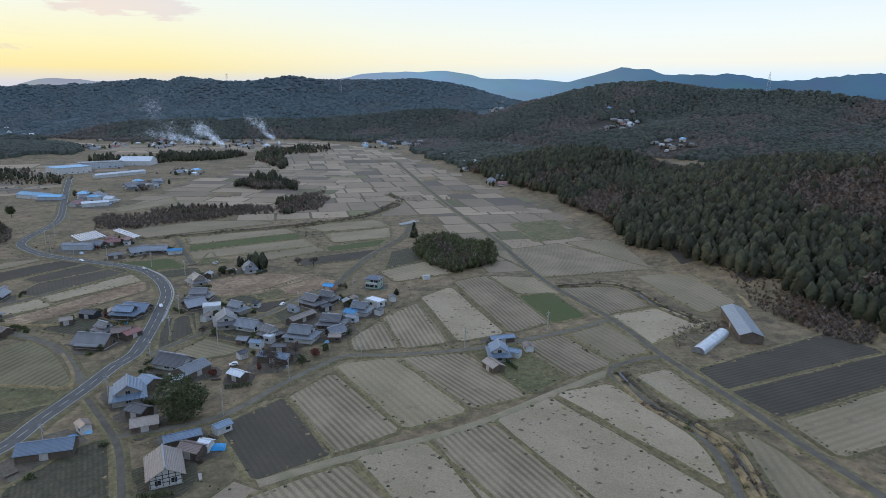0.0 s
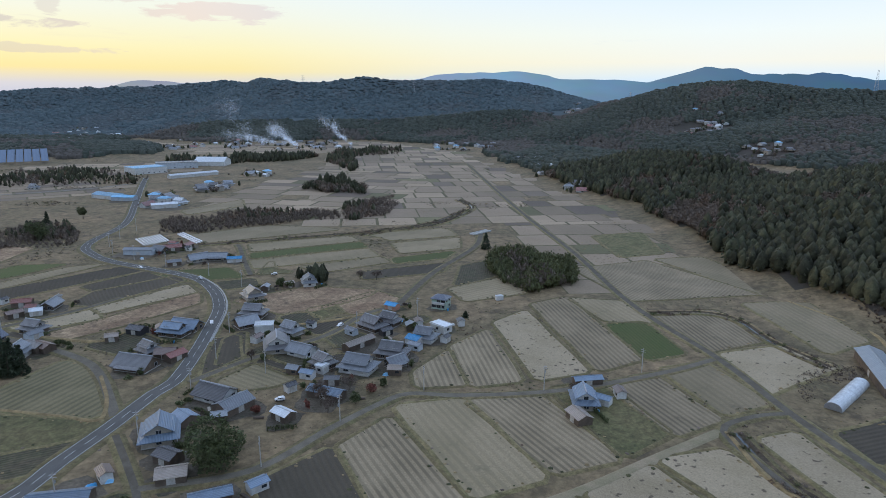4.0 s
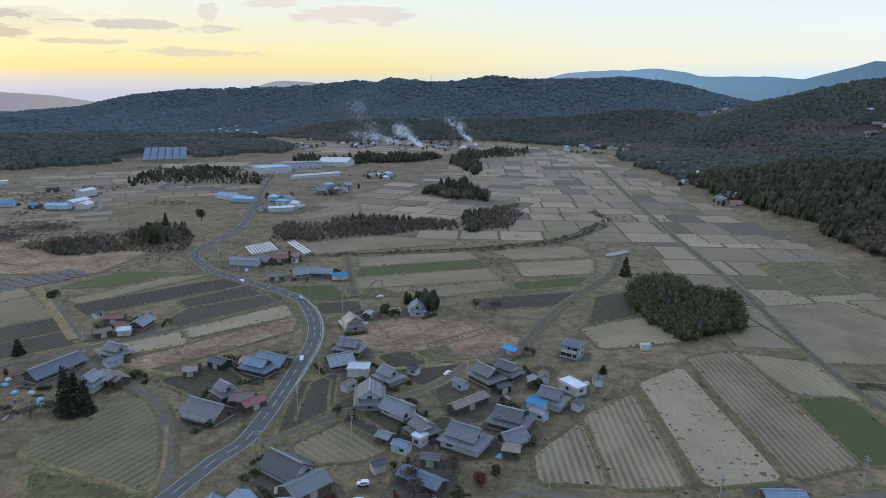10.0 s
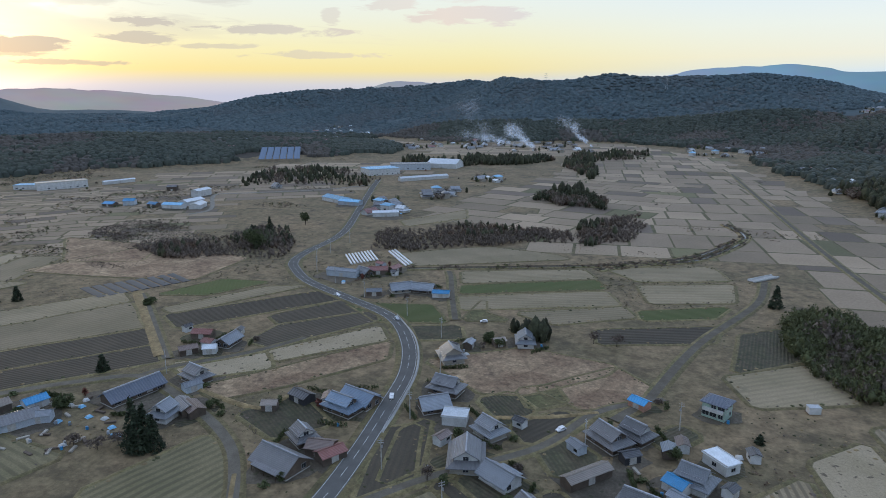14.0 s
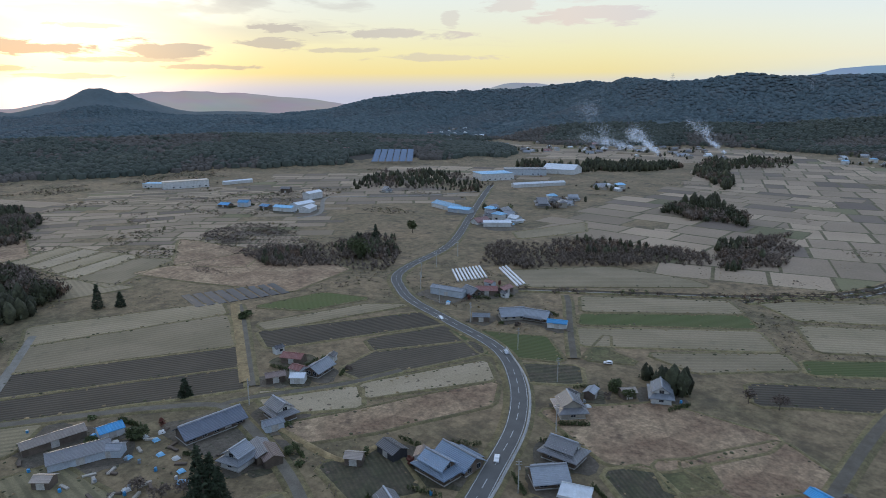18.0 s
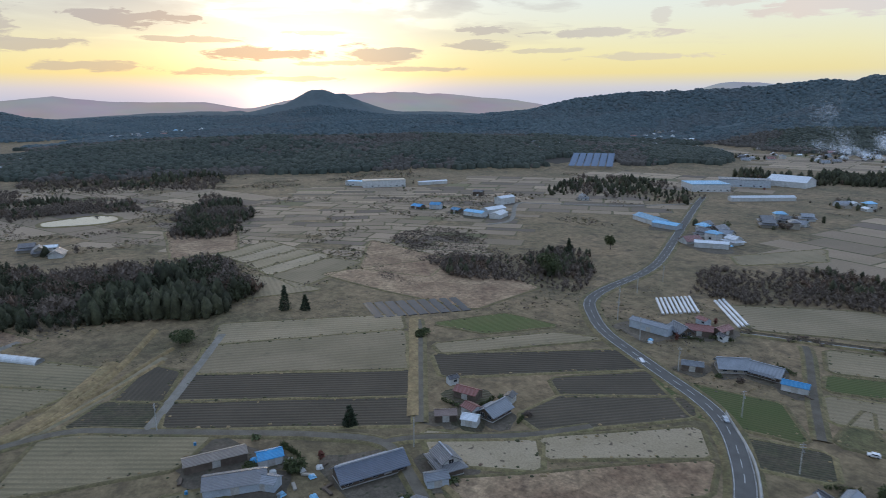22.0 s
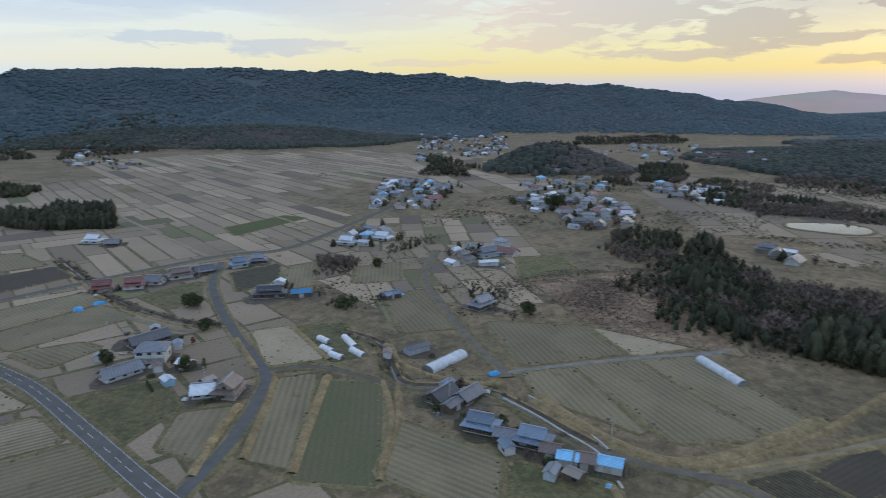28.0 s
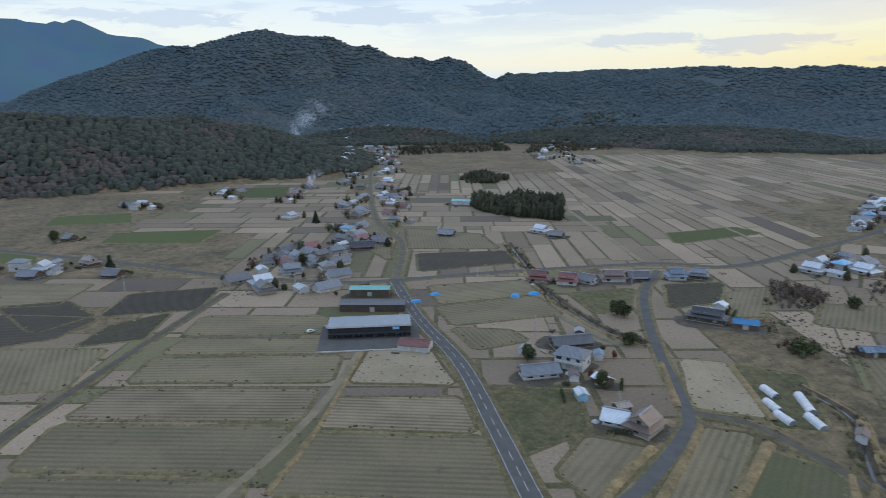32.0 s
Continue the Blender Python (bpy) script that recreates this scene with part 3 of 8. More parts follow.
# ---- woods ----
def crown_mesh(kind, rng):
    """Verts and triangles of one small tree of height 1, foot at the origin. kind: conifer, broad, far, bush."""
    v, t = [], []
    if kind == "conifer":
        # ragged tiers round a stem, with loose sprays
        rings = ((0.17, 0.05), (0.25, 0.26), (0.23, 0.50), (0.15, 0.74))
        for r, z in rings:
            for i in range(6):
                a = (i + rng.uniform(-0.4, 0.4)) * 2 * math.pi / 6
                q = r * rng.uniform(0.50, 1.40)
                v.append((math.cos(a) * q, math.sin(a) * q, z + rng.uniform(-0.12, 0.09)))
        v.append((rng.uniform(-0.05, 0.05), rng.uniform(-0.05, 0.05), rng.uniform(0.88, 1.0)))
        for k in range(len(rings) - 1):
            for i in range(6):
                a, b = k * 6 + i, k * 6 + (i + 1) % 6
                t += [(a, b, b + 6), (a, b + 6, a + 6)]
        t += [(18 + i, 18 + (i + 1) % 6, 24) for i in range(6)]
        for i in range(18):
            h = rng.random() ** 1.2
            a, r, w = rng.uniform(0, 2 * math.pi), 0.28 * (1 - h) ** 0.6 + 0.03, rng.uniform(0.03, 0.06)
            z, b = 0.10 + 0.82 * h, len(v)
            ca, sa = math.cos(a), math.sin(a)
            v += [(ca * r * 0.5, sa * r * 0.5, z + 0.09), (ca * r - sa * w, sa * r + ca * w, z - 0.03), (ca * r * 1.15 + sa * w, sa * r * 1.15 - ca * w, z + rng.uniform(-0.05, 0.05))]
            t.append((b, b + 1, b + 2))
    elif kind == "bush":
        # a low clump of sprays
        for i in range(18):
            a, r, z = rng.uniform(0, 2 * math.pi), 0.42 * rng.random() ** 0.5, rng.uniform(0.1, 0.85)
            b = len(v)
            for _ in range(3):
                v.append((math.cos(a) * r + rng.gauss(0, 0.11), math.sin(a) * r + rng.gauss(0, 0.11), max(0.0, z * (1 - 0.9 * r) + rng.gauss(0, 0.13))))
            t.append((b, b + 1, b + 2))
    elif kind == "far":
        # a low rounded crown
        for ring_r, ring_z in ((0.44, 0.0), (0.36, 0.66)):
            for i in range(5):
                a = (i + rng.uniform(-0.25, 0.25)) * math.pi * 2 / 5
                r = ring_r * rng.uniform(0.85, 1.15)
                v.append((math.cos(a) * r, math.sin(a) * r, ring_z + rng.uniform(-0.06, 0.06)))
        v.append((rng.uniform(-0.08, 0.08), rng.uniform(-0.08, 0.08), 0.9))
        for i in range(5):
            j = (i + 1) % 5
            t += [(i, j, 5 + j), (i, 5 + j, 5 + i), (5 + i, 5 + j, 10)]
    else:
        # a ragged crown of many small sprays
        for i in range(76):
            d = Vector((rng.gauss(0, 1), rng.gauss(0, 1), rng.gauss(0, 0.9))).normalized() * rng.uniform(0.35, 1.0) ** 0.6
            c = Vector((d.x * 0.42, d.y * 0.42, 0.54 + d.z * 0.42))
            b = len(v)
            for _ in range(3):
                v.append(tuple(c + Vector((rng.gauss(0, 0.060), rng.gauss(0, 0.060), rng.gauss(0.02, 0.085)))))
            t.append((b, b + 1, b + 2))
        b = len(v)
        v += [(0.24 * math.cos(a), 0.24 * math.sin(a), 0.5) for a in (0, 2.1, 4.2)] + [(0, 0, 0.86), (0, 0, 0.0)]
        t += [(b, b + 1, b + 3), (b + 1, b + 2, b + 3), (b + 2, b, b + 3), (b + 1, b, b + 4), (b + 2, b + 1, b + 4), (b, b + 2, b + 4)]
    return np.array(v), np.array(t)


TREE_RNG = random.Random(4)
SHAPES = {k: [crown_mesh(k, TREE_RNG) for _ in range(6)] for k in ("conifer", "broad", "far", "bush")}


def wood_mesh(name, xs, ys, heights, kinds, slots, widths, seed):
    """Many trees in one mesh. kinds: 0 conifer, 1 broad, 2 far, 3 bush."""
    rng = np.random.default_rng(seed)
    zs = ground_z(xs, ys) - 0.4
    verts, tris, mats, base = [], [], [], 0
    which = rng.integers(0, 6, len(xs))
    turn = rng.uniform(0, 2 * np.pi, len(xs))
    for k, key in enumerate(("conifer", "broad", "far", "bush")):
        for w in range(6):
            pick = np.where((kinds == k) & (which == w))[0]
            if not len(pick):
                continue
            sv, st = SHAPES[key][w]
            c, s = np.cos(turn[pick])[:, None], np.sin(turn[pick])[:, None]
            wide = (heights[pick] * widths[pick])[:, None]
            px = (sv[None, :, 0] * c - sv[None, :, 1] * s) * wide + xs[pick][:, None]
            py = (sv[None, :, 0] * s + sv[None, :, 1] * c) * wide + ys[pick][:, None]
            pz = sv[None, :, 2] * heights[pick][:, None] + zs[pick][:, None]
            verts.append(np.stack([px, py, pz], -1).reshape(-1, 3))
            offs = base + np.arange(len(pick))[:, None, None] * len(sv)
            tris.append((st[None] + offs).reshape(-1, 3))
            mats.append(np.repeat(slots[pick], len(st)))
            base += len(pick) * len(sv)
    return sheet_mesh(name, np.concatenate(verts), np.concatenate(tris), np.concatenate(mats), smooth=bool(np.all(kinds == 2)))


def inside(xs, ys, poly):
    hit = np.zeros(len(xs), bool)
    for (ax_, ay_), (bx_, by_) in zip(poly, poly[1:] + poly[:1]):
        cross = ((ay_ > ys) != (by_ > ys)) & (xs < (bx_ - ax_) * (ys - ay_) / (by_ - ay_ + 1e-9) + ax_)
        hit ^= cross
    return hit


EVERGREEN = material("dark_evergreen_crown", (0.050, 0.053, 0.026), second=(0.036, 0.040, 0.021), scale=0.03, detail_scale=0.9, island=0.4, bump=0.6)
WOOD_MATS = [CONIFER, BARE, RUSSET, BAMBOO, EVERGREEN]


def wood(name, label, poly, spacing=5.0, tall=13.0, bare=0.2, russet=0.0, bamboo=0.0, seed=1, wide=1.0, evergreen=0.0):
    """A wood of many trees over a polygon: one object of stuff."""
    rng = np.random.default_rng(seed)
    px, py = [p[0] for p in poly], [p[1] for p in poly]
    x, y = np.meshgrid(np.arange(min(px), max(px), spacing), np.arange(min(py), max(py), spacing))
    x = (x + rng.uniform(-0.5, 0.5, x.shape) * spacing).ravel()
    y = (y + rng.uniform(-0.5, 0.5, y.shape) * spacing).ravel()
    edge = min(16.0, 0.16 * min(max(px) - min(px), max(py) - min(py)))
    keep = inside(x + 4 * value_noise(x, y, 16, 8) + edge * value_noise(x, y, 45, 18), y + 4 * value_noise(x, y, 16, 9) + edge * value_noise(x, y, 45, 19), list(poly))
    x, y = x[keep], y[keep]
    patch = value_noise(x, y, 45, seed) * 0.5 + 0.5
    mix = np.clip(0.75 * patch + 0.25 * rng.uniform(0, 1, len(x)), 0, 1)
    rank = mix.argsort().argsort() / max(1, len(mix))
    slot = np.where(rank < bare, 1, np.where(rank < bare + russet, 2, np.where(rank < bare + russet + bamboo, 3, np.where(rank < bare + russet + bamboo + evergreen, 4, 0))))
    kind = np.where(slot == 0, 0, 3 if tall < 4 else 1)
    low = np.clip(0.62 + 0.5 * (value_noise(x, y, 22, seed + 50) + 0.35), 0.45, 1.15)
    h = tall * rng.uniform(0.7, 1.15, len(x)) * low * np.where(slot == 0, 1.0, 0.72)
    wide = 1.5 if tall < 4 else wide
    w = wide * np.where(slot == 0, rng.uniform(0.75, 1.05, len(x)), rng.uniform(0.8, 1.15, len(x)))
    ob = part(name, wood_mesh(name, x, y, h, kind, slot, w, seed), WOOD_MATS)
    return tagged(ob, label, "woodland", kind="stuff")


def hill_forest():
    """The woods that cover the hills: single trees near the valley, broader crowns further off, on the slopes that face the valley."""
    rng = np.random.default_rng(11)
    # the farthest tier takes the colours with haze put in
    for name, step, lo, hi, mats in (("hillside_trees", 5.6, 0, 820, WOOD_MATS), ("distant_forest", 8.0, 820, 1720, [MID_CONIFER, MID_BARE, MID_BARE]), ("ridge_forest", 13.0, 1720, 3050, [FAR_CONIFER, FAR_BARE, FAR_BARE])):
        g = np.arange(-hi - 200, hi + 200, step)
        x, y = np.meshgrid(g - 100, g + 100)
        x = (x + rng.uniform(-0.5, 0.5, x.shape) * step).ravel()
        y = (y + rng.uniform(-0.5, 0.5, y.shape) * step).ravel()
        r = np.hypot(x + 80, y - 150)
        keep = (r >= lo) & (r < hi)
        x, y, r = x[keep], y[keep], r[keep]
        z = ground_z(x, y)
        slope = ((ground_z(x + 15, y) - z) * (x + 80) + (ground_z(x, y + 15) - z) * (y - 150)) / (15 * r)
        keep = (z > 2.6 + 2 * value_noise(x, y, 60, 21)) & ~((x > 500) & (y < 100)) & ((x + 806) ** 2 + (y - 1000) ** 2 > 62 ** 2) & ((slope > -0.16) | (r < 500))
        for vx, vy, vr in ((388, 1470, 62), (431, 1229, 48), (153, 1850, 60), (240, 874, 30)):      # hamlets in the side valleys
            keep &= (x - vx) ** 2 + (y - vy) ** 2 > vr ** 2
        keep &= ~((y < 1.2 * x - 100) & (x > 0.16 * (176 - y)))       # the side that nothing looks at
        keep &= value_noise(x, y, 150, 61) + 0.4 * value_noise(x, y, 50, 62) < np.where(z < 45, 0.98, 1.15)      # small clearings
        x, y, z = x[keep], y[keep], z[keep]
        patch = value_noise(x, y, 150, 13) + 0.6 * value_noise(x, y, 55, 14) + rng.uniform(-0.3, 0.3, len(x)) + 0.22 * ((x > 170) & (z > 26) & (lo == 0)) - 0.3 * (y < -500) 
        slot = np.where(patch > 0.36, 1, np.where(patch > 0.24, 2, 0))
        kind = np.full(len(x), 2) if lo else np.where(slot == 0, 0, 1)
        h = np.where(slot == 0, 13.0, 9.5) * rng.uniform(0.75, 1.2, len(x)) * {0: 1.0, 820: 0.72, 1720: 0.5}[lo]
        w = np.where(slot == 0, 0.95, 1.1) * {0: 1.15, 820: 1.6, 1720: 3.0}[lo]
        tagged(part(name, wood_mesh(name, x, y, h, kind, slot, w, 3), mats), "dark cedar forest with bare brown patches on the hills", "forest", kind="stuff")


hill_forest()

# ---- fields, roads and streams of the valley floor ----
FIELD_LABEL = {
    "stubble": "harvested rice paddy with straw-coloured stubble rows", "plain": "pale mown rice paddy lying fallow in winter",
    "patchy": "pale stubble paddy strewn with dark straw heaps", "dark": "freshly tilled dark brown field",
    "green": "dark green winter crop field with grassy edge", "weeds": "fallow field of dead reddish brown weeds",
    "grass": "rough plot of yellowing winter grass", "garden": "vegetable garden beds beside the farmhouses",
    "terrace": "sloping field mown in curved contour rows", "thin": "thinly sprouting greenish winter field", "fallow": "olive-brown fallow paddy with faint stubble rows", "yard": "beaten earth yard round a farmhouse",
}
PLOT_RNG = random.Random(8)
PLOTS = []


def smooth_line(points, step=4.0):
    """Evenly spaced places along a rounded line through the points."""
    pts = [Vector((*p, 0)) for p in points]
    pts = [pts[0] * 2 - pts[1]] + pts + [pts[-1] * 2 - pts[-2]]
    dense = []
    for a, b, c, d in zip(pts, pts[1:], pts[2:], pts[3:]):
        k = max(2, int((c - b).length / step))
        for i in range(k):
            t = i / k
            dense.append(0.5 * ((2 * b) + (c - a) * t + (2 * a - 5 * b + 4 * c - d) * t * t + (3 * b - a - 3 * c + d) * t ** 3))
    dense.append(pts[-2])
    return dense


def ribbon(line, profile):
    """A bmesh swept along a line; profile: (offset to the left, z) pairs."""
    bm = bmesh.new()
    rows = []
    for i, p in enumerate(line):
        d = (line[min(i + 1, len(line) - 1)] - line[max(i - 1, 0)]).normalized()
        side = Vector((-d.y, d.x, 0))
        rows.append([bm.verts.new(p + side * o + Vector((0, 0, z))) for o, z in profile])
    for a, b in zip(rows, rows[1:]):
        for i in range(len(profile) - 1):
            bm.faces.new((a[i], a[i + 1], b[i + 1], b[i]))
    return bm


def field(kind, *corners):
    """One plot with its grassy bund; the rows run along its longest side."""
    pts = [Vector((*c, 0)) for c in corners]
    if sum(a.x * b.y - a.y * b.x for a, b in zip(pts, pts[1:] + pts[:1])) < 0:
        pts.reverse()
    mid = sum(pts, Vector()) / len(pts)
    a, b = max(zip(pts, pts[1:] + pts[:1]), key=lambda e: (e[1] - e[0]).length)
    turn = math.atan2((b - a).y, (b - a).x)
    back_turn = Matrix.Rotation(-turn, 3, "Z")
    pts = [back_turn @ (p - mid) for p in pts]
    # rounded outline with small wobbles
    ring = []
    for i, p in enumerate(pts):
        prev, nxt = pts[i - 1], pts[(i + 1) % len(pts)]
        cut = min(1.1, (p - prev).length * 0.2, (nxt - p).length * 0.2)
        ring.append(p + (prev - p).normalized() * cut)
        ring.append(p + (nxt - p).normalized() * cut)
        k = int((nxt - p).length / 14)
        for j in range(1, k):
            q = p.lerp(nxt, j / k)
            ring.append(q + Vector((PLOT_RNG.uniform(-0.5, 0.5), PLOT_RNG.uniform(-0.5, 0.5), 0)))
    def inset(by):
        by -= 2.0
        res = []
        for i, p in enumerate(ring):
            t = (ring[(i + 1) % len(ring)] - ring[i - 1]).normalized()
            res.append(p + Vector((-t.y, t.x, 0)) * by)
        return res
    PLOTS.append([tuple((Matrix.Rotation(turn, 3, "Z") @ p + mid).xy) for p in ring])
    level = PLOT_RNG.uniform(0.15, 0.26)
    bm = bmesh.new()
    bm.faces.new([bm.verts.new((p.x, p.y, level)) for p in inset(0.9)])
    ob = part("field", bm, FIELD[kind])
    ob.matrix_world = Matrix.Translation(mid) @ Matrix.Rotation(turn, 4, "Z")
    tagged(ob, FIELD_LABEL[kind], "field", kind="structure")
    bm = bmesh.new()
    rings = [[bm.verts.new((p.x, p.y, z)) for p in inset(w)] for w, z in ((-0.9, 0.02), (-0.05, 0.34), (0.6, 0.36), (1.2, level - 0.03))]
    n = len(ring)
    for r, s in zip(rings, rings[1:]):
        for i in range(n):
            bm.faces.new((r[i], r[(i + 1) % n], s[(i + 1) % n], s[i]))
    part("bund", bm, BUND, ob)
    return ob


SURFACE = {"main": ASPHALT, "road": ASPHALT, "lane": LANE, "pale": PALE_LANE, "dirt": DIRT}
ROAD_LABEL = {"main": "two-lane asphalt road with white dashed centre line", "road": "narrow grey asphalt valley road", "lane": "worn narrow village lane", "pale": "pale concrete farm lane", "dirt": "earthen farm track with grassy edges"}
ROAD_POINTS = []
DASH = None


def road(width, surface, *points):
    global DASH
    line = smooth_line(points)
    ROAD_POINTS.extend((p.x, p.y, width) for p in line)
    h = width / 2
    top = {"main": 0.50, "road": 0.47, "lane": 0.44, "pale": 0.42, "dirt": 0.40}[surface]
    ob = part("road", ribbon(line, [(h + 0.9, 0.02), (h, top - 0.02), (0, top + 0.04), (-h, top - 0.02), (-h - 0.9, 0.02)]), SURFACE[surface])
    tagged(ob, ROAD_LABEL[surface], "road", kind="structure")
    if surface == "main":
        for off in (h - 0.35, 0.35 - h):
            part("edge_line", ribbon(line, [(off + 0.08, top + 0.012), (off - 0.08, top + 0.012)]), PAINT, ob)
        part("verge", ribbon(line, [(h + 2.6, 0.05), (h + 1.4, 0.42), (h + 0.02, top - 0.015)]), BUND, ob)
        part("verge", ribbon(line, [(-h - 0.02, top - 0.015), (-h - 1.4, 0.42), (-h - 2.6, 0.05)]), BUND, ob)
        if DASH is None:
            bm = bmesh.new()
            bmesh.ops.create_cube(bm, size=1, matrix=Matrix.Diagonal((5.0, 0.17, 0.02, 1)))
            DASH = bpy.data.meshes.new("lane_dash")
            bm.to_mesh(DASH)
            bm.free()
            DASH.materials.append(PAINT)
        gone = 0.0
        for a, b in zip(line, line[1:]):
            gone += (b - a).length
            if gone > 10:
                gone -= 10
                if b.y > 640:
                    break
                d = part("lane_dash", DASH, PAINT, ob)
                d.matrix_world = Matrix.Translation(b + Vector((0, 0, top + 0.052))) @ Matrix.Rotation(math.atan2((b - a).y, (b - a).x), 4, "Z")
    elif surface in ("road", "lane"):
        part("verge", ribbon(line, [(h + 1.8, 0.04), (h + 0.8, 0.40), (h - 0.05, top - 0.018)]), BUND, ob)
        part("verge", ribbon(line, [(0.05 - h, top - 0.018), (-h - 0.8, 0.40), (-h - 1.8, 0.04)]), BUND, ob)
    return ob


OCHRE = material("tall_ochre_grass", (0.248, 0.180, 0.090), second=(0.165, 0.130, 0.064), scale=0.12, detail_scale=0.8, bump=0.8, spots=(3.0, (0.085, 0.06, 0.035), 0.30), obj_random=0.12, grain=1.0)


DITCH = material("wet_ditch_earth", (0.058, 0.046, 0.032), second=(0.085, 0.066, 0.04), scale=0.2, detail_scale=1.2, bump=0.6, grain=1.0)
STREAM_RNG = np.random.default_rng(77)


def stream(width, *points):
    line = smooth_line(points, 3.0)
    h = width / 2
    ob = part("stream", ribbon(line, [(h * 0.35, 0.06), (-h * 0.35, 0.06)]), WATER)
    tagged(ob, "narrow dark stream between overgrown banks", "stream", kind="structure")
    for s in (1, -1):
        prof = [(s * (h + 3.0), 0.03), (s * (h + 1.9), 0.7), (s * (h + 0.7), 0.62)]
        part("bank", ribbon(line, prof if s > 0 else prof[::-1]), OCHRE if s > 0 else BUND, ob)
        prof = [(s * (h + 0.7), 0.62), (s * h * 0.9, 0.3), (s * h * 0.3, 0.05)]
        part("ditch_side", ribbon(line, prof if s > 0 else prof[::-1]), DITCH, ob)
    xs, ys = [], []
    for a, b in zip(line, line[1:]):
        d = (b - a).normalized()
        for _ in range(5):
            off = STREAM_RNG.choice((-1, 1)) * (h + STREAM_RNG.uniform(-0.4, 2.6))
            p = a.lerp(b, STREAM_RNG.random()) + Vector((-d.y, d.x, 0)) * off
            xs.append(p.x)
            ys.append(p.y)
    xs, ys = np.array(xs), np.array(ys)
    keep = value_noise(xs, ys, 14, 23) > -0.25
    xs, ys = xs[keep], ys[keep]
    k = len(xs)
    if k:
        ob = part("stream_scrub", wood_mesh("stream_scrub", xs, ys, STREAM_RNG.uniform(0.9, 2.2, k), np.ones(k, int), STREAM_RNG.choice((1, 1, 2, 3), k), STREAM_RNG.uniform(1.2, 1.9, k), 5), WOOD_MATS)
        tagged(ob, "brown scrub and dead reeds along a ditch", "scrub", kind="stuff")


def bank(width, tall, *points):
    line = smooth_line(points, 3.0)
    h = width / 2
    ob = part("grass_bank", ribbon(line, [(h, 0.02), (h * 0.5, tall * 0.8), (0, tall), (-h * 0.5, tall * 0.75), (-h, 0.02)]), OCHRE)
    tagged(ob, "bank of tall dry ochre grass", "bank", kind="structure")


FAR_FIELD_MATS = [material("far_stubble_a", (0.300, 0.232, 0.158), second=(0.248, 0.190, 0.126), scale=0.02, detail_scale=0.7, island=0.20, grain=0.6),
                  material("far_stubble_b", (0.250, 0.190, 0.130), second=(0.200, 0.156, 0.102), scale=0.02, detail_scale=0.7, island=0.20, grain=0.6),
                  material("far_soil", (0.124, 0.096, 0.074), second=(0.150, 0.118, 0.086), scale=0.02, detail_scale=0.6, island=0.2),
                  material("far_green", (0.122, 0.118, 0.054), second=(0.150, 0.132, 0.070), scale=0.02, detail_scale=0.6, island=0.2)]


DARK_BUND = material("dark_bund_grass", (0.112, 0.092, 0.046), second=(0.078, 0.074, 0.034), scale=0.05, detail_scale=0.7, grain=0.9)


def field_block(x, y, turn, rows, cols, w, d, seed, shares=(0.5, 0.3, 0.12, 0.08), jitter=0.25):
    """A sheet of far plots: cols along the turned x axis, each w wide and d deep, at slightly different levels."""
    rng = random.Random(seed)
    verts, quads, slots, base_verts, base_quads = [], [], [], [], []
    c, s = math.cos(radians(turn)), math.sin(radians(turn))
    yy = 0.0
    for _ in range(rows):
        dd = d * rng.uniform(1 - jitter, 1 + jitter)
        xx = rng.uniform(-0.3, 0.3) * w
        for _ in range(cols):
            ww = w * rng.uniform(1 - jitter, 1 + jitter)
            z = 0.03 + 0.0055 * seed if seed < 40 else 0.008 + 0.004 * (seed - 46)
            gap = rng.uniform(0.6, 1.7)
            quad = [(xx + gap, yy + gap), (xx + ww - gap, yy + gap), (xx + ww - gap, yy + dd - gap), (xx + gap, yy + dd - gap)]
            world_quad = [(x + c * u - s * v, y + s * u + c * v) for u, v in quad]
            hs = land([q[0] for q in world_quad], [q[1] for q in world_quad])
            if max(hs) < 1.0 and rng.random() < 0.96:
                b = len(verts)
                verts += [(*q, z) for q in world_quad]
                verts += [(q[0], q[1], z - 0.2) for q in world_quad]
                slot = rng.choices(range(4), shares)[0]
                quads += [(b, b + 1, b + 2, b + 3)]
                k = len(base_verts)
                outer = [(xx, yy), (xx + ww, yy), (xx + ww, yy + dd), (xx, yy + dd)]
                base_verts += [(x + c * u - s * v, y + s * u + c * v, z - 0.003) for u, v in outer]
                base_quads += [(k, k + 1, k + 2, k + 3)]
                slots += [slot]
            xx += ww
        yy += dd
    if quads:
        ob = part("bund_grid", sheet_mesh("bund_grid", np.array(base_verts), np.array(base_quads)), DARK_BUND)
        tagged(ob, "dark grassy bunds between far paddies", "bunds", kind="stuff")
        ob = part("far_fields", sheet_mesh("far_fields", np.array(verts), np.array(quads), np.array(slots)), FAR_FIELD_MATS)
        tagged(ob, "patchwork of fallow rice paddies with narrow bunds", "fields", kind="stuff")


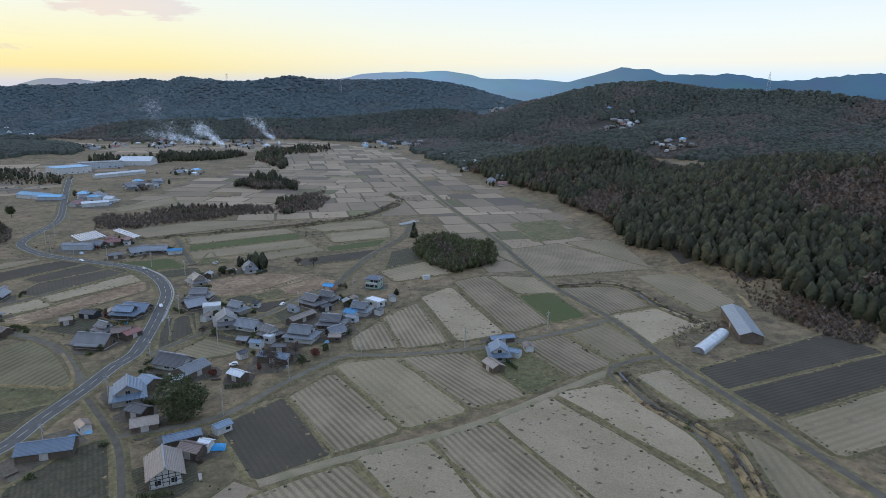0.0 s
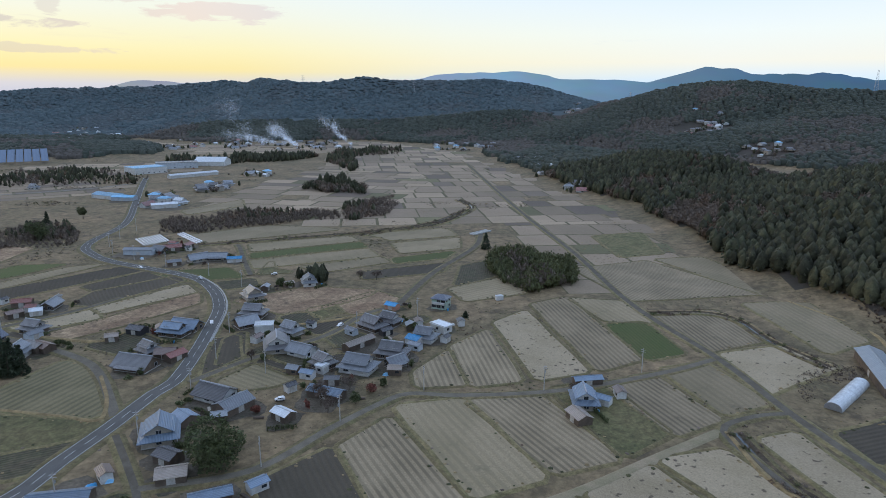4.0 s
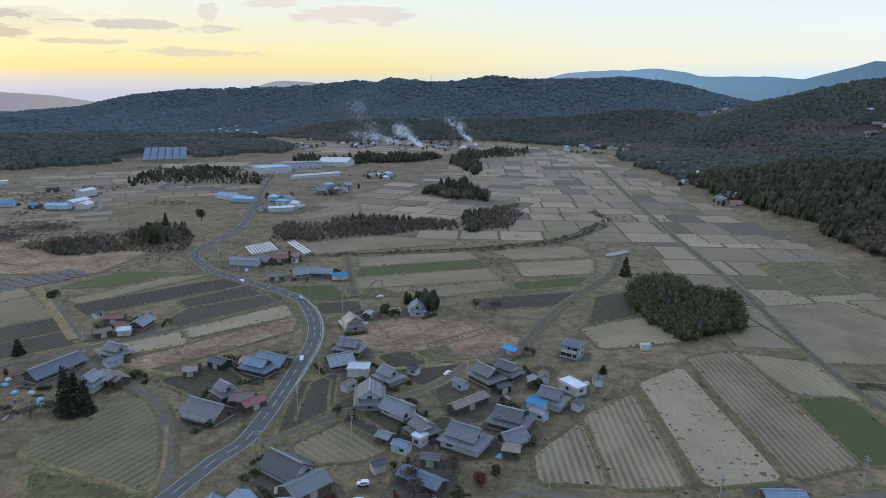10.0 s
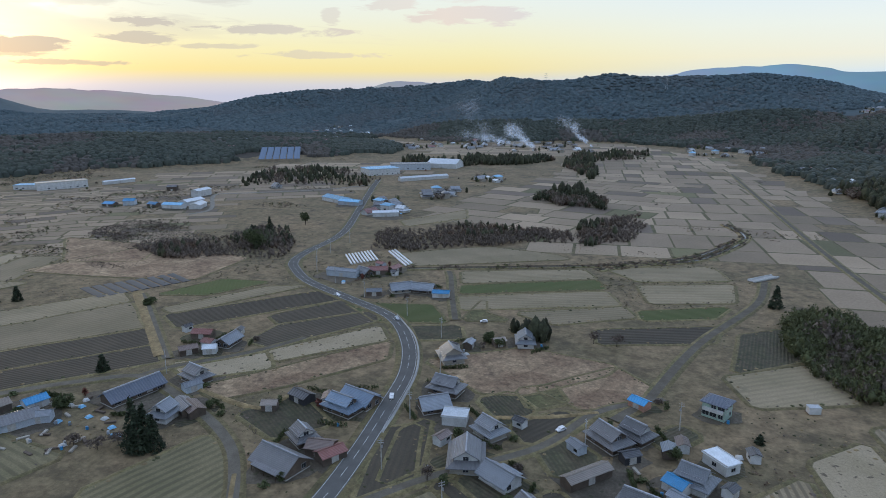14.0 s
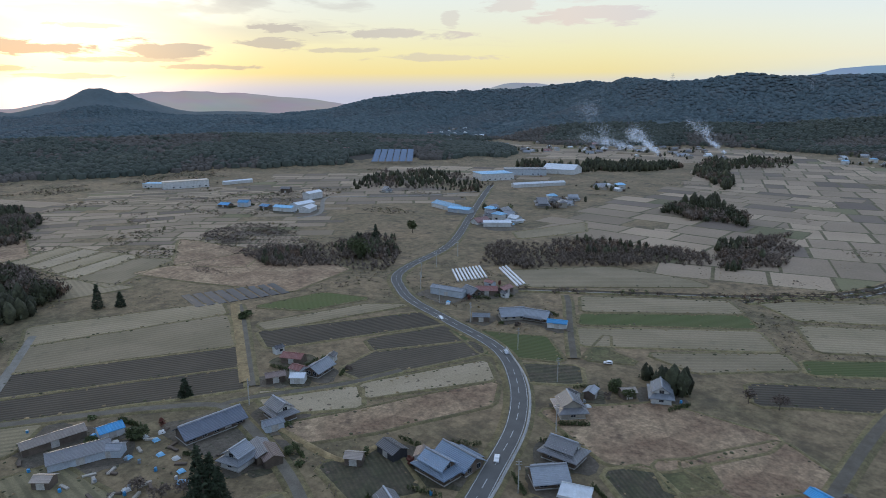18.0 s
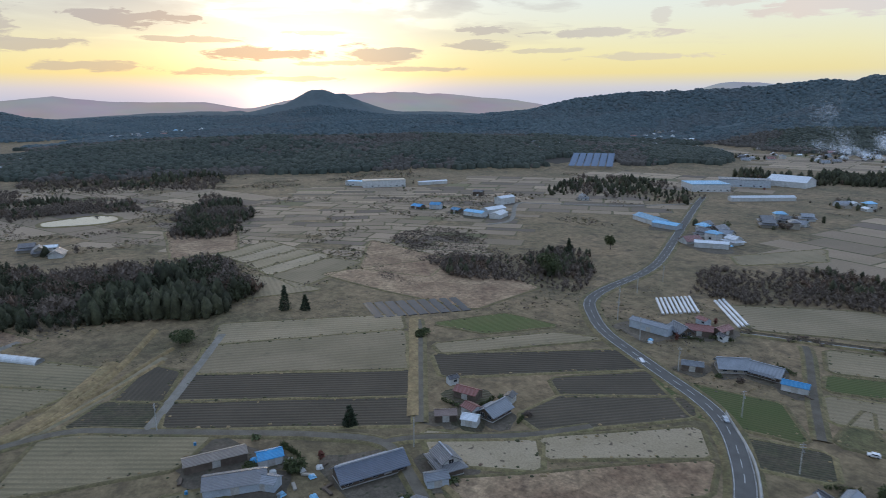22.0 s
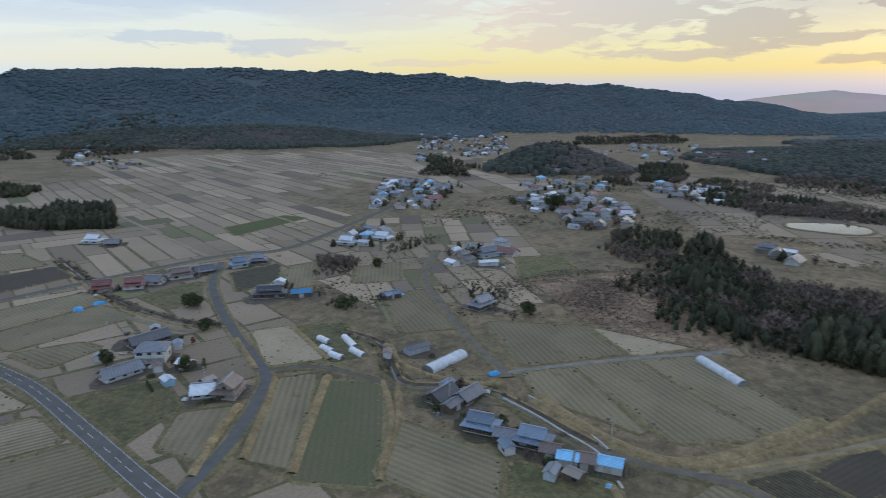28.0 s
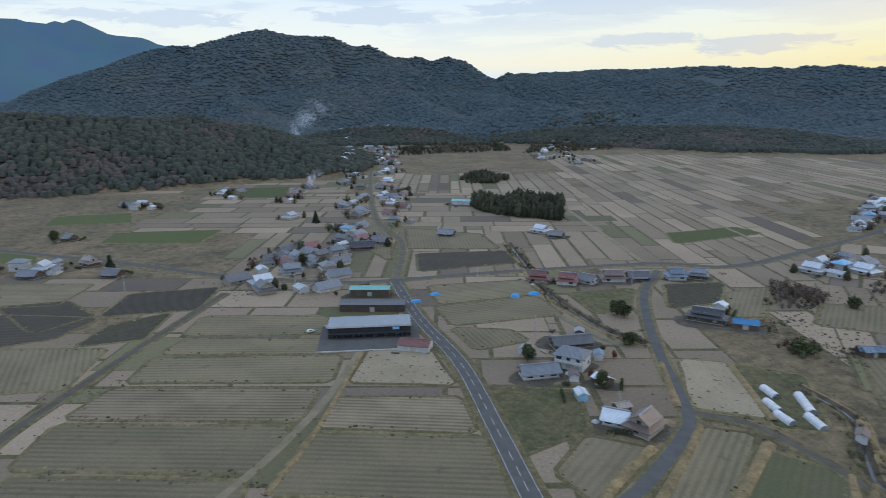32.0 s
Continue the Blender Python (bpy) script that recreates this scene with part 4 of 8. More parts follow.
# far blocks: north valley, terrace above the belt, west plain, south plain
field_block(-190, 560, 14, 26, 10, 30, 42, 1)
field_block(-330, 640, -4, 12, 4, 48, 30, 2)
field_block(-640, 560, 40, 12, 6, 40, 22, 3, (0.18, 0.55, 0.25, 0.02))
field_block(-760, 470, 52, 9, 5, 52, 12, 20, (0.15, 0.55, 0.28, 0.02))
field_block(-700, 830, 20, 6, 5, 45, 30, 4)
field_block(-640, 330, 60, 6, 5, 34, 16, 5, (0.2, 0.55, 0.23, 0.02))
field_block(-510, -740, 63, 26, 6, 92, 15, 6, (0.55, 0.33, 0.08, 0.04))
field_block(-330, -520, 63, 11, 6, 80, 17, 7, (0.5, 0.33, 0.1, 0.07))
field_block(-900, -900, 63, 30, 6, 100, 18, 8, (0.6, 0.32, 0.05, 0.03))
field_block(60, -800, 153, 16, 10, 55, 26, 9, (0.4, 0.25, 0.1, 0.25))
field_block(-420, -1200, 153, 12, 4, 40, 26, 10, (0.5, 0.25, 0.05, 0.2))
field_block(-150, -420, 153, 9, 9, 45, 26, 12, (0.45, 0.3, 0.1, 0.15))
field_block(150, -60, 153, 10, 10, 45, 34, 13)
field_block(-640, -120, 30, 7, 5, 36, 20, 14)
field_block(-1000, 60, 20, 10, 7, 50, 30, 15, (0.4, 0.45, 0.1, 0.05))
field_block(-950, 1130, 15, 10, 12, 55, 36, 16, (0.5, 0.4, 0.05, 0.05))
field_block(-520, -60, 40, 7, 4, 34, 15, 17, (0.5, 0.4, 0.05, 0.05))
field_block(-1200, -420, 40, 10, 8, 60, 36, 18, (0.45, 0.45, 0.05, 0.05))
field_block(150, 60, 153, 9, 6, 40, 34, 19)
# smaller plots under and between the large ones
field_block(30, 395, 12, 9, 5, 36, 32, 47, (0.25, 0.55, 0.14, 0.06), 0.3)
field_block(-640, 250, 40, 16, 9, 34, 17, 48, (0.25, 0.55, 0.14, 0.06), 0.35)
field_block(-420, -560, 63, 18, 9, 60, 20, 49, (0.3, 0.45, 0.13, 0.12), 0.35)

# near fields and gardens
field("dark", (-74, 197), (-58, 218), (-35, 181), (-54, 167))
field("stubble", (-56, 219), (-44, 240), (-15, 196), (-34, 182))
field("plain", (-43, 249), (-20, 257), (8, 210), (-12, 198))
field("stubble", (-18, 256), (9, 263), (31, 223), (11, 213))
field("grass", (13, 270), (32, 279), (50, 241), (33, 225))
field("stubble", (34, 277), (54, 289), (70, 253), (52, 240))
field("plain", (59, 294), (78, 303), (91, 268), (73, 257))
field("green", (44, 346), (62, 352), (72, 313), (55, 304))
field("stubble", (8, 374), (27, 389), (52, 304), (33, 290))
field("patchy", (-11, 342), (4, 362), (28, 288), (8, 278))
field("stubble", (-29, 308), (-14, 331), (1, 276), (-17, 269))
field("stubble", (-41, 279), (-30, 303), (-20, 270), (-38, 266))
field("stubble", (-53, 157), (-29, 174), (-6, 145), (-32, 130))
field("patchy", (-25, 179), (-6, 187), (17, 152), (-2, 143))
field("stubble", (-2, 191), (17, 201), (45, 150), (19, 143))
field("patchy", (20, 204), (40, 220), (79, 159), (49, 143))
field("patchy", (44, 224), (65, 232), (85, 189), (82, 166))
field("patchy", (79, 240), (92, 246), (103, 208), (91, 205))
field("plain", (100, 197), (106, 184), (111, 158), (96, 157))
field("dark", (106, 247), (185, 290), (194, 267), (110, 229))
field("dark", (111, 227), (194, 265), (201, 246), (119, 207))
field("plain", (120, 205), (196, 242), (194, 210), (125, 182))
field("patchy", (88, 314), (119, 327), (132, 306), (94, 276))
field("stubble", (69, 368), (103, 376), (112, 333), (81, 315))
field("stubble", (37, 451), (87, 480), (136, 409), (63, 388))
field("plain", (95, 485), (129, 496), (155, 412), (139, 406))
field("plain", (122, 389), (157, 398), (160, 339), (135, 321))
field("plain", (29, 387), (56, 385), (66, 352), (44, 352))
field("grass", (61, 558), (101, 578), (103, 504), (72, 489))
field("terrace", (-195, 233), (-188, 271), (-174, 267), (-148, 240), (-144, 228), (-180, 229))
field("dark", (-137, 302), (-129, 309), (-116, 281), (-123, 264))
field("weeds", (-152, 359), (-120, 390), (-81, 388), (-83, 378), (-105, 348), (-120, 342))
field("weeds", (-102, 354), (-80, 386), (-61, 371), (-82, 346))
field("dark", (-98, 426), (-46, 457), (-48, 434), (-92, 410))
field("green", (-186, 464), (-119, 510), (-111, 495), (-181, 451))
field("plain", (-178, 444), (-109, 489), (-97, 469), (-168, 426))
field("plain", (-140, 433), (-94, 466), (-86, 453), (-118, 426))
field("green", (-85, 463), (-45, 490), (-50, 470), (-81, 451))
field("plain", (-199, 492), (-133, 530), (-121, 514), (-188, 470))
field("green", (-227, 407), (-186, 424), (-167, 404), (-199, 391))
field("garden", (-186, 386), (-159, 402), (-151, 388), (-174, 375))
field("plain", (-260, 517), (-212, 563), (-161, 561), (-149, 554), (-233, 493))
field("grass", (-164, 444), (-156, 426), (-141, 420), (-160, 412))
field("plain", (-120, 540), (-61, 573), (-49, 545), (-96, 520))
field("plain", (-94, 510), (-46, 536), (-43, 501), (-82, 480))
field("green", (-332, 373), (-322, 411), (-294, 419), (-307, 385))
field("plain", (-309, 357), (-287, 411), (-269, 423), (-298, 354))
field("dark", (-299, 350), (-255, 417), (-235, 412), (-279, 340))
field("dark", (-250, 373), (-231, 411), (-210, 404), (-238, 366))
field("dark", (-235, 342), (-237, 365), (-208, 402), (-199, 391), (-223, 341))
field("patchy", (-219, 337), (-193, 384), (-181, 371), (-210, 330))
field("patchy", (-246, 308), (-218, 334), (-207, 323), (-228, 301))
field("weeds", (-218, 297), (-178, 369), (-170, 353), (-190, 314), (-205, 293))
field("garden", (-189, 288), (-179, 308), (-157, 296), (-167, 281))
field("plain", (-394, 286), (-354, 365), (-336, 356), (-370, 275))
field("plain", (-368, 272), (-333, 354), (-294, 331), (-341, 260))
field("dark", (-339, 258), (-292, 331), (-273, 319), (-320, 246))
field("dark", (-319, 244), (-270, 317), (-253, 308), (-301, 238))
field("dark", (-333, 228), (-359, 246), (-346, 253), (-323, 241))
field("garden", (-320, 210), (-333, 224), (-321, 240), (-304, 232))
field("fallow", (-318, 204), (-286, 248), (-273, 234), (-287, 188))
field("fallow", (-366, 127), (-380, 143), (-337, 179), (-350, 138))
field("fallow", (-382, 144), (-398, 167), (-351, 214), (-336, 189))
field("fallow", (-400, 168), (-413, 189), (-365, 231), (-353, 217))
field("fallow", (-417, 90), (-431, 133), (-405, 159), (-376, 124))
field("patchy", (-431, 142), (-448, 178), (-430, 191), (-405, 165))
field("fallow", (-310, 100), (-303, 139), (-274, 149), (-279, 110))
field("grass", (-302, 144), (-302, 175), (-271, 189), (-275, 152))
field("thin", (-325, 56), (-334, 78), (-274, 113), (-266, 88))
field("fallow", (-320, 39), (-330, 49), (-271, 84), (-269, 66))
field("plain", (-282, 26), (-294, 40), (-263, 56), (-262, 38))
field("fallow", (-432, 23), (-454, 35), (-408, 83), (-388, 59))
field("patchy", (-358, -7), (-371, 4), (-346, 43), (-330, 26))
field("grass", (-373, 7), (-387, 27), (-355, 58), (-343, 49))
field("grass", (-273, -22), (-299, -3), (-285, 21), (-257, 24))
field("fallow", (-186, -160), (-239, -134), (-244, -104), (-175, -138))
field("fallow", (-174, -130), (-241, -95), (-234, -82), (-164, -117))
field("fallow", (-160, -112), (-231, -78), (-220, -56), (-150, -91))
field("stubble", (-144, -86), (-213, -50), (-201, -30), (-130, -68))
field("fallow", (-127, -63), (-197, -25), (-180, -4), (-117, -39))
field("fallow", (-116, -33), (-177, 1), (-169, 20), (-115, -7))
field("patchy", (-248, -81), (-268, -65), (-262, -31), (-228, -51))
field("stubble", (-219, -39), (-258, -19), (-251, 5), (-207, -22))
field("fallow", (-204, -17), (-251, 10), (-242, 43), (-184, 9))
field("fallow", (-99, -154), (-140, -134), (-126, -96), (-98, -105))
field("dark", (-153, -222), (-199, -213), (-183, -176), (-139, -187))
field("dark", (-91, -212), (-136, -183), (-118, -161), (-92, -161))
field("garden", (-143, -168), (-170, -175), (-156, -141), (-130, -145))
field("fallow", (-312, -157), (-368, -141), (-359, -115), (-303, -124))
field("fallow", (-298, -119), (-355, -110), (-349, -80), (-294, -91))
field("fallow", (-291, -86), (-313, -71), (-313, -57), (-288, -58))
field("fallow", (-370, -326), (-413, -275), (-399, -224), (-342, -255))
field("dark", (-340, -235), (-398, -214), (-387, -182), (-322, -192))
field("garden", (-436, -94), (-468, -81), (-436, -57), (-407, -61))
field("fallow", (-354, -397), (-372, -371), (-315, -229), (-314, -270))
field("fallow", (-82, -282), (-132, -256), (-116, -220), (-89, -229))
field("garden", (-36, 450), (-18, 467), (-12, 430), (-36, 404))
field("plain", (-39, 397), (-10, 424), (5, 395), (-28, 375))
field("terrace", (-258, 226), (-254, 240), (-219, 242), (-222, 223))
field("plain", (-321, 622), (-293, 695), (-276, 660), (-305, 604))
field("plain", (-547, 333), (-568, 377), (-551, 381), (-530, 336))
field("patchy", (-529, 336), (-550, 381), (-530, 385), (-511, 339))
field("plain", (-508, 338), (-526, 387), (-510, 391), (-490, 340))
field("patchy", (-489, 340), (-509, 391), (-494, 394), (-471, 341))
field("plain", (-468, 342), (-488, 392), (-465, 403), (-433, 344))
field("plain", (-482, 325), (-465, 338), (-422, 352), (-431, 312))
field("grass", (-376, -106), (-413, -97), (-390, -76), (-367, -72))
field("fallow", (-454, -65), (-484, -62), (-437, -30), (-425, -36))
field("fallow", (-482, -27), (-505, -9), (-466, 13), (-450, -9))
field("weeds", (-452, 369), (-438, 465), (-348, 458), (-339, 404), (-394, 384))
field("weeds", (-657, 321), (-666, 383), (-554, 347), (-554, 301))
field("weeds", (-501, 86), (-542, 137), (-465, 186), (-423, 208), (-434, 141))
field("weeds", (-521, 444), (-434, 457), (-407, 420), (-450, 396))
field("grass", (-551, 61), (-568, 86), (-514, 120), (-491, 85))
field("garden", (-122, 160), (-119, 169), (-115, 181), (-109, 188), (-90, 152), (-111, 146))
field("green", (-95, -541), (-159, -531), (-158, -476), (-89, -495))
field("green", (-146, -426), (-226, -396), (-203, -352), (-136, -389))
field("green", (-265, -678), (-345, -651), (-318, -564), (-260, -597))
field("green", (-548, -204), (-617, -196), (-615, -170), (-528, -174))
field("green", (-62, -385), (-92, -373), (-95, -337), (-67, -348))
field("dark", (-89, -229), (-121, -223), (-133, -190), (-110, -174))
field("grass", (-181, 224), (-146, 224), (-137, 224), (-146, 211), (-161, 203))
field("garden", (-158, 200), (-143, 210), (-136, 213), (-139, 196), (-148, 190))

field("dark", (-108, 281), (-105, 284), (-89, 275), (-89, 270))
field("dark", (-88, 275), (-76, 293), (-70, 289), (-86, 269))
field("garden", (-103, 286), (-97, 298), (-80, 291), (-88, 278))
field("garden", (-89, 315), (-82, 323), (-70, 316), (-78, 301))
field("dark", (-100, 322), (-89, 340), (-82, 339), (-92, 315))
field("garden", (-118, 336), (-110, 346), (-98, 337), (-103, 323))
field("grass", (-108, 350), (-98, 359), (-90, 348), (-99, 338))
field("fallow", (-115, 261), (-107, 278), (-87, 268), (-93, 260), (-109, 253))
field("dark", (-122, 275), (-132, 304), (-128, 314), (-117, 287))
field("garden", (-58, 336), (-50, 348), (-44, 344), (-51, 331))

# roads and lanes
road(6.6, "main", (-297, -175), (-282, -107), (-274, -48), (-259, 6), (-247, 46), (-242, 64), (-236, 90), (-215, 118), (-178, 140), (-150, 158), (-138, 182), (-137, 200), (-135, 222), (-134, 247), (-132, 258), (-137, 284), (-145, 314), (-155, 346), (-172, 375), (-196, 399), (-234, 415), (-271, 430), (-294, 446), (-311, 463), (-321, 488), (-331, 536), (-348, 578), (-391, 658), (-462, 790), (-497, 858))
road(3.6, "lane", (-137, 228), (-150, 244), (-163, 259), (-177, 271), (-198, 281), (-227, 290), (-248, 293), (-265, 278), (-275, 266), (-301, 232), (-317, 209), (-318, 179), (-323, 155), (-339, 131), (-346, 123))
road(3.2, "lane", (-252, 310), (-279, 328), (-324, 358), (-342, 369))
road(3.0, "lane", (-248, 293), (-244, 304), (-225, 332), (-215, 356))
road(2.8, "pale", (-302, 232), (-329, 250), (-380, 282))
road(2.2, "lane", (-130, 217), (-116, 201), (-103, 185), (-94, 169), (-86, 153))
road(3.0, "lane", (-106, 190), (-78, 203), (-62, 230), (-49, 250), (-40, 259), (-20, 260), (17, 269), (58, 290), (83, 307))
road(3.4, "lane", (126, 154), (116, 188), (108, 219), (96, 259), (85, 309), (61, 381), (39, 503), (9, 636), (-34, 856), (-84, 1125))
road(2.4, "lane", (83, 155), (86, 176), (85, 193), (79, 208), (69, 237), (70, 248), (84, 257), (96, 260))
road(3.6, "lane", (-71, 342), (-62, 365), (-63, 363), (-53, 428), (-32, 503), (-29, 552))
road(3.0, "lane", (-126, 258), (-111, 284), (-88, 314), (-77, 346), (-58, 366))
road(4.0, "lane", (-360, 122), (-368, 116), (-383, 100), (-446, 47), (-484, 22), (-548, -1))
road(2.6, "pale", (-364, 120), (-387, 147), (-409, 177), (-426, 202))
road(4.6, "road", (-242, 65), (-275, 56), (-309, 40), (-324, 28), (-350, -10), (-384, -55), (-417, -91), (-455, -120))
road(3.2, "lane", (-324, 28), (-336, 45), (-336, 70), (-334, 89), (-339, 129))
road(5.4, "road", (-27, -430), (-68, -392), (-144, -312), (-208, -237), (-266, -190), (-299, -178), (-370, -163), (-467, -134), (-507, -105), (-605, -113), (-706, -128), (-816, -160))
road(4.2, "lane", (-299, -178), (-344, -276), (-362, -376), (-422, -558), (-547, -899), (-666, -1279))
road(3.4, "lane", (-105, -40), (-111, -60), (-129, -89), (-158, -134), (-202, -199))
road(2.0, "dirt", (-170, 6), (-192, -15), (-219, -47), (-249, -91))
road(2.6, "dirt", (-347, -82), (-347, -34), (-365, -24))
road(2.4, "dirt", (-53, 165), (-31, 178), (-4, 191), (17, 204), (43, 225), (67, 244))
road(2.6, "dirt", (-317, 193), (-327, 208), (-344, 229), (-366, 252))
road(2.2, "dirt", (-346, 137), (-332, 159), (-322, 187), (-328, 205))
road(3.0, "lane", (-164, 409), (-180, 438), (-202, 480), (-208, 489))
road(2.4, "dirt", (-574, -395), (-506, -238), (-463, -141))
road(2.4, "dirt", (-705, -456), (-623, -232), (-563, -105))
road(2.8, "pale", (-518, 559), (-523, 592), (-588, 659), (-575, 682), (-510, 744), (-476, 810))

stream(3.0, (89, 155), (92, 172), (92, 188), (85, 202), (76, 218), (72, 244))
stream(2.4, (67, 366), (96, 370), (110, 359), (115, 333), (128, 304))
stream(3.5, (-125, 534), (-100, 561), (-70, 591), (-48, 658), (-48, 695), (-64, 729))
stream(3.0, (-235, 483), (-180, 514), (-111, 556), (-74, 598), (-47, 674))
stream(3.0, (-377, 31), (-370, 57), (-347, 76), (-337, 89), (-344, 119), (-322, 165))
stream(3.0, (-358, -26), (-354, -59), (-368, -123), (-389, -172), (-416, -237))
bank(4.2, 1.0, (-254, 60), (-273, 50), (-296, 40))
bank(3.6, 0.9, (-268, 67), (-299, 50), (-320, 37))
bank(4.4, 1.0, (-268, 86), (-298, 71), (-331, 55))
bank(3.0, 0.8, (-336, 78), (-311, 96), (-276, 112))
bank(3.6, 0.9, (-348, -9), (-324, 24))
bank(3.6, 0.9, (-372, 5), (-345, 46))
bank(6.0, 0.7, (-346, 370), (-307, 344), (-257, 311))
bank(8.0, 1.3, (-348, 138), (-330, 163), (-322, 187), (-335, 207), (-372, 233))
bank(3.0, 0.9, (-302, 175), (-270, 193))
bank(3.0, 0.8, (-337, 84), (-311, 99), (-281, 110))
bank(3.0, 1.0, (90, 195), (90, 179), (88, 158))
bank(2.5, 0.8, (90, 156), (94, 184), (87, 201))
bank(2.4, 0.7, (-191, 229), (-157, 227), (-142, 226), (-148, 240), (-163, 259))
bank(2.4, 0.6, (145, 403), (167, 355), (165, 329))
bank(3.0, 0.8, (-216, 295), (-186, 294), (-183, 306))
bank(2.6, 0.8, (-111, 324), (-92, 334), (-77, 345))
bank(3.0, 0.9, (-371, 59), (-354, 78), (-348, 105), (-354, 123))
bank(2.4, 0.6, (-241, -77), (-205, -20), (-182, 10))
bank(4.0, 1.2, (-405, 257), (-373, 239), (-349, 223), (-326, 203), (-320, 186))
bank(3.0, 1.0, (-375, 258), (-357, 238), (-343, 221), (-340, 200))
bank(2.6, 0.8, (-362, 251), (-339, 224), (-322, 201))

# ---- buildings ----
def roof_paint(name, color, rough=0.33, ribs=0.45, metal=0.0):
    return material(name, color, rough=rough, metal=metal, second=tuple(c * 0.8 for c in color), scale=0.35, detail_scale=3.0, bump=0.5, stripes=(ribs, tuple(c * 0.72 for c in color), 0.5, 0.0), spec=0.65, obj_random=0.30)


ROOF = {
    "grey": roof_paint("grey_roof_tile", (0.150, 0.150, 0.155)), "bluegrey": roof_paint("blue_grey_roof_tile", (0.205, 0.222, 0.245)),
    "blueroof": roof_paint("faded_blue_roof", (0.18, 0.24, 0.32)), "blue": roof_paint("bright_blue_metal_roof", (0.05, 0.26, 0.52)),
    "skyblue": roof_paint("sky_blue_metal_roof", (0.22, 0.48, 0.72)), "dark": roof_paint("dark_roof_tile", (0.055, 0.055, 0.06)),
    "brown": roof_paint("brown_metal_roof", (0.16, 0.115, 0.095)), "redbrown": roof_paint("red_brown_roof", (0.20, 0.075, 0.06)),
    "pale": roof_paint("pale_metal_roof", (0.62, 0.66, 0.70)), "tan": roof_paint("rusted_tan_roof", (0.30, 0.25, 0.205)),
    "navy": roof_paint("slate_navy_roof", (0.10, 0.115, 0.15)), "steel": roof_paint("corrugated_steel_roof", (0.30, 0.325, 0.35), metal=0.2),
    "cream": roof_paint("cream_metal_roof", (0.62, 0.52, 0.40)), "teal": roof_paint("pale_teal_roof", (0.22, 0.46, 0.42)),
}
WALL = {
    "white": material("white_plaster", (0.56, 0.56, 0.55), second=(0.42, 0.42, 0.40), scale=0.4, detail_scale=4.0, obj_random=0.06),
    "cream": material("cream_siding", (0.36, 0.33, 0.28), second=(0.28, 0.255, 0.21), scale=0.4, detail_scale=4.0, obj_random=0.1),
    "brown": material("weathered_timber_wall", (0.130, 0.100, 0.075), second=(0.080, 0.062, 0.048), scale=0.5, detail_scale=4.0, obj_random=0.2),
    "dark": material("charred_dark_cladding", (0.040, 0.040, 0.043), scale=0.5, detail_scale=4.0),
    "steel": material("corrugated_wall", (0.42, 0.46, 0.50), second=(0.32, 0.35, 0.38), scale=0.4, detail_scale=4.0, obj_random=0.12),
    "mint": material("pale_mint_siding", (0.36, 0.46, 0.38), scale=0.4, detail_scale=4.0),
    "terracotta": material("terracotta_wall", (0.42, 0.24, 0.17), scale=0.4, detail_scale=4.0),
    "skywall": material("light_blue_wall", (0.32, 0.52, 0.68), scale=0.4, detail_scale=4.0),
}
RIDGE_TILE = material("pale_ridge_tile", (0.34, 0.35, 0.37), second=(0.24, 0.25, 0.27), rough=0.45, scale=0.6, detail_scale=4.0, obj_random=0.2)
FRAME = material("aluminium_frame", (0.45, 0.45, 0.46), rough=0.4, metal=0.4)
TIMBER = material("dark_timber_frame", (0.075, 0.05, 0.035))
GLASS = material("dark_window_glass", (0.028, 0.034, 0.042), rough=0.06, spec=0.8, scale=0.5, detail_scale=1.0)
SHOJI = material("pale_shutter", (0.46, 0.44, 0.40))
ROOF_WORD = {"grey": "grey tile", "bluegrey": "blue-grey tile", "blueroof": "faded blue", "blue": "bright blue metal", "skyblue": "sky-blue metal", "dark": "dark tile", "brown": "brown metal", "redbrown": "red-brown",
             "pale": "pale metal", "tan": "rusty tan", "navy": "slate-blue", "steel": "corrugated steel", "cream": "cream metal", "teal": "teal metal"}
WALL_WORD = {"white": "white plaster", "cream": "cream", "brown": "weathered timber", "dark": "black-clad", "steel": "corrugated", "mint": "pale mint", "terracotta": "terracotta", "skywall": "light blue"}


def box(bm, x0, x1, y0, y1, z0, z1):
    v = [bm.verts.new((x, y, z)) for z in (z0, z1) for x, y in ((x0, y0), (x1, y0), (x1, y1), (x0, y1))]
    for f in ((3, 2, 1, 0), (4, 5, 6, 7), (0, 1, 5, 4), (1, 2, 6, 5), (2, 3, 7, 6), (3, 0, 4, 7)):
        bm.faces.new([v[i] for i in f])
    return bm


def prism(bm, x0, x1, outline):
    """An outline of (y, z) swept from x0 to x1."""
    a = [bm.verts.new((x0, y, z)) for y, z in outline]
    b = [bm.verts.new((x1, y, z)) for y, z in outline]
    n = len(outline)
    for i in range(n):
        bm.faces.new((a[i], a[(i + 1) % n], b[(i + 1) % n], b[i]))
    bm.faces.new(a[::-1])
    bm.faces.new(b)
    return bm


def gable_roof(L, D, z, rise, over=0.7, thick=0.2):
    bm = bmesh.new()
    w = D / 2 + over
    k = rise / (D / 2)
    ze = z - over * k
    prism(bm, -L / 2 - over * 0.8, L / 2 + over * 0.8, [(-w, ze), (-w, ze - thick), (0, z + rise - thick), (w, ze - thick), (w, ze), (0, z + rise)])
    return bm


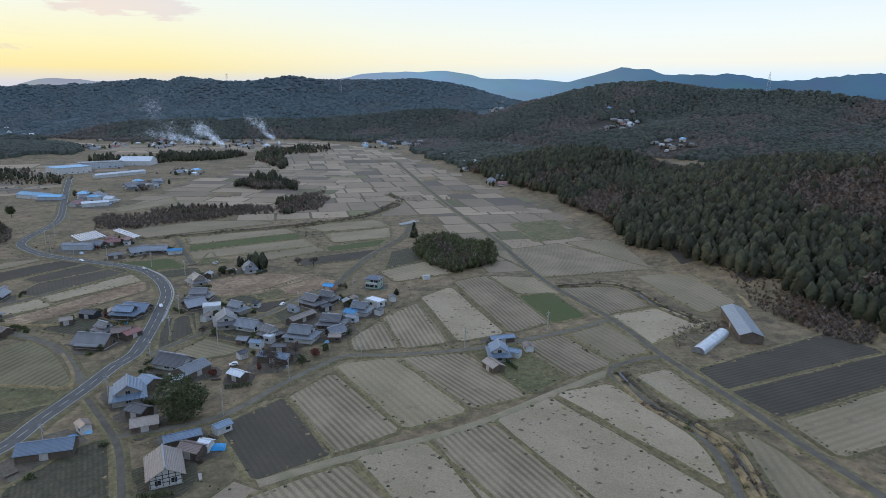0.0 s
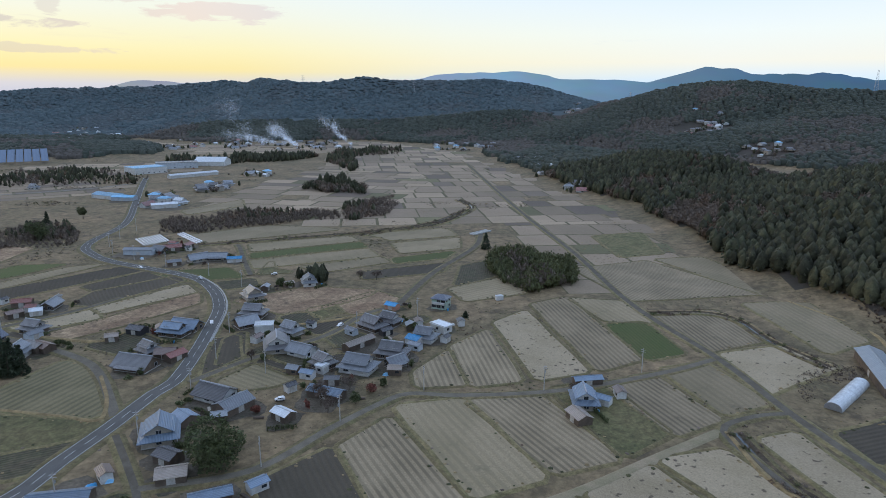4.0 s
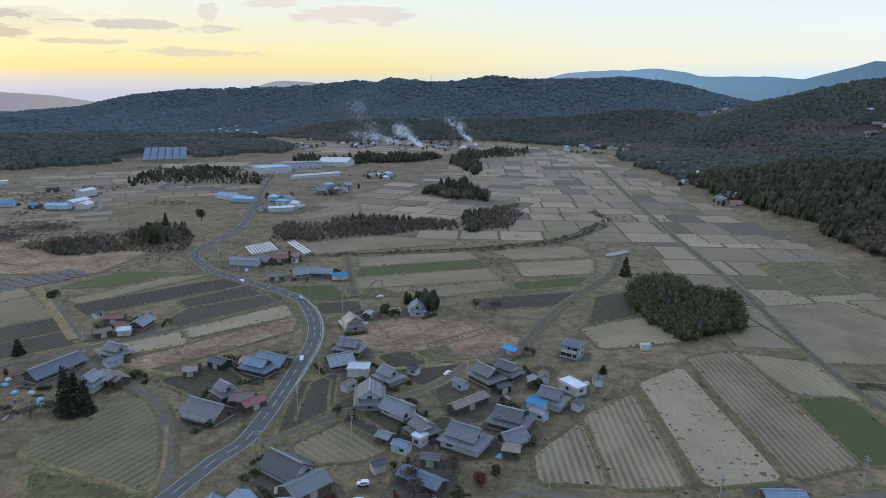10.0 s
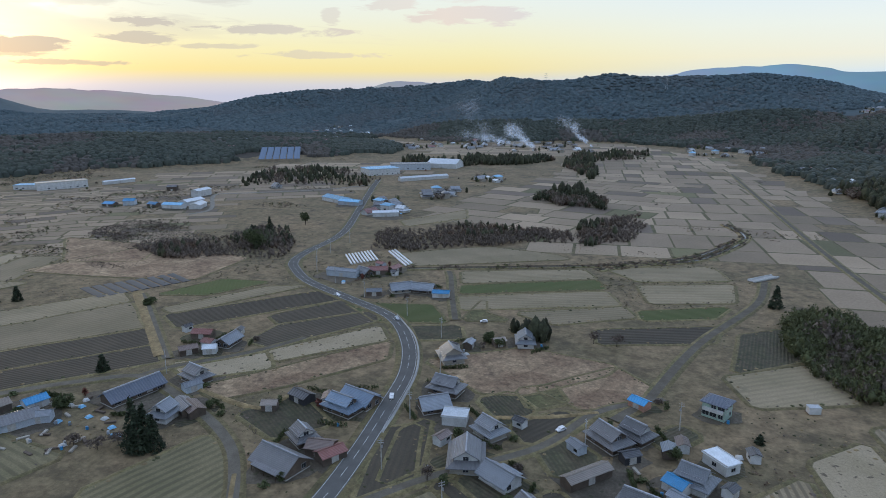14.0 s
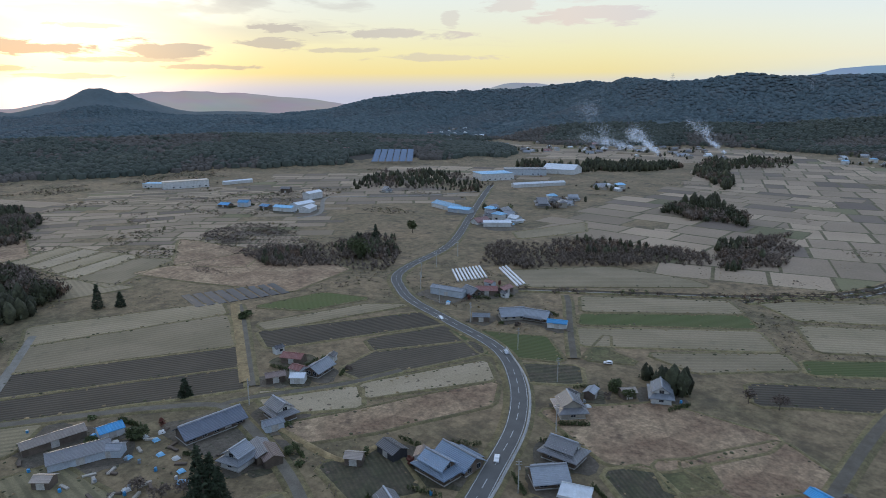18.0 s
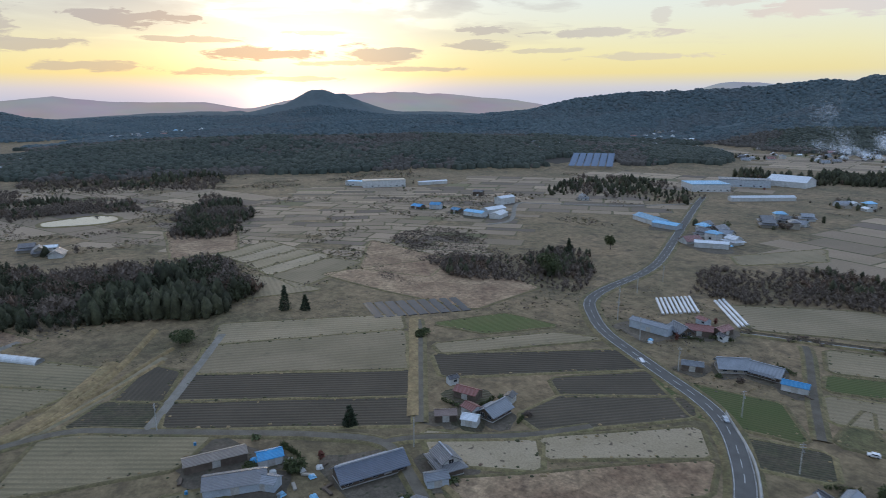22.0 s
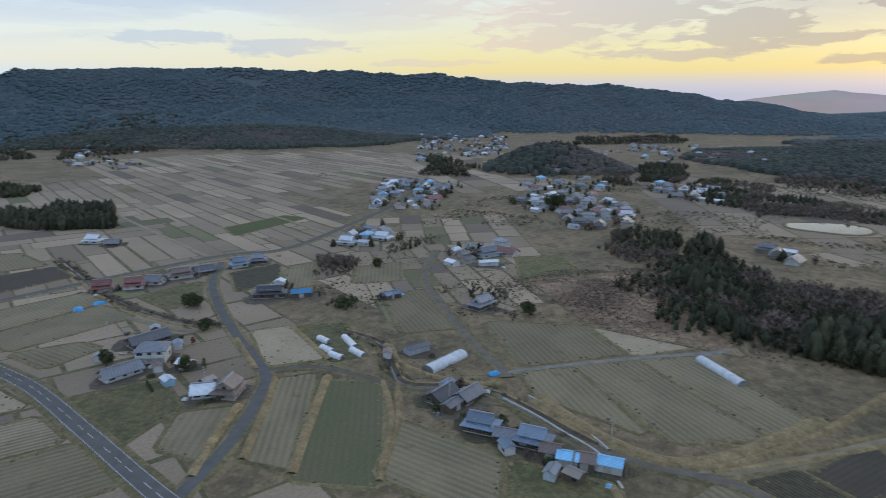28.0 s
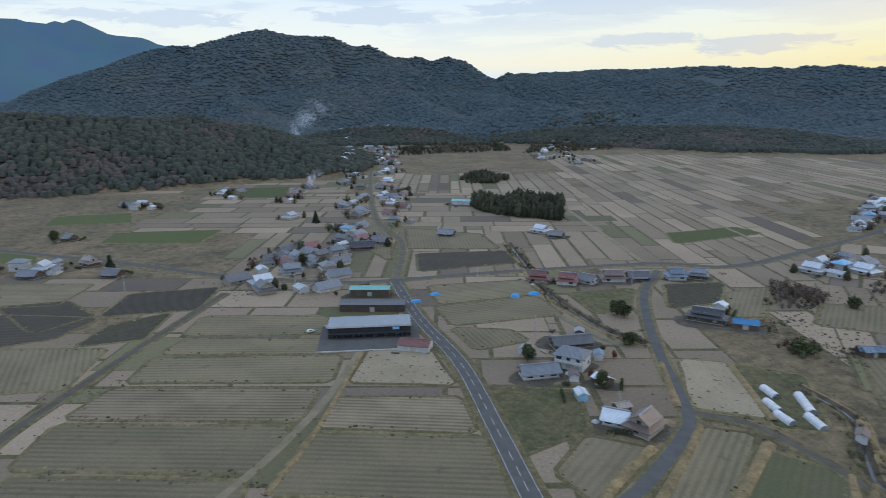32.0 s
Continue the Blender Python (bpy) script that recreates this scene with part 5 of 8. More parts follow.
def gable_wall(L, D, z, rise):
    bm = bmesh.new()
    prism(bm, -L / 2, L / 2, [(-D / 2, 0), (D / 2, 0), (D / 2, z), (0, z + rise - 0.1), (-D / 2, z)])
    return bm


def hip_roof(L, D, z, rise, over=0.7, ridge=0.45, thick=0.22, flat_top=None):
    """A hipped roof; flat_top=(l, d) makes a skirt round an upper storey."""
    bm = bmesh.new()
    l, d = L / 2 + over, D / 2 + over
    if flat_top:
        tl, td = flat_top[0] / 2 - 0.05, flat_top[1] / 2 - 0.05
    else:
        tl, td = max(0.3, L / 2 - D / 2 * (1 - ridge) * 1.2), 0.05
    rings = []
    for hl, hd, hz in ((l, d, z - thick), (l, d, z), (tl, td, z + rise)):
        rings.append([bm.verts.new((sx * hl, sy * hd, hz)) for sx, sy in ((-1, -1), (1, -1), (1, 1), (-1, 1))])
    for a, b in zip(rings, rings[1:]):
        for i in range(4):
            bm.faces.new((a[i], a[(i + 1) % 4], b[(i + 1) % 4], b[i]))
    bm.faces.new(rings[0][::-1])
    bm.faces.new(rings[2])
    return bm


WINDOW_MESH = {}
plain_village = [False]     # far village houses have panes without a frame of their own


def window(parent, x, y, z, face, w=1.7, h=1.2, shutter=False):
    """A framed window set 5 cm proud of the wall; face: 0 south, 1 north, 2 east, 3 west of the house."""
    key = (w, h, shutter)
    if key not in WINDOW_MESH:
        bm = bmesh.new()
        for a, b, c, d in ((-w / 2, w / 2, -0.07, 0), (-w / 2, w / 2, h, h + 0.07), (-w / 2, -w / 2 + 0.07, 0, h), (w / 2 - 0.07, w / 2, 0, h), (-0.03, 0.03, 0, h)):
            box(bm, a, b, -0.07, 0.02, c, d)
        fm = bpy.data.meshes.new("window")
        bm.to_mesh(fm)
        bm.free()
        fm.materials.append(FRAME)
        bm = box(bmesh.new(), -w / 2 + 0.07, w / 2 - 0.07, -0.03, 0.02, 0, h)
        pm = bpy.data.meshes.new("pane")
        bm.to_mesh(pm)
        bm.free()
        pm.materials.append(SHOJI if shutter else GLASS)
        WINDOW_MESH[key] = (fm, pm)
    fm, pm = WINDOW_MESH[key]
    if plain_village[0]:
        f = part("window", pm, GLASS, parent)
        f.matrix_basis = Matrix.Translation((x, y, z)) @ Matrix.Rotation((0, math.pi, math.pi / 2, -math.pi / 2)[face], 4, "Z")
        return f
    f = part("window", fm, FRAME, parent)
    f.matrix_basis = Matrix.Translation((x, y, z)) @ Matrix.Rotation((0, math.pi, math.pi / 2, -math.pi / 2)[face], 4, "Z")
    part("pane", pm, GLASS, f)
    return f


HOUSE_PLACES = []
HOUSE_RNG = random.Random(21)


def walls_of_windows(root, L, D, z, n_long, n_short, rng, h=1.2):
    if plain_village[0]:
        if z > 2:
            return
        n_long, n_short = 1, 0
    for face, length, off in ((0, L, -D / 2), (1, L, D / 2)):
        for i in range(n_long):
            u = (i + 0.5) / n_long * length - length / 2
            if rng.random() < 0.85:
                window(root, u, off, z, face, rng.choice((1.7, 2.4)), h, rng.random() < 0.2)
    for face, length, off in ((2, D, L / 2), (3, D, -L / 2)):
        for i in range(n_short):
            u = (i + 0.5) / n_short * length - length / 2
            if rng.random() < 0.8:
                window(root, off, u, z, face, 1.7, h)


def house(style, x, y, turn, L, D, storeys, roof, wall, name=None, rng=None):
    """A building with its foot on the land, ridge along the turned x axis."""
    rng = rng or HOUSE_RNG
    if name is None and L < 28:
        L, D = (L * 0.86, D * 0.86) if style in ("jp", "hip", "timber") else (L * 0.92, D * 0.92)
    HOUSE_PLACES.append((x, y, max(L, D)))
    kind = name or {"jp": "farmhouse", "hip": "house", "shed": "shed", "box": "flat_roofed_building", "timber": "farmhouse", "shop": "shop_building"}[style]
    root = new(kind)
    root.matrix_world = Matrix.Translation((x, y, float(land(x, y)) - 0.05)) @ Matrix.Rotation(radians(turn), 4, "Z")
    R, W = ROOF[roof], WALL[wall]
    storey = "two-storey " if storeys == 2 and style in ("jp", "hip") else ""
    tagged(root, f"{storey}{kind.replace('_', ' ')} with {ROOF_WORD[roof]} roof and {WALL_WORD[wall]} walls", "house" if style in ("jp", "hip", "timber") else "building")
    if style in ("jp", "timber"):
        if not plain_village[0]:
            part("foundation", box(bmesh.new(), -L / 2 - 0.15, L / 2 + 0.15, -D / 2 - 0.15, D / 2 + 0.15, -0.3, 0.45), CONCRETE, root)
        if storeys == 2:
            low, ul, ud = 2.7, L * 0.74, D * 0.74
            eave, rise = low + 2.3, ud * 0.31
            part("wall", box(bmesh.new(), -L / 2, L / 2, -D / 2, D / 2, 0.4, low), W, root)
            part("lower_roof", hip_roof(L, D, low, 1.2, 1.15, flat_top=(ul, ud)), R, root)
            upper = gable_wall(ul, ud, eave, rise)
            bmesh.ops.delete(upper, geom=[f for f in upper.faces if f.normal.z < -0.9], context="FACES_ONLY")
            part("upper_wall", upper, WALL["white"] if rng.random() < 0.6 else W, root)
            part("roof", gable_roof(ul, ud, eave, rise, 1.0), R, root)
            rz = eave + rise
            if not plain_village[0]:
                part("ridge_cap", box(bmesh.new(), -ul / 2 - 0.6, ul / 2 + 0.6, -0.24, 0.24, rz - 0.1, rz + 0.32), RIDGE_TILE, root, "pale ridge tiles")
            walls_of_windows(root, L, D, 1.1, max(2, int(L / 6)), 1, rng)
            walls_of_windows(root, ul, ud, low + 1.15, max(2, int(ul / 4)), 1, rng)
        else:
            low = 3.0 if style == "jp" else 3.8
            rise = D * 0.31 if style == "jp" else D * 0.28
            part("wall", gable_wall(L, D, low, rise), W, root)
            part("roof", gable_roof(L, D, low, rise, 1.1), R, root)
            if not plain_village[0]:
                part("ridge_cap", box(bmesh.new(), -L / 2 - 0.7, L / 2 + 0.7, -0.25, 0.25, low + rise - 0.1, low + rise + 0.35), RIDGE_TILE, root, "pale ridge tiles")
            walls_of_windows(root, L, D, 1.0, max(2, int(L / 4)), 2, rng, 1.5)
            if style == "jp" and not plain_village[0] and rng.random() < 0.75:
                side = rng.choice((-1, 1))
                bm = bmesh.new()
                y0, y1 = side * (D / 2 - 0.1), side * (D / 2 + 2.2)
                prism(bm, -L * 0.38, L * 0.38, [(y0, 2.9), (y1, 2.3), (y1, 2.15), (y0, 2.75)])
                part("porch_roof", bm, R, root)
                for u in (-0.36, 0.0, 0.36):
                    part("post", box(bmesh.new(), u * L - 0.08, u * L + 0.08, y1 - 0.3 if side > 0 else y1 + 0.14, y1 - 0.14 if side > 0 else y1 + 0.3, 0, 2.2), TIMBER, root)
            if style == "timber":
                for s in (-1, 1):
                    for u in np.linspace(-D / 2 + 0.1, D / 2 - 0.1, 6):
                        top = low + rise * (1 - abs(u) / (D / 2)) - 0.3
                        part("timber_post", box(bmesh.new(), s * (L / 2 + 0.02) - 0.03, s * (L / 2 + 0.02) + 0.03, u - 0.11, u + 0.11, 0.4, top), TIMBER, root)
                    for z in (1.5, 2.7, 3.8):
                        part("timber_beam", box(bmesh.new(), s * (L / 2 + 0.03) - 0.03, s * (L / 2 + 0.03) + 0.03, -D / 2, D / 2, z, z + 0.2), TIMBER, root)
    elif style == "hip":
        low = 5.8 if storeys == 2 else 3.2
        part("wall", box(bmesh.new(), -L / 2, L / 2, -D / 2, D / 2, -0.2, low), W, root)
        part("roof", hip_roof(L, D, low, D * 0.26, 0.8), R, root)
        if storeys == 2:
            part("band", box(bmesh.new(), -L / 2 - 0.06, L / 2 + 0.06, -D / 2 - 0.06, D / 2 + 0.06, 2.9, 3.1), CONCRETE, root)
            part("balcony", box(bmesh.new(), -L / 2 + 0.5, L / 2 - 0.5, -D / 2 - 1.1, -D / 2, 3.0, 4.0), WALL["white"], root)
            walls_of_windows(root, L, D, 4.1, 3, 2, rng)
        walls_of_windows(root, L, D, 1.0, 3, 2, rng, 1.5)
    elif style == "box":
        low = 3.4 * storeys + (2 if L > 25 else 0)
        part("wall", box(bmesh.new(), -L / 2, L / 2, -D / 2, D / 2, -0.2, low), W, root)
        part("roof", box(bmesh.new(), -L / 2 - 0.3, L / 2 + 0.3, -D / 2 - 0.3, D / 2 + 0.3, low, low + 0.35), R, root)
        for s in (-1, 1):
            part("parapet", box(bmesh.new(), -L / 2 - 0.3, L / 2 + 0.3, s * (D / 2 + 0.15) - 0.12, s * (D / 2 + 0.15) + 0.12, low + 0.35, low + 0.6), W, root)
        walls_of_windows(root, L, D, 1.3, max(1, int(L / 7)), max(1, int(D / 7)), rng, 1.2)
    elif style == "shop":
        low = 6.0
        part("wall", box(bmesh.new(), -L / 2, L / 2, -D / 2, D / 2, -0.2, low), W, root)
        part("roof", box(bmesh.new(), -L / 2 - 0.2, L / 2 + 0.2, -D / 2 - 0.2, D / 2 + 0.2, low, low + 0.25), R, root)
        for s in (-1, 1):
            part("fascia", box(bmesh.new(), -L / 2 - 0.3, L / 2 + 0.3, s * (D / 2 + 0.32) - 0.1, s * (D / 2 + 0.32) + 0.1, low - 0.5, low + 0.45), WALL["white"], root, "white fascia along the flat roof")
            part("canopy", box(bmesh.new(), -L / 2, L / 2, s * (D / 2 + 0.2), s * (D / 2 + 2.4), 2.9, 3.15), W, root)
            for i in range(7):
                window(root, (i - 3) * L / 7.5, s * D / 2, 0.5, 0 if s < 0 else 1, 4.0, 2.2)
            part("sign_board", box(bmesh.new(), L * 0.28, L * 0.36, s * (D / 2 + 0.02), s * (D / 2 + 0.2), 3.9, 5.2), ROOF["skyblue"], root, "blue sign with a plain white mark")
        part("paved_yard", box(bmesh.new(), -L / 2 - 4, L / 2 + 4, -D / 2 - 16, D / 2 + 5, 0.3, 0.56), ASPHALT, root)
        part("kerb", box(bmesh.new(), -L / 2 - 4.2, L / 2 + 4.2, -D / 2 - 16.4, -D / 2 - 16, 0.3, 0.75), WALL["white"], root)
    else:
        low = (3.0 if L < 20 else 4.2) * (1.0 if storeys == 1 else 1.7)
        rise = D * (0.22 if L < 20 else 0.18)
        part("wall", gable_wall(L, D, low, rise), W, root)
        part("roof", gable_roof(L, D, low, rise, 0.45, 0.12), R, root)
        part("ridge_cap", box(bmesh.new(), -L / 2 - 0.35, L / 2 + 0.35, -0.14, 0.14, low + rise - 0.06, low + rise + 0.1), R, root)
        part("door", box(bmesh.new(), -1.2, 1.2, -D / 2 - 0.06, -D / 2, 0, min(2.6, low - 0.3)), SHOJI, root)
        for i in range(max(1, int(L / 6))):
            window(root, -L / 2 + 1.5 + i * 6, D / 2, 1.2, 1, 1.7, 0.9)
    return root


VILLAGE_STOCK = {}


def village(count, *poly):
    """Houses strewn over a plot, each a copy of one of a few kinds, clear of the roads and of one another."""
    rng = random.Random(count * 31 + int(poly[0][0]))
    xs, ys = [p[0] for p in poly], [p[1] for p in poly]
    lane_turn = rng.uniform(0, 90)
    made = 0
    for _ in range(count * 25):
        if made >= count:
            break
        x, y = rng.uniform(min(xs), max(xs)), rng.uniform(min(ys), max(ys))
        if not inside(np.array([x]), np.array([y]), list(poly))[0]:
            continue
        if any((x - a) ** 2 + (y - b) ** 2 < (6.5 + r * 0.55) ** 2 for a, b, r in HOUSE_PLACES):
            continue
        if any((x - a) ** 2 + (y - b) ** 2 < (w / 2 + 7.5) ** 2 for a, b, w in ROAD_POINTS[::2]):
            continue
        made += 1
        sort = rng.choice(("jp2", "jp2", "jp1", "jp1", "hip", "shed", "shed")) + rng.choice("abc")
        turn = lane_turn + rng.choice((0, 90, 180, 270)) + rng.uniform(-8, 8)
        z = float(land(x, y)) - 0.05
        if sort not in VILLAGE_STOCK:
            roof = {"a": "bluegrey", "b": "grey", "c": {"jp2": "pale", "jp1": "redbrown", "hip": "skyblue", "shed": "pale"}[sort[:-1]]}[sort[-1]]
            wall = {"a": "white", "b": "cream", "c": "white"}[sort[-1]]
            style, storeys, L, D = {"jp2": ("jp", 2, 13, 9), "jp1": ("jp", 1, 14, 9), "hip": ("hip", 2, 10, 8), "shed": ("shed", 1, 9, 6)}[sort[:-1]]
            plain_village[0] = True
            VILLAGE_STOCK[sort] = house(style, x, y, turn, L, D, storeys, roof, wall, {"jp2": "village_house", "jp1": "village_bungalow", "hip": "village_house", "shed": "village_shed"}[sort[:-1]], rng)
            plain_village[0] = False
            VILLAGE_STOCK[sort]["group"] = "village houses"
        else:
            copy_thing(VILLAGE_STOCK[sort], Matrix.Translation((x, y, z)) @ Matrix.Rotation(radians(turn), 4, "Z"))
            HOUSE_PLACES.append((x, y, 12))


# ---- trees of their own ----
def tufts(count, rng, rx, ry, z0, z1, size, cone=False, hollow=0.55):
    """Verts and triangles of a crown made of many small leaf tufts."""
    verts, tris = [], []
    lobes = [(rng.uniform(-0.45, 0.45), rng.uniform(-0.45, 0.45), rng.uniform(0.25, 0.8), rng.uniform(0.38, 0.6)) for _ in range(7)]
    for _ in range(count):
        if cone:
            h = rng.random() ** 1.5
            a, r = rng.uniform(0, 2 * math.pi), (1 - h) * rng.uniform(0.55, 1.05) + 0.04
            c = Vector((math.cos(a) * r * rx, math.sin(a) * r * ry, z0 + h * (z1 - z0) - r * 0.5))
            n = Vector((math.cos(a), math.sin(a), 0.2))
        else:
            lx, ly, lz, lr = rng.choice(lobes)
            d = Vector((rng.gauss(0, 1), rng.gauss(0, 1), rng.gauss(0, 1) + 0.3)).normalized() * rng.uniform(hollow, 1.0) ** 0.5
            c = Vector(((lx + d.x * lr) * rx, (ly + d.y * lr) * ry, z0 + (z1 - z0) * max(0.0, min(1.05, lz + d.z * lr * 0.6))))
            n = d
        s = size * rng.uniform(0.6, 1.4)
        for _ in range(3):
            b = len(verts)
            for _ in range(3):
                o = Vector((rng.gauss(0, 1), rng.gauss(0, 1), rng.gauss(0, 0.8))) * s * 0.6
                verts.append(tuple(c + o + n * s * rng.uniform(-0.2, 0.4)))
            tris.append((b, b + 1, b + 2))
    return np.array(verts), np.array(tris)


TREE_WORD = {"round": ("broadleaf_tree", "dense evergreen broadleaf tree with a lumpy crown"), "cedar": ("cedar_tree", "tall dark green pointed cedar"), "bare": ("bare_tree", "leafless tree with fine brown twigs"), "russet": ("red_shrub", "low shrub with russet winter leaves")}
LEAF = {"round": material("evergreen_leaves", (0.085, 0.096, 0.038), second=(0.055, 0.068, 0.029), scale=0.15, detail_scale=2.0, island=0.45),
        "cedar": material("cedar_sprays", (0.028, 0.040, 0.021), second=(0.040, 0.048, 0.026), scale=0.15, detail_scale=2.0, island=0.45),
        "bare": material("winter_twigs", (0.13, 0.10, 0.08), second=(0.09, 0.07, 0.055), scale=0.15, detail_scale=2.0, island=0.35),
        "russet": material("russet_leaves", (0.16, 0.055, 0.04), second=(0.11, 0.045, 0.03), scale=0.15, detail_scale=2.0, island=0.35)}


def limb(bm, a, b, ra, rb, sides=6):
    a, b = Vector(a), Vector(b)
    q = (b - a).to_track_quat("Z", "Y")
    rings = []
    for p, r in ((a, ra), (b, rb)):
        rings.append([bm.verts.new(p + q @ Vector((math.cos(2 * math.pi * i / sides) * r, math.sin(2 * math.pi * i / sides) * r, 0))) for i in range(sides)])
    for i in range(sides):
        bm.faces.new((rings[0][i], rings[0][(i + 1) % sides], rings[1][(i + 1) % sides], rings[1][i]))


def tree(kind, x, y, tall, wide):
    rng = random.Random(int(x * 7 + y * 13))
    name, label = TREE_WORD[kind]
    root = new(name)
    root.matrix_world = Matrix.Translation((x, y, float(land(x, y)) - 0.1))
    tagged(root, label, "tree" if kind != "russet" else "shrub")
    bm = bmesh.new()
    r = 0.05 * tall ** 0.8
    limb(bm, (0, 0, 0), (0.1, 0, tall * 0.45), r, r * 0.7)
    limb(bm, (0.1, 0, tall * 0.45), (0, 0.1, tall * 0.9), r * 0.7, r * 0.15)
    if kind != "cedar":
        for i in range(9 if kind == "bare" else 5):
            a, z = rng.uniform(0, 2 * math.pi), tall * rng.uniform(0.25, 0.6)
            limb(bm, (0, 0, z), (math.cos(a) * wide * 0.38, math.sin(a) * wide * 0.38, z + tall * rng.uniform(0.15, 0.35)), r * 0.4, r * 0.1, 5)
    part("trunk", bm, BARK, root)
    area = wide * tall
    if kind == "cedar":
        v, t = tufts(int(260 + area * 3), rng, wide / 2, wide / 2, tall * 0.08, tall * 1.02, 0.62, cone=True)
    elif kind == "bare":
        v, t = tufts(int(120 + area * 3), rng, wide / 2, wide / 2, tall * 0.3, tall, 0.36, hollow=0.1)
    else:
        v, t = tufts(int(240 + area * 7), rng, wide / 2, wide / 2, tall * 0.08, tall, 0.55 if wide > 6 else 0.36, hollow=0.5)
    part("crown", sheet_mesh("crown", v, t), LEAF[kind], root)
    return root


def yard(x, y, size):
    """Beaten earth and low growth round a house, with an uneven edge."""
    rng = random.Random(int(x * 3 + y))
    bm = bmesh.new()
    ph = rng.uniform(0, 6)
    z = 0.07 + rng.uniform(0, 0.07)
    bm.faces.new([bm.verts.new((math.cos(a) * size * (0.85 + 0.2 * math.sin(2 * a + ph) + rng.uniform(-0.1, 0.1)), math.sin(a) * size * (0.85 + 0.2 * math.cos(3 * a + ph) + rng.uniform(-0.1, 0.1)), z)) for a in [i * math.pi / 9 for i in range(18)]])
    ob = part("yard", bm, FIELD[rng.choice(("yard", "yard", "yard", "garden"))])
    ob.matrix_world = Matrix.Translation((x, y, 0)) @ Matrix.Rotation(rng.uniform(0, 6), 4, "Z")
    tagged(ob, "trodden earth yard with patches of moss", "yard", kind="structure")


SHRUB_STOCK = []


def shrubs_round_houses(count):
    """Garden shrubs near the farmhouses."""
    rng = random.Random(77)
    plots = list(HOUSE_PLACES)
    made = 0
    while made < count:
        hx, hy, r = rng.choice(plots)
        a = rng.uniform(0, 2 * math.pi)
        d = r * 0.62 + rng.uniform(0.8, 6)
        x, y = hx + math.cos(a) * d, hy + math.sin(a) * d
        if any((x - a_) ** 2 + (y - b_) ** 2 < (r_ * 0.6) ** 2 for a_, b_, r_ in plots):
            continue
        if any((x - a_) ** 2 + (y - b_) ** 2 < (w_ / 2 + 1.6) ** 2 for a_, b_, w_ in ROAD_POINTS[::2]):
            continue
        made += 1
        m = Matrix.Translation((x, y, float(land(x, y)) - 0.05)) @ Matrix.Rotation(rng.uniform(0, 6.28), 4, "Z")
        if len(SHRUB_STOCK) < 7:
            kind = ("round", "bare", "round", "round", "bare", "round", "russet")[len(SHRUB_STOCK)]
            tall, wide = rng.uniform(1.5, 3.6), rng.uniform(2.0, 4.4)
            v, t = tufts(110, rng, wide / 2, wide / 2, 0.05, tall, 0.4, hollow=0.3)
            ob = part("garden_shrub", sheet_mesh("garden_shrub", v, t), LEAF[kind])
            ob.matrix_world = m
            tagged(ob, {"round": "clipped evergreen garden shrub by the house", "bare": "bare twiggy garden shrub by the house", "russet": "russet garden shrub by the house"}[kind], "shrub", "garden shrubs")
            SHRUB_STOCK.append(ob)
        else:
            copy_thing(rng.choice(SHRUB_STOCK), m)


WOOD_LABEL = {"forest_edge_shrubs": "bare brown shrubs along the foot of the cedar forest", 
    "hedgerow": "ragged hedgerow of evergreen and bare shrubs",
    "bamboo_grove": "round grove of bamboo and bare trees on a low knoll", "cedar_clump": "dense black-green cedars behind a farmhouse", "terrace_thicket": "bare brown thicket along the terrace edge",
    "stream_thicket": "bare thicket along the stream", "knoll_cedars": "cedars and bare trees on a low knoll", "cedar_belt": "dark belt of cedars across the valley", "west_cedars": "tall dark cedar wood beside the fields",
    "valley_brush": "low brown brush in a damp hollow", "mid_grove": "mixed grove between terraced fields", "far_thicket": "far bare woodland", "cedar_row": "tall cedar windbreak behind a house",
    "field_copse": "small leafless copse between the fields", "hilltop_wood": "dark wooded hillock among the houses", "pond_thicket": "bare trees round the pond", "bank_thicket": "bare thicket on the bank", "lower_wood": "mixed wood at the foot of the terraces",
}


def occupied():
    """A raster of the valley floor, 3 m a cell, marking roads, plots and houses."""
    x0, y0, cell = -1200.0, -1100.0, 3.0
    nx, ny = int(1500 / cell), int(2500 / cell)
    cx, cy = np.meshgrid(x0 + (np.arange(nx) + 0.5) * cell, y0 + (np.arange(ny) + 0.5) * cell)
    taken = np.zeros((ny, nx), bool)

    def disc(x, y, r):
        i0, i1 = int((x - r - x0) / cell), int((x + r - x0) / cell) + 1
        j0, j1 = int((y - r - y0) / cell), int((y + r - y0) / cell) + 1
        if i0 >= 0 and j0 >= 0 and i1 <= nx and j1 <= ny:
            taken[j0:j1, i0:i1] |= (cx[j0:j1, i0:i1] - x) ** 2 + (cy[j0:j1, i0:i1] - y) ** 2 < r * r
    for x, y, w in ROAD_POINTS:
        disc(x, y, w / 2 + 1.8)
    for x, y, r in HOUSE_PLACES:
        disc(x, y, r * 0.62)
    disc(-755, 268, 46)      # the pond
    disc(-735, 262, 46)
    for poly in PLOTS:
        px, py = [p[0] for p in poly], [p[1] for p in poly]
        i0, i1 = max(0, int((min(px) - x0) / cell)), min(nx, int((max(px) - x0) / cell) + 1)
        j0, j1 = max(0, int((min(py) - y0) / cell)), min(ny, int((max(py) - y0) / cell) + 1)
        if i1 > i0 and j1 > j0:
            hit = inside(cx[j0:j1, i0:i1].ravel(), cy[j0:j1, i0:i1].ravel(), poly)
            taken[j0:j1, i0:i1] |= hit.reshape(j1 - j0, i1 - i0)
    return x0, y0, cell, taken


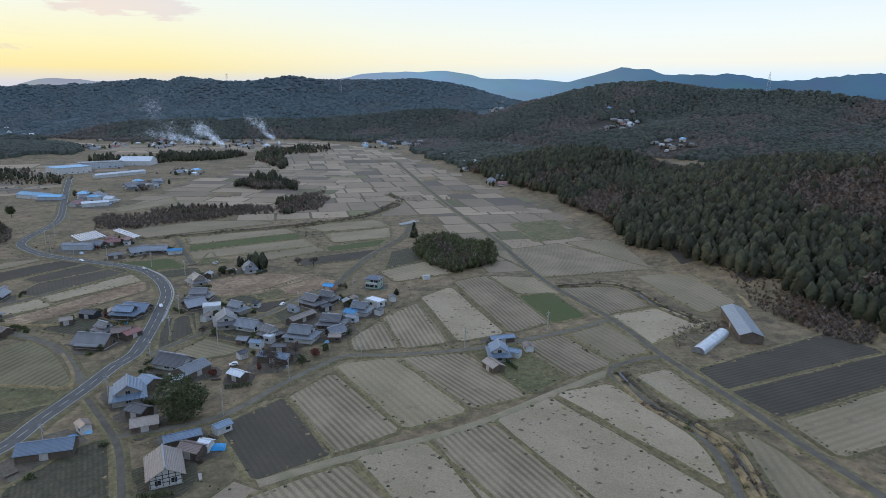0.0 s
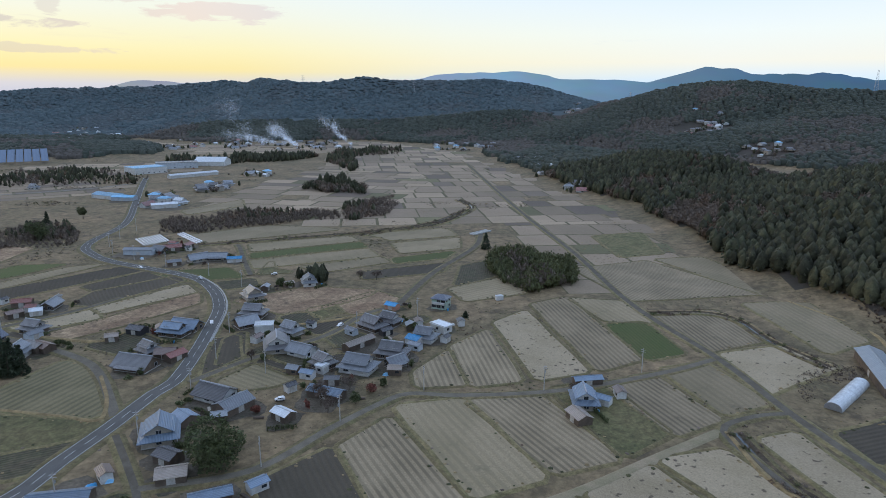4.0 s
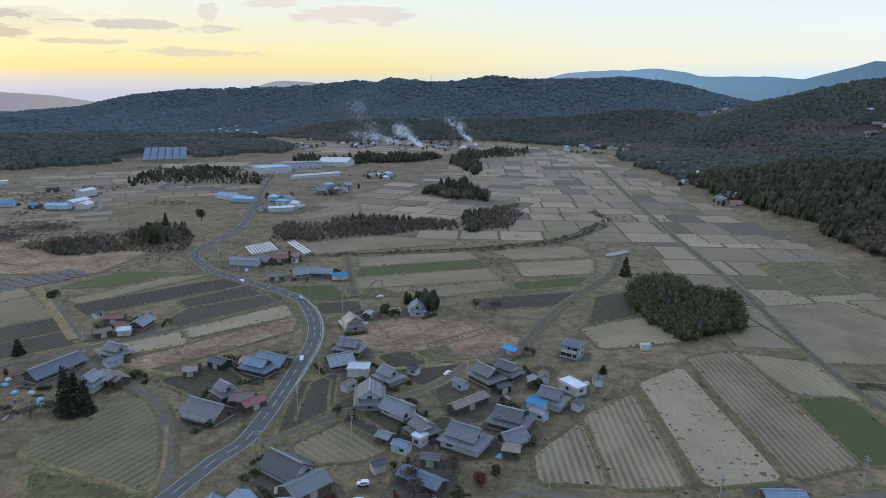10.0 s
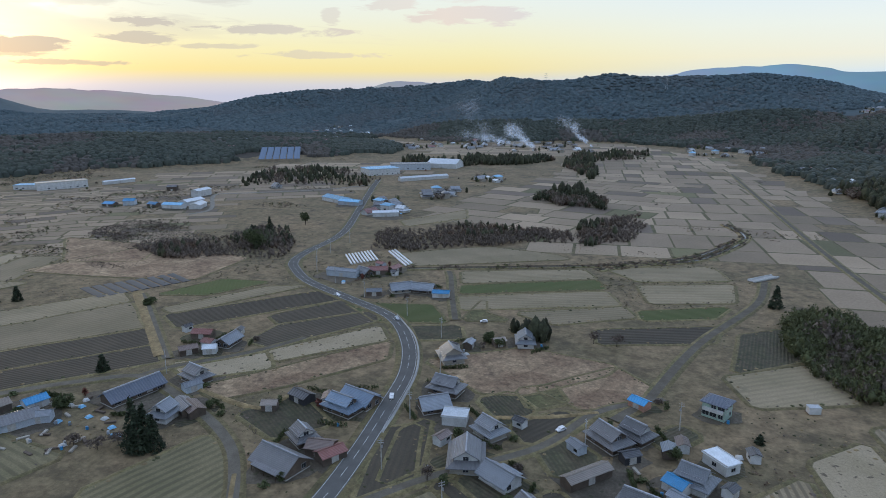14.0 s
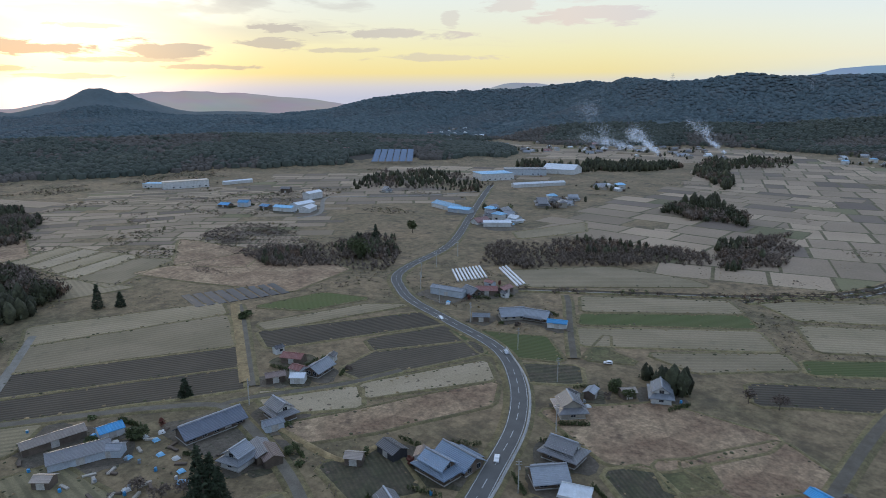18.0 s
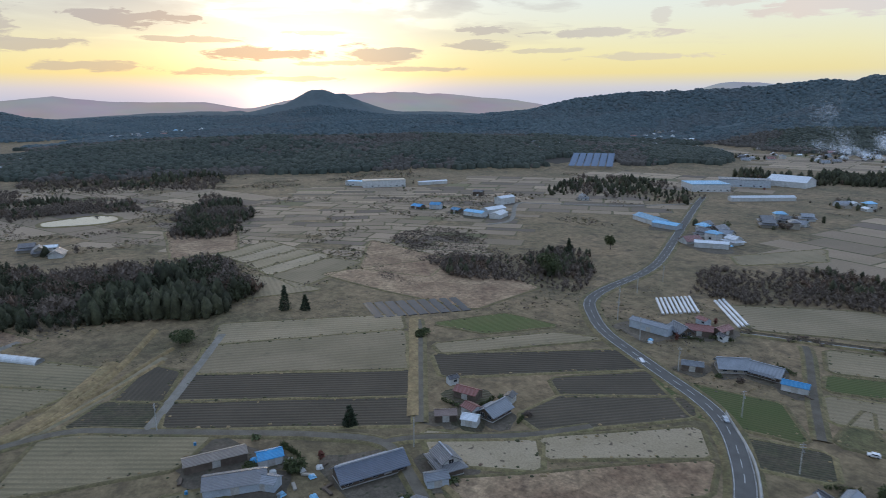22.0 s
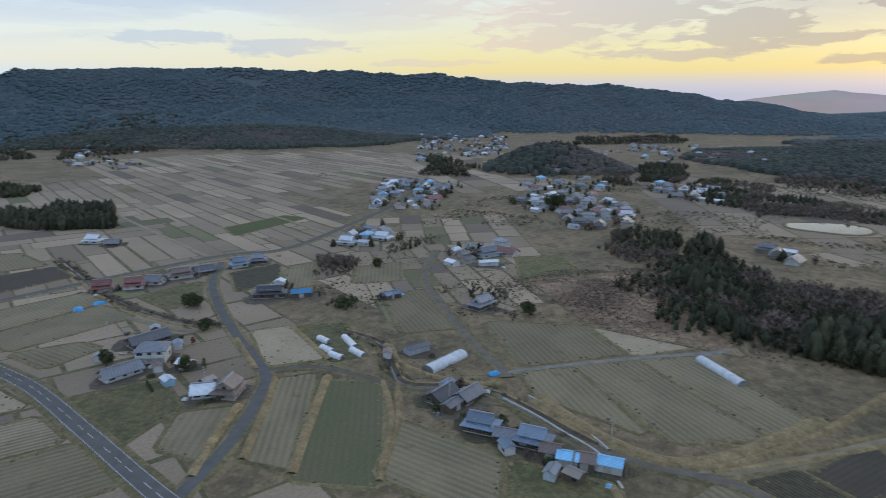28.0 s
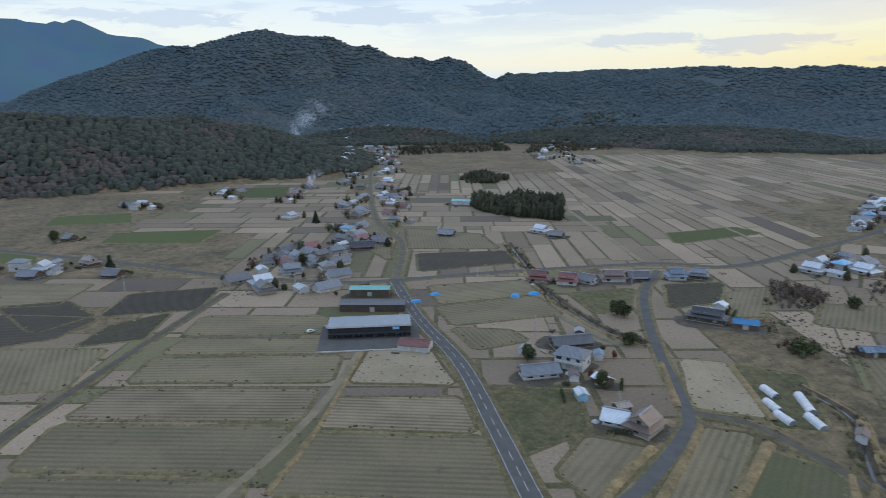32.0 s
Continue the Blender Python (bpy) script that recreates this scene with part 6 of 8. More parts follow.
SCRUB_MATS = [material("olive_scrub", (0.070, 0.068, 0.030), second=(0.050, 0.052, 0.024), scale=0.05, detail_scale=1.0, island=0.35),
              BARE, material("dry_pampas", (0.24, 0.175, 0.09), second=(0.18, 0.14, 0.075), scale=0.05, detail_scale=1.0, island=0.3), RUSSET]


def scrub():
    """Bushes and tall weeds on the waste ground between the plots."""
    rng = np.random.default_rng(5)
    x0, y0, cell, taken = occupied()
    for name, step, tall, lo, label in (("waste_ground_scrub", 4.5, 1.7, 0.44, "scattered bare and olive bushes on waste ground"), ("weed_tussocks", 3.2, 0.7, 0.05, "low tussocks of dry weeds between the fields")):
        x, y = np.meshgrid(np.arange(-1100, 220, step), np.arange(-900, 1200, step))
        x, y = (x + rng.uniform(-0.5, 0.5, x.shape) * step).ravel(), (y + rng.uniform(-0.5, 0.5, y.shape) * step).ravel()
        far = np.hypot(x + 90, y - 180)
        mask = value_noise(x, y, 70, 41) * 0.6 + value_noise(x, y, 22, 42) * 0.5
        west = (x < -420) & (y > -60) & (y < 760)
        keep = (mask > lo + 0.3 * ((far > 420) & ~west) - 0.20 * west) & (far < (1100 if tall > 1 else 480))
        x, y = x[keep], y[keep]
        keep = land(x, y) < 3
        x, y = x[keep], y[keep]
        i, j = ((x - x0) / cell).astype(int), ((y - y0) / cell).astype(int)
        free = ~taken[np.clip(j, 0, taken.shape[0] - 1), np.clip(i, 0, taken.shape[1] - 1)]
        x, y = x[free], y[free]
        n_ = len(x)
        slot = rng.choice(4, n_, p=(0.36, 0.38, 0.16, 0.10) if tall > 1 else (0.34, 0.16, 0.46, 0.04))
        kind = np.full(n_, 3 if tall > 1 else 2)
        h = tall * rng.uniform(0.4, 1.3, n_) * (1 + 0.5 * ((x < -420) & (y > -60)))
        ob = part(name, wood_mesh(name, x, y, h, kind, slot, rng.uniform(0.9, 1.8, n_), 6), SCRUB_MATS)
        tagged(ob, label, "scrub", kind="stuff")
    # grass tussocks that line the plots
    pts = []
    prng = random.Random(9)
    for poly in PLOTS:
        for a, b in zip(poly, poly[1:] + poly[:1]):
            k = int(math.hypot(b[0] - a[0], b[1] - a[1]) / 2.2)
            for q in range(k):
                t = (q + prng.random()) / max(1, k)
                if prng.random() < 0.75:
                    pts.append((a[0] + (b[0] - a[0]) * t + prng.gauss(0, 0.5), a[1] + (b[1] - a[1]) * t + prng.gauss(0, 0.5)))
    pts = np.array(pts)
    n_ = len(pts)
    ob = part("bund_grass", wood_mesh("bund_grass", pts[:, 0], pts[:, 1], 0.9 * rng.uniform(0.6, 1.3, n_), np.full(n_, 2), rng.choice(4, n_, p=(0.42, 0.06, 0.50, 0.02)), rng.uniform(1.0, 2.2, n_), 7), SCRUB_MATS)
    tagged(ob, "uneven dry and olive grass along the field bunds", "grass", kind="stuff")


HEDGE_STOCK = []


def hedges(count):
    rng = random.Random(31)
    made = 0
    for hx, hy, r in HOUSE_PLACES[:142] * 2:
        if made >= count or r > 24 or rng.random() < 0.45:
            continue
        a = rng.choice((0, 90, 180, 270)) + rng.uniform(-6, 6) + hx
        d = r * 0.62 + 3.2
        x, y = hx + math.cos(radians(a)) * d, hy + math.sin(radians(a)) * d
        if any((x - p) ** 2 + (y - q) ** 2 < (s * 0.6 + 1.5) ** 2 for p, q, s in HOUSE_PLACES[:142]):
            continue
        if any((x - p) ** 2 + (y - q) ** 2 < (w / 2 + 4.5) ** 2 for p, q, w in ROAD_POINTS[::2]):
            continue
        made += 1
        m = Matrix.Translation((x, y, 0)) @ Matrix.Rotation(radians(a + 90), 4, "Z")
        if len(HEDGE_STOCK) < 4:
            v, t = tufts(150, rng, 1, 1, 0, 1, 0.45, hollow=0.2)
            L = rng.uniform(5, 11)
            v = np.stack([np.array([rng.uniform(-L / 2, L / 2) for _ in range(len(v) // 9)]).repeat(9)[:len(v)] + v[:, 0] * 0.5, v[:, 1] * 0.7, v[:, 2] * 1.7 + 0.05], -1)
            ob = part("garden_hedge", sheet_mesh("garden_hedge", v, t), LEAF["round"])
            ob.matrix_world = m
            tagged(ob, "dark evergreen hedge beside a farmhouse", "hedge", "garden hedges")
            HEDGE_STOCK.append(ob)
        else:
            copy_thing(rng.choice(HEDGE_STOCK), m)


def village_trees():
    """Trees in the gardens of the far villages."""
    rng = np.random.default_rng(15)
    homes = np.array([(a, b) for a, b, _ in HOUSE_PLACES[142:]])
    pick = homes[rng.integers(0, len(homes), int(len(homes) * 2.2))]
    ang, d = rng.uniform(0, 6.28, len(pick)), rng.uniform(8, 15, len(pick))
    x, y = pick[:, 0] + np.cos(ang) * d, pick[:, 1] + np.sin(ang) * d
    free = np.ones(len(x), bool)
    for a, b, r in HOUSE_PLACES:
        free &= (x - a) ** 2 + (y - b) ** 2 > (r * 0.5 + 1.5) ** 2
    for a, b, w in ROAD_POINTS[::2]:
        free &= (x - a) ** 2 + (y - b) ** 2 > (w / 2 + 2.5) ** 2
    x, y = x[free], y[free]
    slot = rng.choice(4, len(x), p=(0.5, 0.3, 0.05, 0.15))
    ob = part("village_trees", wood_mesh("village_trees", x, y, rng.uniform(3.5, 9, len(x)), np.where(slot == 0, 0, 1), slot, rng.uniform(0.9, 1.3, len(x)), 8), WOOD_MATS)
    tagged(ob, "dark garden trees between far village houses", "trees", kind="stuff")


CLUTTER_STOCK = []


def clutter(count):
    """Boards, covered heaps and drums lying about the farmyards."""
    rng = random.Random(63)
    made = 0
    while made < count:
        hx, hy, r = rng.choice(HOUSE_PLACES[:142])
        if r > 26:
            continue
        a, d = rng.uniform(0, 6.28), r * 0.6 + rng.uniform(1, 5)
        x, y = hx + math.cos(a) * d, hy + math.sin(a) * d
        if any((x - p) ** 2 + (y - q) ** 2 < (s * 0.58 + 0.6) ** 2 for p, q, s in HOUSE_PLACES[:142]) or any((x - p) ** 2 + (y - q) ** 2 < (w / 2 + 1.5) ** 2 for p, q, w in ROAD_POINTS[::2]):
            continue
        made += 1
        m = Matrix.Translation((x, y, 0.1)) @ Matrix.Rotation(rng.uniform(0, 6.28), 4, "Z")
        n_ = len(CLUTTER_STOCK)
        if n_ < 6:
            if n_ in (0, 3):
                root = tagged(new("board_stack"), "stack of weathered boards lying in the yard", "boards", "yard clutter")
                for k in range(5):
                    part("board", box(bmesh.new(), -1.8 + rng.uniform(-0.2, 0.2), 1.8, -0.5 + 0.02 * k, 0.5, k * 0.12, k * 0.12 + 0.1), WALL["brown"] if n_ else WALL["cream"], root)
            elif n_ in (1, 4):
                bm = bmesh.new()
                bmesh.ops.create_grid(bm, x_segments=6, y_segments=6, size=1.1)
                for v in bm.verts:
                    e = max(abs(v.co.x), abs(v.co.y)) / 1.1
                    v.co.z = (1 - e ** 3) * 0.9 + rng.uniform(0, 0.12)
                root = part("tarp_mound", bm, WALL["white"] if n_ == 1 else ROOF["skyblue"])
                tagged(root, "mound under a white plastic sheet" if n_ == 1 else "mound under a light blue plastic sheet", "mound", "yard clutter")
            else:
                bm = bmesh.new()
                limb(bm, (0, 0, 0), (0, 0, 1.1), 0.5, 0.45, 10)
                bmesh.ops.contextual_create(bm, geom=[e for e in bm.edges if e.is_boundary and e.verts[0].co.z > 1 and e.verts[1].co.z > 1])
                root = part("water_drum", bm, ROOF["blue"] if n_ == 2 else ROOF["steel"])
                tagged(root, "upright plastic water drum in the yard", "drum", "yard clutter")
            root.matrix_world = m
            CLUTTER_STOCK.append(root)
        else:
            copy_thing(rng.choice(CLUTTER_STOCK), m)


def scrap_yard(count, *poly):
    """Stacks, drums and covered heaps crowded over a farm's yard."""
    rng = random.Random(17)
    xs, ys = [q[0] for q in poly], [q[1] for q in poly]
    made = 0
    for _ in range(count * 12):
        x, y = rng.uniform(min(xs), max(xs)), rng.uniform(min(ys), max(ys))
        if made >= count or not inside(np.array([x]), np.array([y]), list(poly))[0] or any((x - a) ** 2 + (y - b) ** 2 < (r * 0.52 + 0.8) ** 2 for a, b, r in HOUSE_PLACES):
            continue
        made += 1
        copy_thing(CLUTTER_STOCK[rng.choice((0, 0, 1, 2, 3, 3, 4, 5))], Matrix.Translation((x, y, 0.15)) @ Matrix.Rotation(rng.uniform(0, 6.28), 4, "Z"))


def outbuildings(count):
    """Small huts and lean-tos tucked in between the farmhouses."""
    rng = random.Random(90)
    homes = [h for h in HOUSE_PLACES[:142] if h[0] < 40 and h[2] > 6 and math.hypot(h[0] + 120, h[1] - 180) < 330]
    stock, made = [], 0
    for _ in range(3000):
        if made >= count:
            break
        hx, hy, r = rng.choice(homes)
        a, d = rng.uniform(0, 6.28), r * 0.5 + rng.uniform(4.5, 9)
        x, y = hx + math.cos(a) * d, hy + math.sin(a) * d
        if any((x - p) ** 2 + (y - q) ** 2 < (s * 0.5 + 3.0) ** 2 for p, q, s in HOUSE_PLACES) or any((x - p) ** 2 + (y - q) ** 2 < (w / 2 + 4.5) ** 2 for p, q, w in ROAD_POINTS[::2]):
            continue
        made += 1
        turn = hx * 7 % 180 + rng.choice((0, 90))
        if len(stock) < 7:
            plain_village[0] = True
            stock.append(house("shed", x, y, turn, rng.uniform(4, 6.5), rng.uniform(3, 4.2), 1, ("bluegrey", "brown", "steel", "dark", "tan", "redbrown", "blueroof")[len(stock)], rng.choice(("brown", "steel", "white")), "garden_hut", rng))
            plain_village[0] = False
            stock[-1]["group"] = "garden huts"
        else:
            copy_thing(rng.choice(stock), Matrix.Translation((x, y, -0.05)) @ Matrix.Rotation(radians(turn), 4, "Z"))
            HOUSE_PLACES.append((x, y, 5))

# farms, hamlets and works
house("jp", -105, 296, 113, 16, 11, 2, "grey", "cream")
house("box", -119, 317, 16, 9, 7, 1, "pale", "white")
house("jp", -105, 314, -26, 10, 8, 2, "bluegrey", "cream")
house("jp", -92, 291, -22, 12, 8, 1, "bluegrey", "white")
house("jp", -130, 322, 45, 11, 9, 1, "bluegrey", "brown")
house("jp", -132, 336, -1, 13, 9, 2, "grey", "brown")
house("jp", -144, 364, 132, 12, 10, 2, "grey", "cream")
house("shed", -143, 380, 95, 6, 4, 1, "bluegrey", "brown")
house("jp", -122, 394, 113, 12, 8, 2, "bluegrey", "white")
house("jp", -158, 306, -8, 14, 8, 2, "blueroof", "brown")
house("jp", -156, 314, 170, 15, 9, 1, "blueroof", "brown")
house("shed", -176, 306, -12, 9, 6, 1, "dark", "dark")
house("jp", -154, 269, -8, 17, 11, 1, "grey", "brown")
house("jp", -157, 283, -27, 9, 7, 2, "grey", "brown")
house("shed", -148, 281, 15, 9, 7, 1, "brown", "brown")
house("shed", -143, 279, 66, 9, 6, 1, "redbrown", "brown")
house("jp", -110, 247, -19, 15, 10, 1, "dark", "white")
house("shed", -100, 240, 63, 13, 9, 1, "bluegrey", "brown")
house("jp", -115, 218, 116, 15, 12, 2, "blueroof", "cream")
house("shed", -112, 228, -33, 8, 7, 1, "blueroof", "brown")
house("shed", -105, 205, -20, 8, 6, 1, "dark", "brown")
house("jp", -64, 278, -14, 15, 11, 2, "bluegrey", "white")
house("shed", -71, 264, 5, 6, 3.5, 1, "grey", "brown")
house("shed", -70, 253, -17, 15, 6, 1, "blueroof", "brown")
house("box", -78, 274, 67, 4, 4, 1, "pale", "white")
house("jp", -69, 326, 146, 14, 9, 2, "grey", "brown")
house("jp", -62, 333, -26, 11, 8, 2, "grey", "brown")
house("shed", -65, 356, -25, 7, 5, 1, "blue", "terracotta")
house("hip", -40, 362, -17, 9, 8, 2, "navy", "mint")
house("jp", -42, 314, -16, 11, 9, 2, "bluegrey", "white")
house("box", -36, 328, -40, 10, 6, 1, "pale", "white")
house("shed", -46, 310, -27, 7, 6, 1, "blue", "white")
house("shed", -70, 303, 57, 17, 5, 1, "tan", "brown")
house("jp", -53, 294, -11, 14, 10, 2, "grey", "brown")
house("jp", -50, 284, 47, 9, 6, 1, "bluegrey", "brown")
house("shed", -61, 319, 45, 6, 4, 1, "dark", "dark")
house("jp", 24, 259, -87, 13, 9, 2, "blueroof", "cream")
house("shed", 27, 276, 16, 12, 4, 1, "blueroof", "brown")
house("shed", 21, 246, -63, 9, 6, 1, "tan", "brown")
house("shed", 31, 260, -29, 6, 4, 1, "blueroof", "white")
house("shed", -122, 180, 17, 17, 9, 1, "blueroof", "brown")
house("timber", -81, 169, 116, 15, 10, 1, "tan", "white")
house("shed", -83, 187, 30, 12, 5, 1, "blueroof", "brown")
house("shed", -77, 180, -17, 8, 6, 1, "brown", "brown")
house("shed", -74, 183, -15, 4, 4, 1, "pale", "white")
house("shed", -99, 196, 23, 9, 7, 1, "tan", "brown")
house("shed", 145, 297, -102, 42, 10, 1, "steel", "brown")
house("jp", -79, 279, -34, 9, 8, 2, "grey", "brown")
house("shed", -80, 235, -30, 8, 5, 1, "pale", "brown")
house("jp", -235, 281, 83, 24, 9, 1, "navy", "brown")
house("jp", -224, 301, -10, 12, 8, 2, "grey", "brown")
house("shed", -252, 246, 70, 19, 9, 1, "grey", "steel")
house("shed", -268, 245, 81, 20, 6, 1, "tan", "brown")
house("shed", -259, 259, 80, 8, 6, 1, "blue", "white")
house("jp", -210, 274, 101, 9, 8, 2, "bluegrey", "white")
house("shed", -208, 281, -22, 11, 6, 1, "grey", "brown")
house("shed", -204, 281, -22, 10, 6, 1, "brown", "brown")
house("shed", -219, 294, 70, 7, 5, 1, "bluegrey", "steel")
house("shed", -247, 253, 40, 9, 5, 1, "bluegrey", "steel")
house("jp", -241, 335, 101, 12, 7, 1, "bluegrey", "brown")
house("shed", -258, 336, 22, 10, 6, 1, "redbrown", "brown")
house("shed", -247, 329, 6, 6, 5, 1, "redbrown", "white")
house("shed", -241, 324, 34, 6, 5, 1, "pale", "white")
house("shed", -249, 319, 59, 8, 5, 1, "brown", "brown")
house("jp", -213, 439, 46, 14, 9, 1, "bluegrey", "cream")
house("jp", -202, 444, 10, 15, 8, 1, "bluegrey", "brown")
house("shed", -188, 440, 19, 10, 5, 1, "blue", "white")
house("shed", -223, 426, 33, 9, 5, 1, "bluegrey", "brown")
house("shed", -262, 451, 7, 22, 6, 1, "bluegrey", "steel")
house("jp", -251, 458, -18, 11, 8, 1, "bluegrey", "brown")
house("shed", -246, 466, 33, 13, 8, 1, "redbrown", "brown")
house("shed", -239, 474, 87, 10, 6, 1, "redbrown", "brown")
house("box", -531, 915, 54, 46, 36, 2, "skyblue", "white")
house("box", -522, 985, 32, 60, 24, 2, "grey", "steel")
house("shed", -487, 1033, 6, 48, 34, 2, "pale", "white")
house("shed", -444, 885, 55, 70, 9, 1, "pale", "white")
house("shed", -435, 684, -20, 44, 13, 1, "skyblue", "white")
house("shed", -413, 674, 3, 26, 10, 1, "skyblue", "steel")
house("shed", -599, 651, 96, 24, 10, 2, "pale", "white")
house("shed", -564, 606, 94, 26, 12, 1, "pale", "white")
house("shed", -560, 580, 14, 24, 10, 1, "skyblue", "white")
house("shed", -540, 592, 118, 22, 12, 1, "pale", "white")
house("shed", -616, 573, 33, 12, 9, 2, "blue", "steel")
house("shed", -629, 560, 10, 14, 9, 1, "blue", "brown")
house("shed", -587, 578, 6, 12, 8, 1, "blue", "brown")
house("box", -798, 619, 68, 54, 14, 2, "cream", "white")
house("box", -830, 599, 32, 30, 14, 1, "skyblue", "white")
house("shed", -779, 682, 79, 40, 5, 1, "pale", "white")
house("jp", -374, 668, 7, 14, 10, 2, "grey", "white")
house("shed", -347, 636, 33, 26, 8, 1, "pale", "white")
house("jp", -363, 683, -1, 12, 9, 1, "bluegrey", "white")
house("jp", -363, 777, -2, 14, 9, 2, "grey", "white")
house("jp", -348, 773, -2, 12, 8, 1, "bluegrey", "white")
house("jp", -565, 736, -17, 12, 9, 2, "bluegrey", "white")
house("shed", -661, 665, 32, 12, 9, 2, "grey", "brown")
house("jp", -332, 106, 168, 13, 8, 1, "dark", "brown")
house("jp", -336, 115, 166, 12, 7, 1, "grey", "brown")
house("shed", -327, 113, 169, 11, 5, 1, "grey", "brown")
house("jp", -317, 128, 92, 12, 8, 2, "blueroof", "brown")
house("shed", -314, 138, 95, 8, 7, 1, "bluegrey", "brown")
house("jp", -315, 147, 90, 12, 8, 2, "blueroof", "brown")
house("shed", -311, 154, 95, 7, 7, 1, "brown", "brown")
house("shed", -309, 160, 95, 7, 6, 1, "skyblue", "white")
house("shed", -310, 165, 97, 7, 7, 1, "brown", "brown")
house("shed", -311, 172, 93, 9, 6, 1, "skyblue", "white")
house("jp", -439, 79, 165, 16, 9, 2, "bluegrey", "brown")
house("shed", -433, 26, 162, 11, 6, 1, "blueroof", "brown")
house("jp", -546, 40, 149, 18, 11, 2, "bluegrey", "white")
house("shed", -523, 50, 124, 14, 5, 1, "pale", "white")
house("shed", -369, 76, 152, 12, 5, 1, "grey", "steel")
house("hip", -314, -24, 123, 14, 12, 2, "bluegrey", "white")
house("jp", -296, -22, 165, 17, 8, 1, "bluegrey", "white")
house("jp", -327, -42, 165, 20, 8, 1, "grey", "brown")
house("shed", -304, -44, -143, 6, 5, 1, "bluegrey", "white")
house("shed", -313, -4, 95, 7, 6, 1, "pale", "brown")
house("shed", -298, 2, 69, 6, 4, 1, "pale", "skywall")
house("jp", -302, 30, -160, 13, 10, 2, "brown", "cream")
house("jp", -297, 22, 128, 9, 8, 1, "pale", "white")
house("shop", -253, -99, 159, 38, 13, 1, "steel", "dark")
house("shed", -267, -132, 152, 34, 9, 1, "grey", "brown")
house("shed", -275, -158, 152, 24, 8, 1, "teal", "brown")
house("shed", -264, -71, 140, 15, 9, 1, "redbrown", "white")
house("jp", -461, -257, 108, 15, 11, 2, "pale", "white")
house("jp", -461, -236, 124, 12, 8, 1, "grey", "brown")
house("jp", -375, -136, 134, 14, 10, 2, "redbrown", "cream")
house("jp", -387, -124, 134, 13, 10, 2, "redbrown", "white")
house("jp", -399, -120, 112, 11, 9, 1, "grey", "white")
house("jp", -415, -116, 152, 16, 9, 2, "brown", "white")
house("jp", -430, -111, 152, 14, 9, 1, "grey", "brown")
house("jp", -451, -101, 152, 12, 9, 2, "blueroof", "white")
house("jp", -464, -96, 132, 12, 8, 2, "bluegrey", "brown")
house("jp", -407, -38, 122, 20, 9, 2, "dark", "brown")
house("shed", -415, -22, 128, 12, 7, 1, "blue", "brown")
house("shed", -422, -43, -159, 6, 6, 2, "pale", "white")
house("shed", -433, 26, 142, 12, 6, 1, "blueroof", "brown")
house("jp", -387, -284, 134, 14, 9, 1, "bluegrey", "brown")
house("shed", -475, -419, 133, 26, 9, 1, "teal", "white")
house("jp", -310, -272, 162, 20, 10, 1, "dark", "brown")
house("jp", -130, -311, 123, 13, 9, 2, "tan", "brown")
house("jp", -97, -293, 140, 15, 9, 1, "bluegrey", "brown")
house("jp", -144, -271, 137, 13, 9, 1, "grey", "brown")
house("jp", -113, -413, 121, 12, 9, 1, "grey", "brown")

village(70, (-288, -259), (-333, -239), (-734, -1235), (-620, -1308))
village(12, (-223, -226), (-271, -191), (-271, -257), (-239, -270))
village(16, (-849, -846), (-814, -610), (-1162, -1048), (-1097, -1188))
village(46, (-680, -138), (-713, -86), (-877, -137), (-879, -235))
village(78, (-1128, -325), (-1320, -215), (-1869, -425), (-1684, -603))
village(34, (-731, -1), (-740, 63), (-972, 40), (-986, -67))
village(12, (-653, 62), (-697, 128), (-767, 105), (-718, 49))
village(24, (-1201, -6), (-1290, 136), (-1702, 90), (-1658, -74))
village(70, (-940, 1236), (-340, 1375), (-458, 1628), (-1106, 1484))
village(14, (-198, 1377), (-31, 1392), (-48, 1563), (-195, 1548))
village(7, (60, 806), (91, 797), (95, 852), (62, 850))
village(7, (-10, 1082), (41, 1049), (41, 1145), (-5, 1163))
village(12, (335, 1459), (411, 1373), (457, 1540), (375, 1608))
village(9, (395, 1195), (465, 1195), (468, 1265), (400, 1262))
village(8, (348, 1425), (430, 1425), (430, 1515), (350, 1515))
village(5, (25, 960), (62, 955), (58, 1010), (22, 1015))
village(7, (116, 1803), (182, 1761), (201, 1980), (135, 1971))
village(26, (-1201, 134), (-1222, 258), (-1693, 274), (-1640, 123))
village(6, (-908, 107), (-874, 140), (-949, 133), (-975, 102))
village(5, (-627, 211), (-609, 236), (-636, 236), (-653, 214))
village(7, (-221, -215), (-267, -191), (-295, -280), (-246, -307))
village(5, (-285, -419), (-312, -404), (-380, -644), (-347, -663))
village(6, (-284, -286), (-325, -264), (-358, -348), (-314, -372))
village(7, (-353, -350), (-379, -336), (-482, -585), (-437, -611))
village(12, (-399, -633), (-492, -648), (-871, -1613), (-744, -1700))
village(6, (-792, -728), (-865, -685), (-1042, -920), (-957, -974))
village(5, (-87, -294), (-115, -283), (-109, -322), (-86, -324))
village(4, (-246, -585), (-277, -567), (-281, -628), (-257, -641))
village(4, (-151, -558), (-188, -538), (-185, -582), (-157, -597))
village(8, (-367, 632), (-323, 628), (-366, 700), (-398, 698))
village(5, (-367, 743), (-336, 764), (-357, 804), (-386, 792))
village(6, (-930, 991), (-864, 1019), (-973, 1128), (-1030, 1103))
village(8, (-1764, 442), (-1736, 573), (-2156, 665), (-2169, 518))
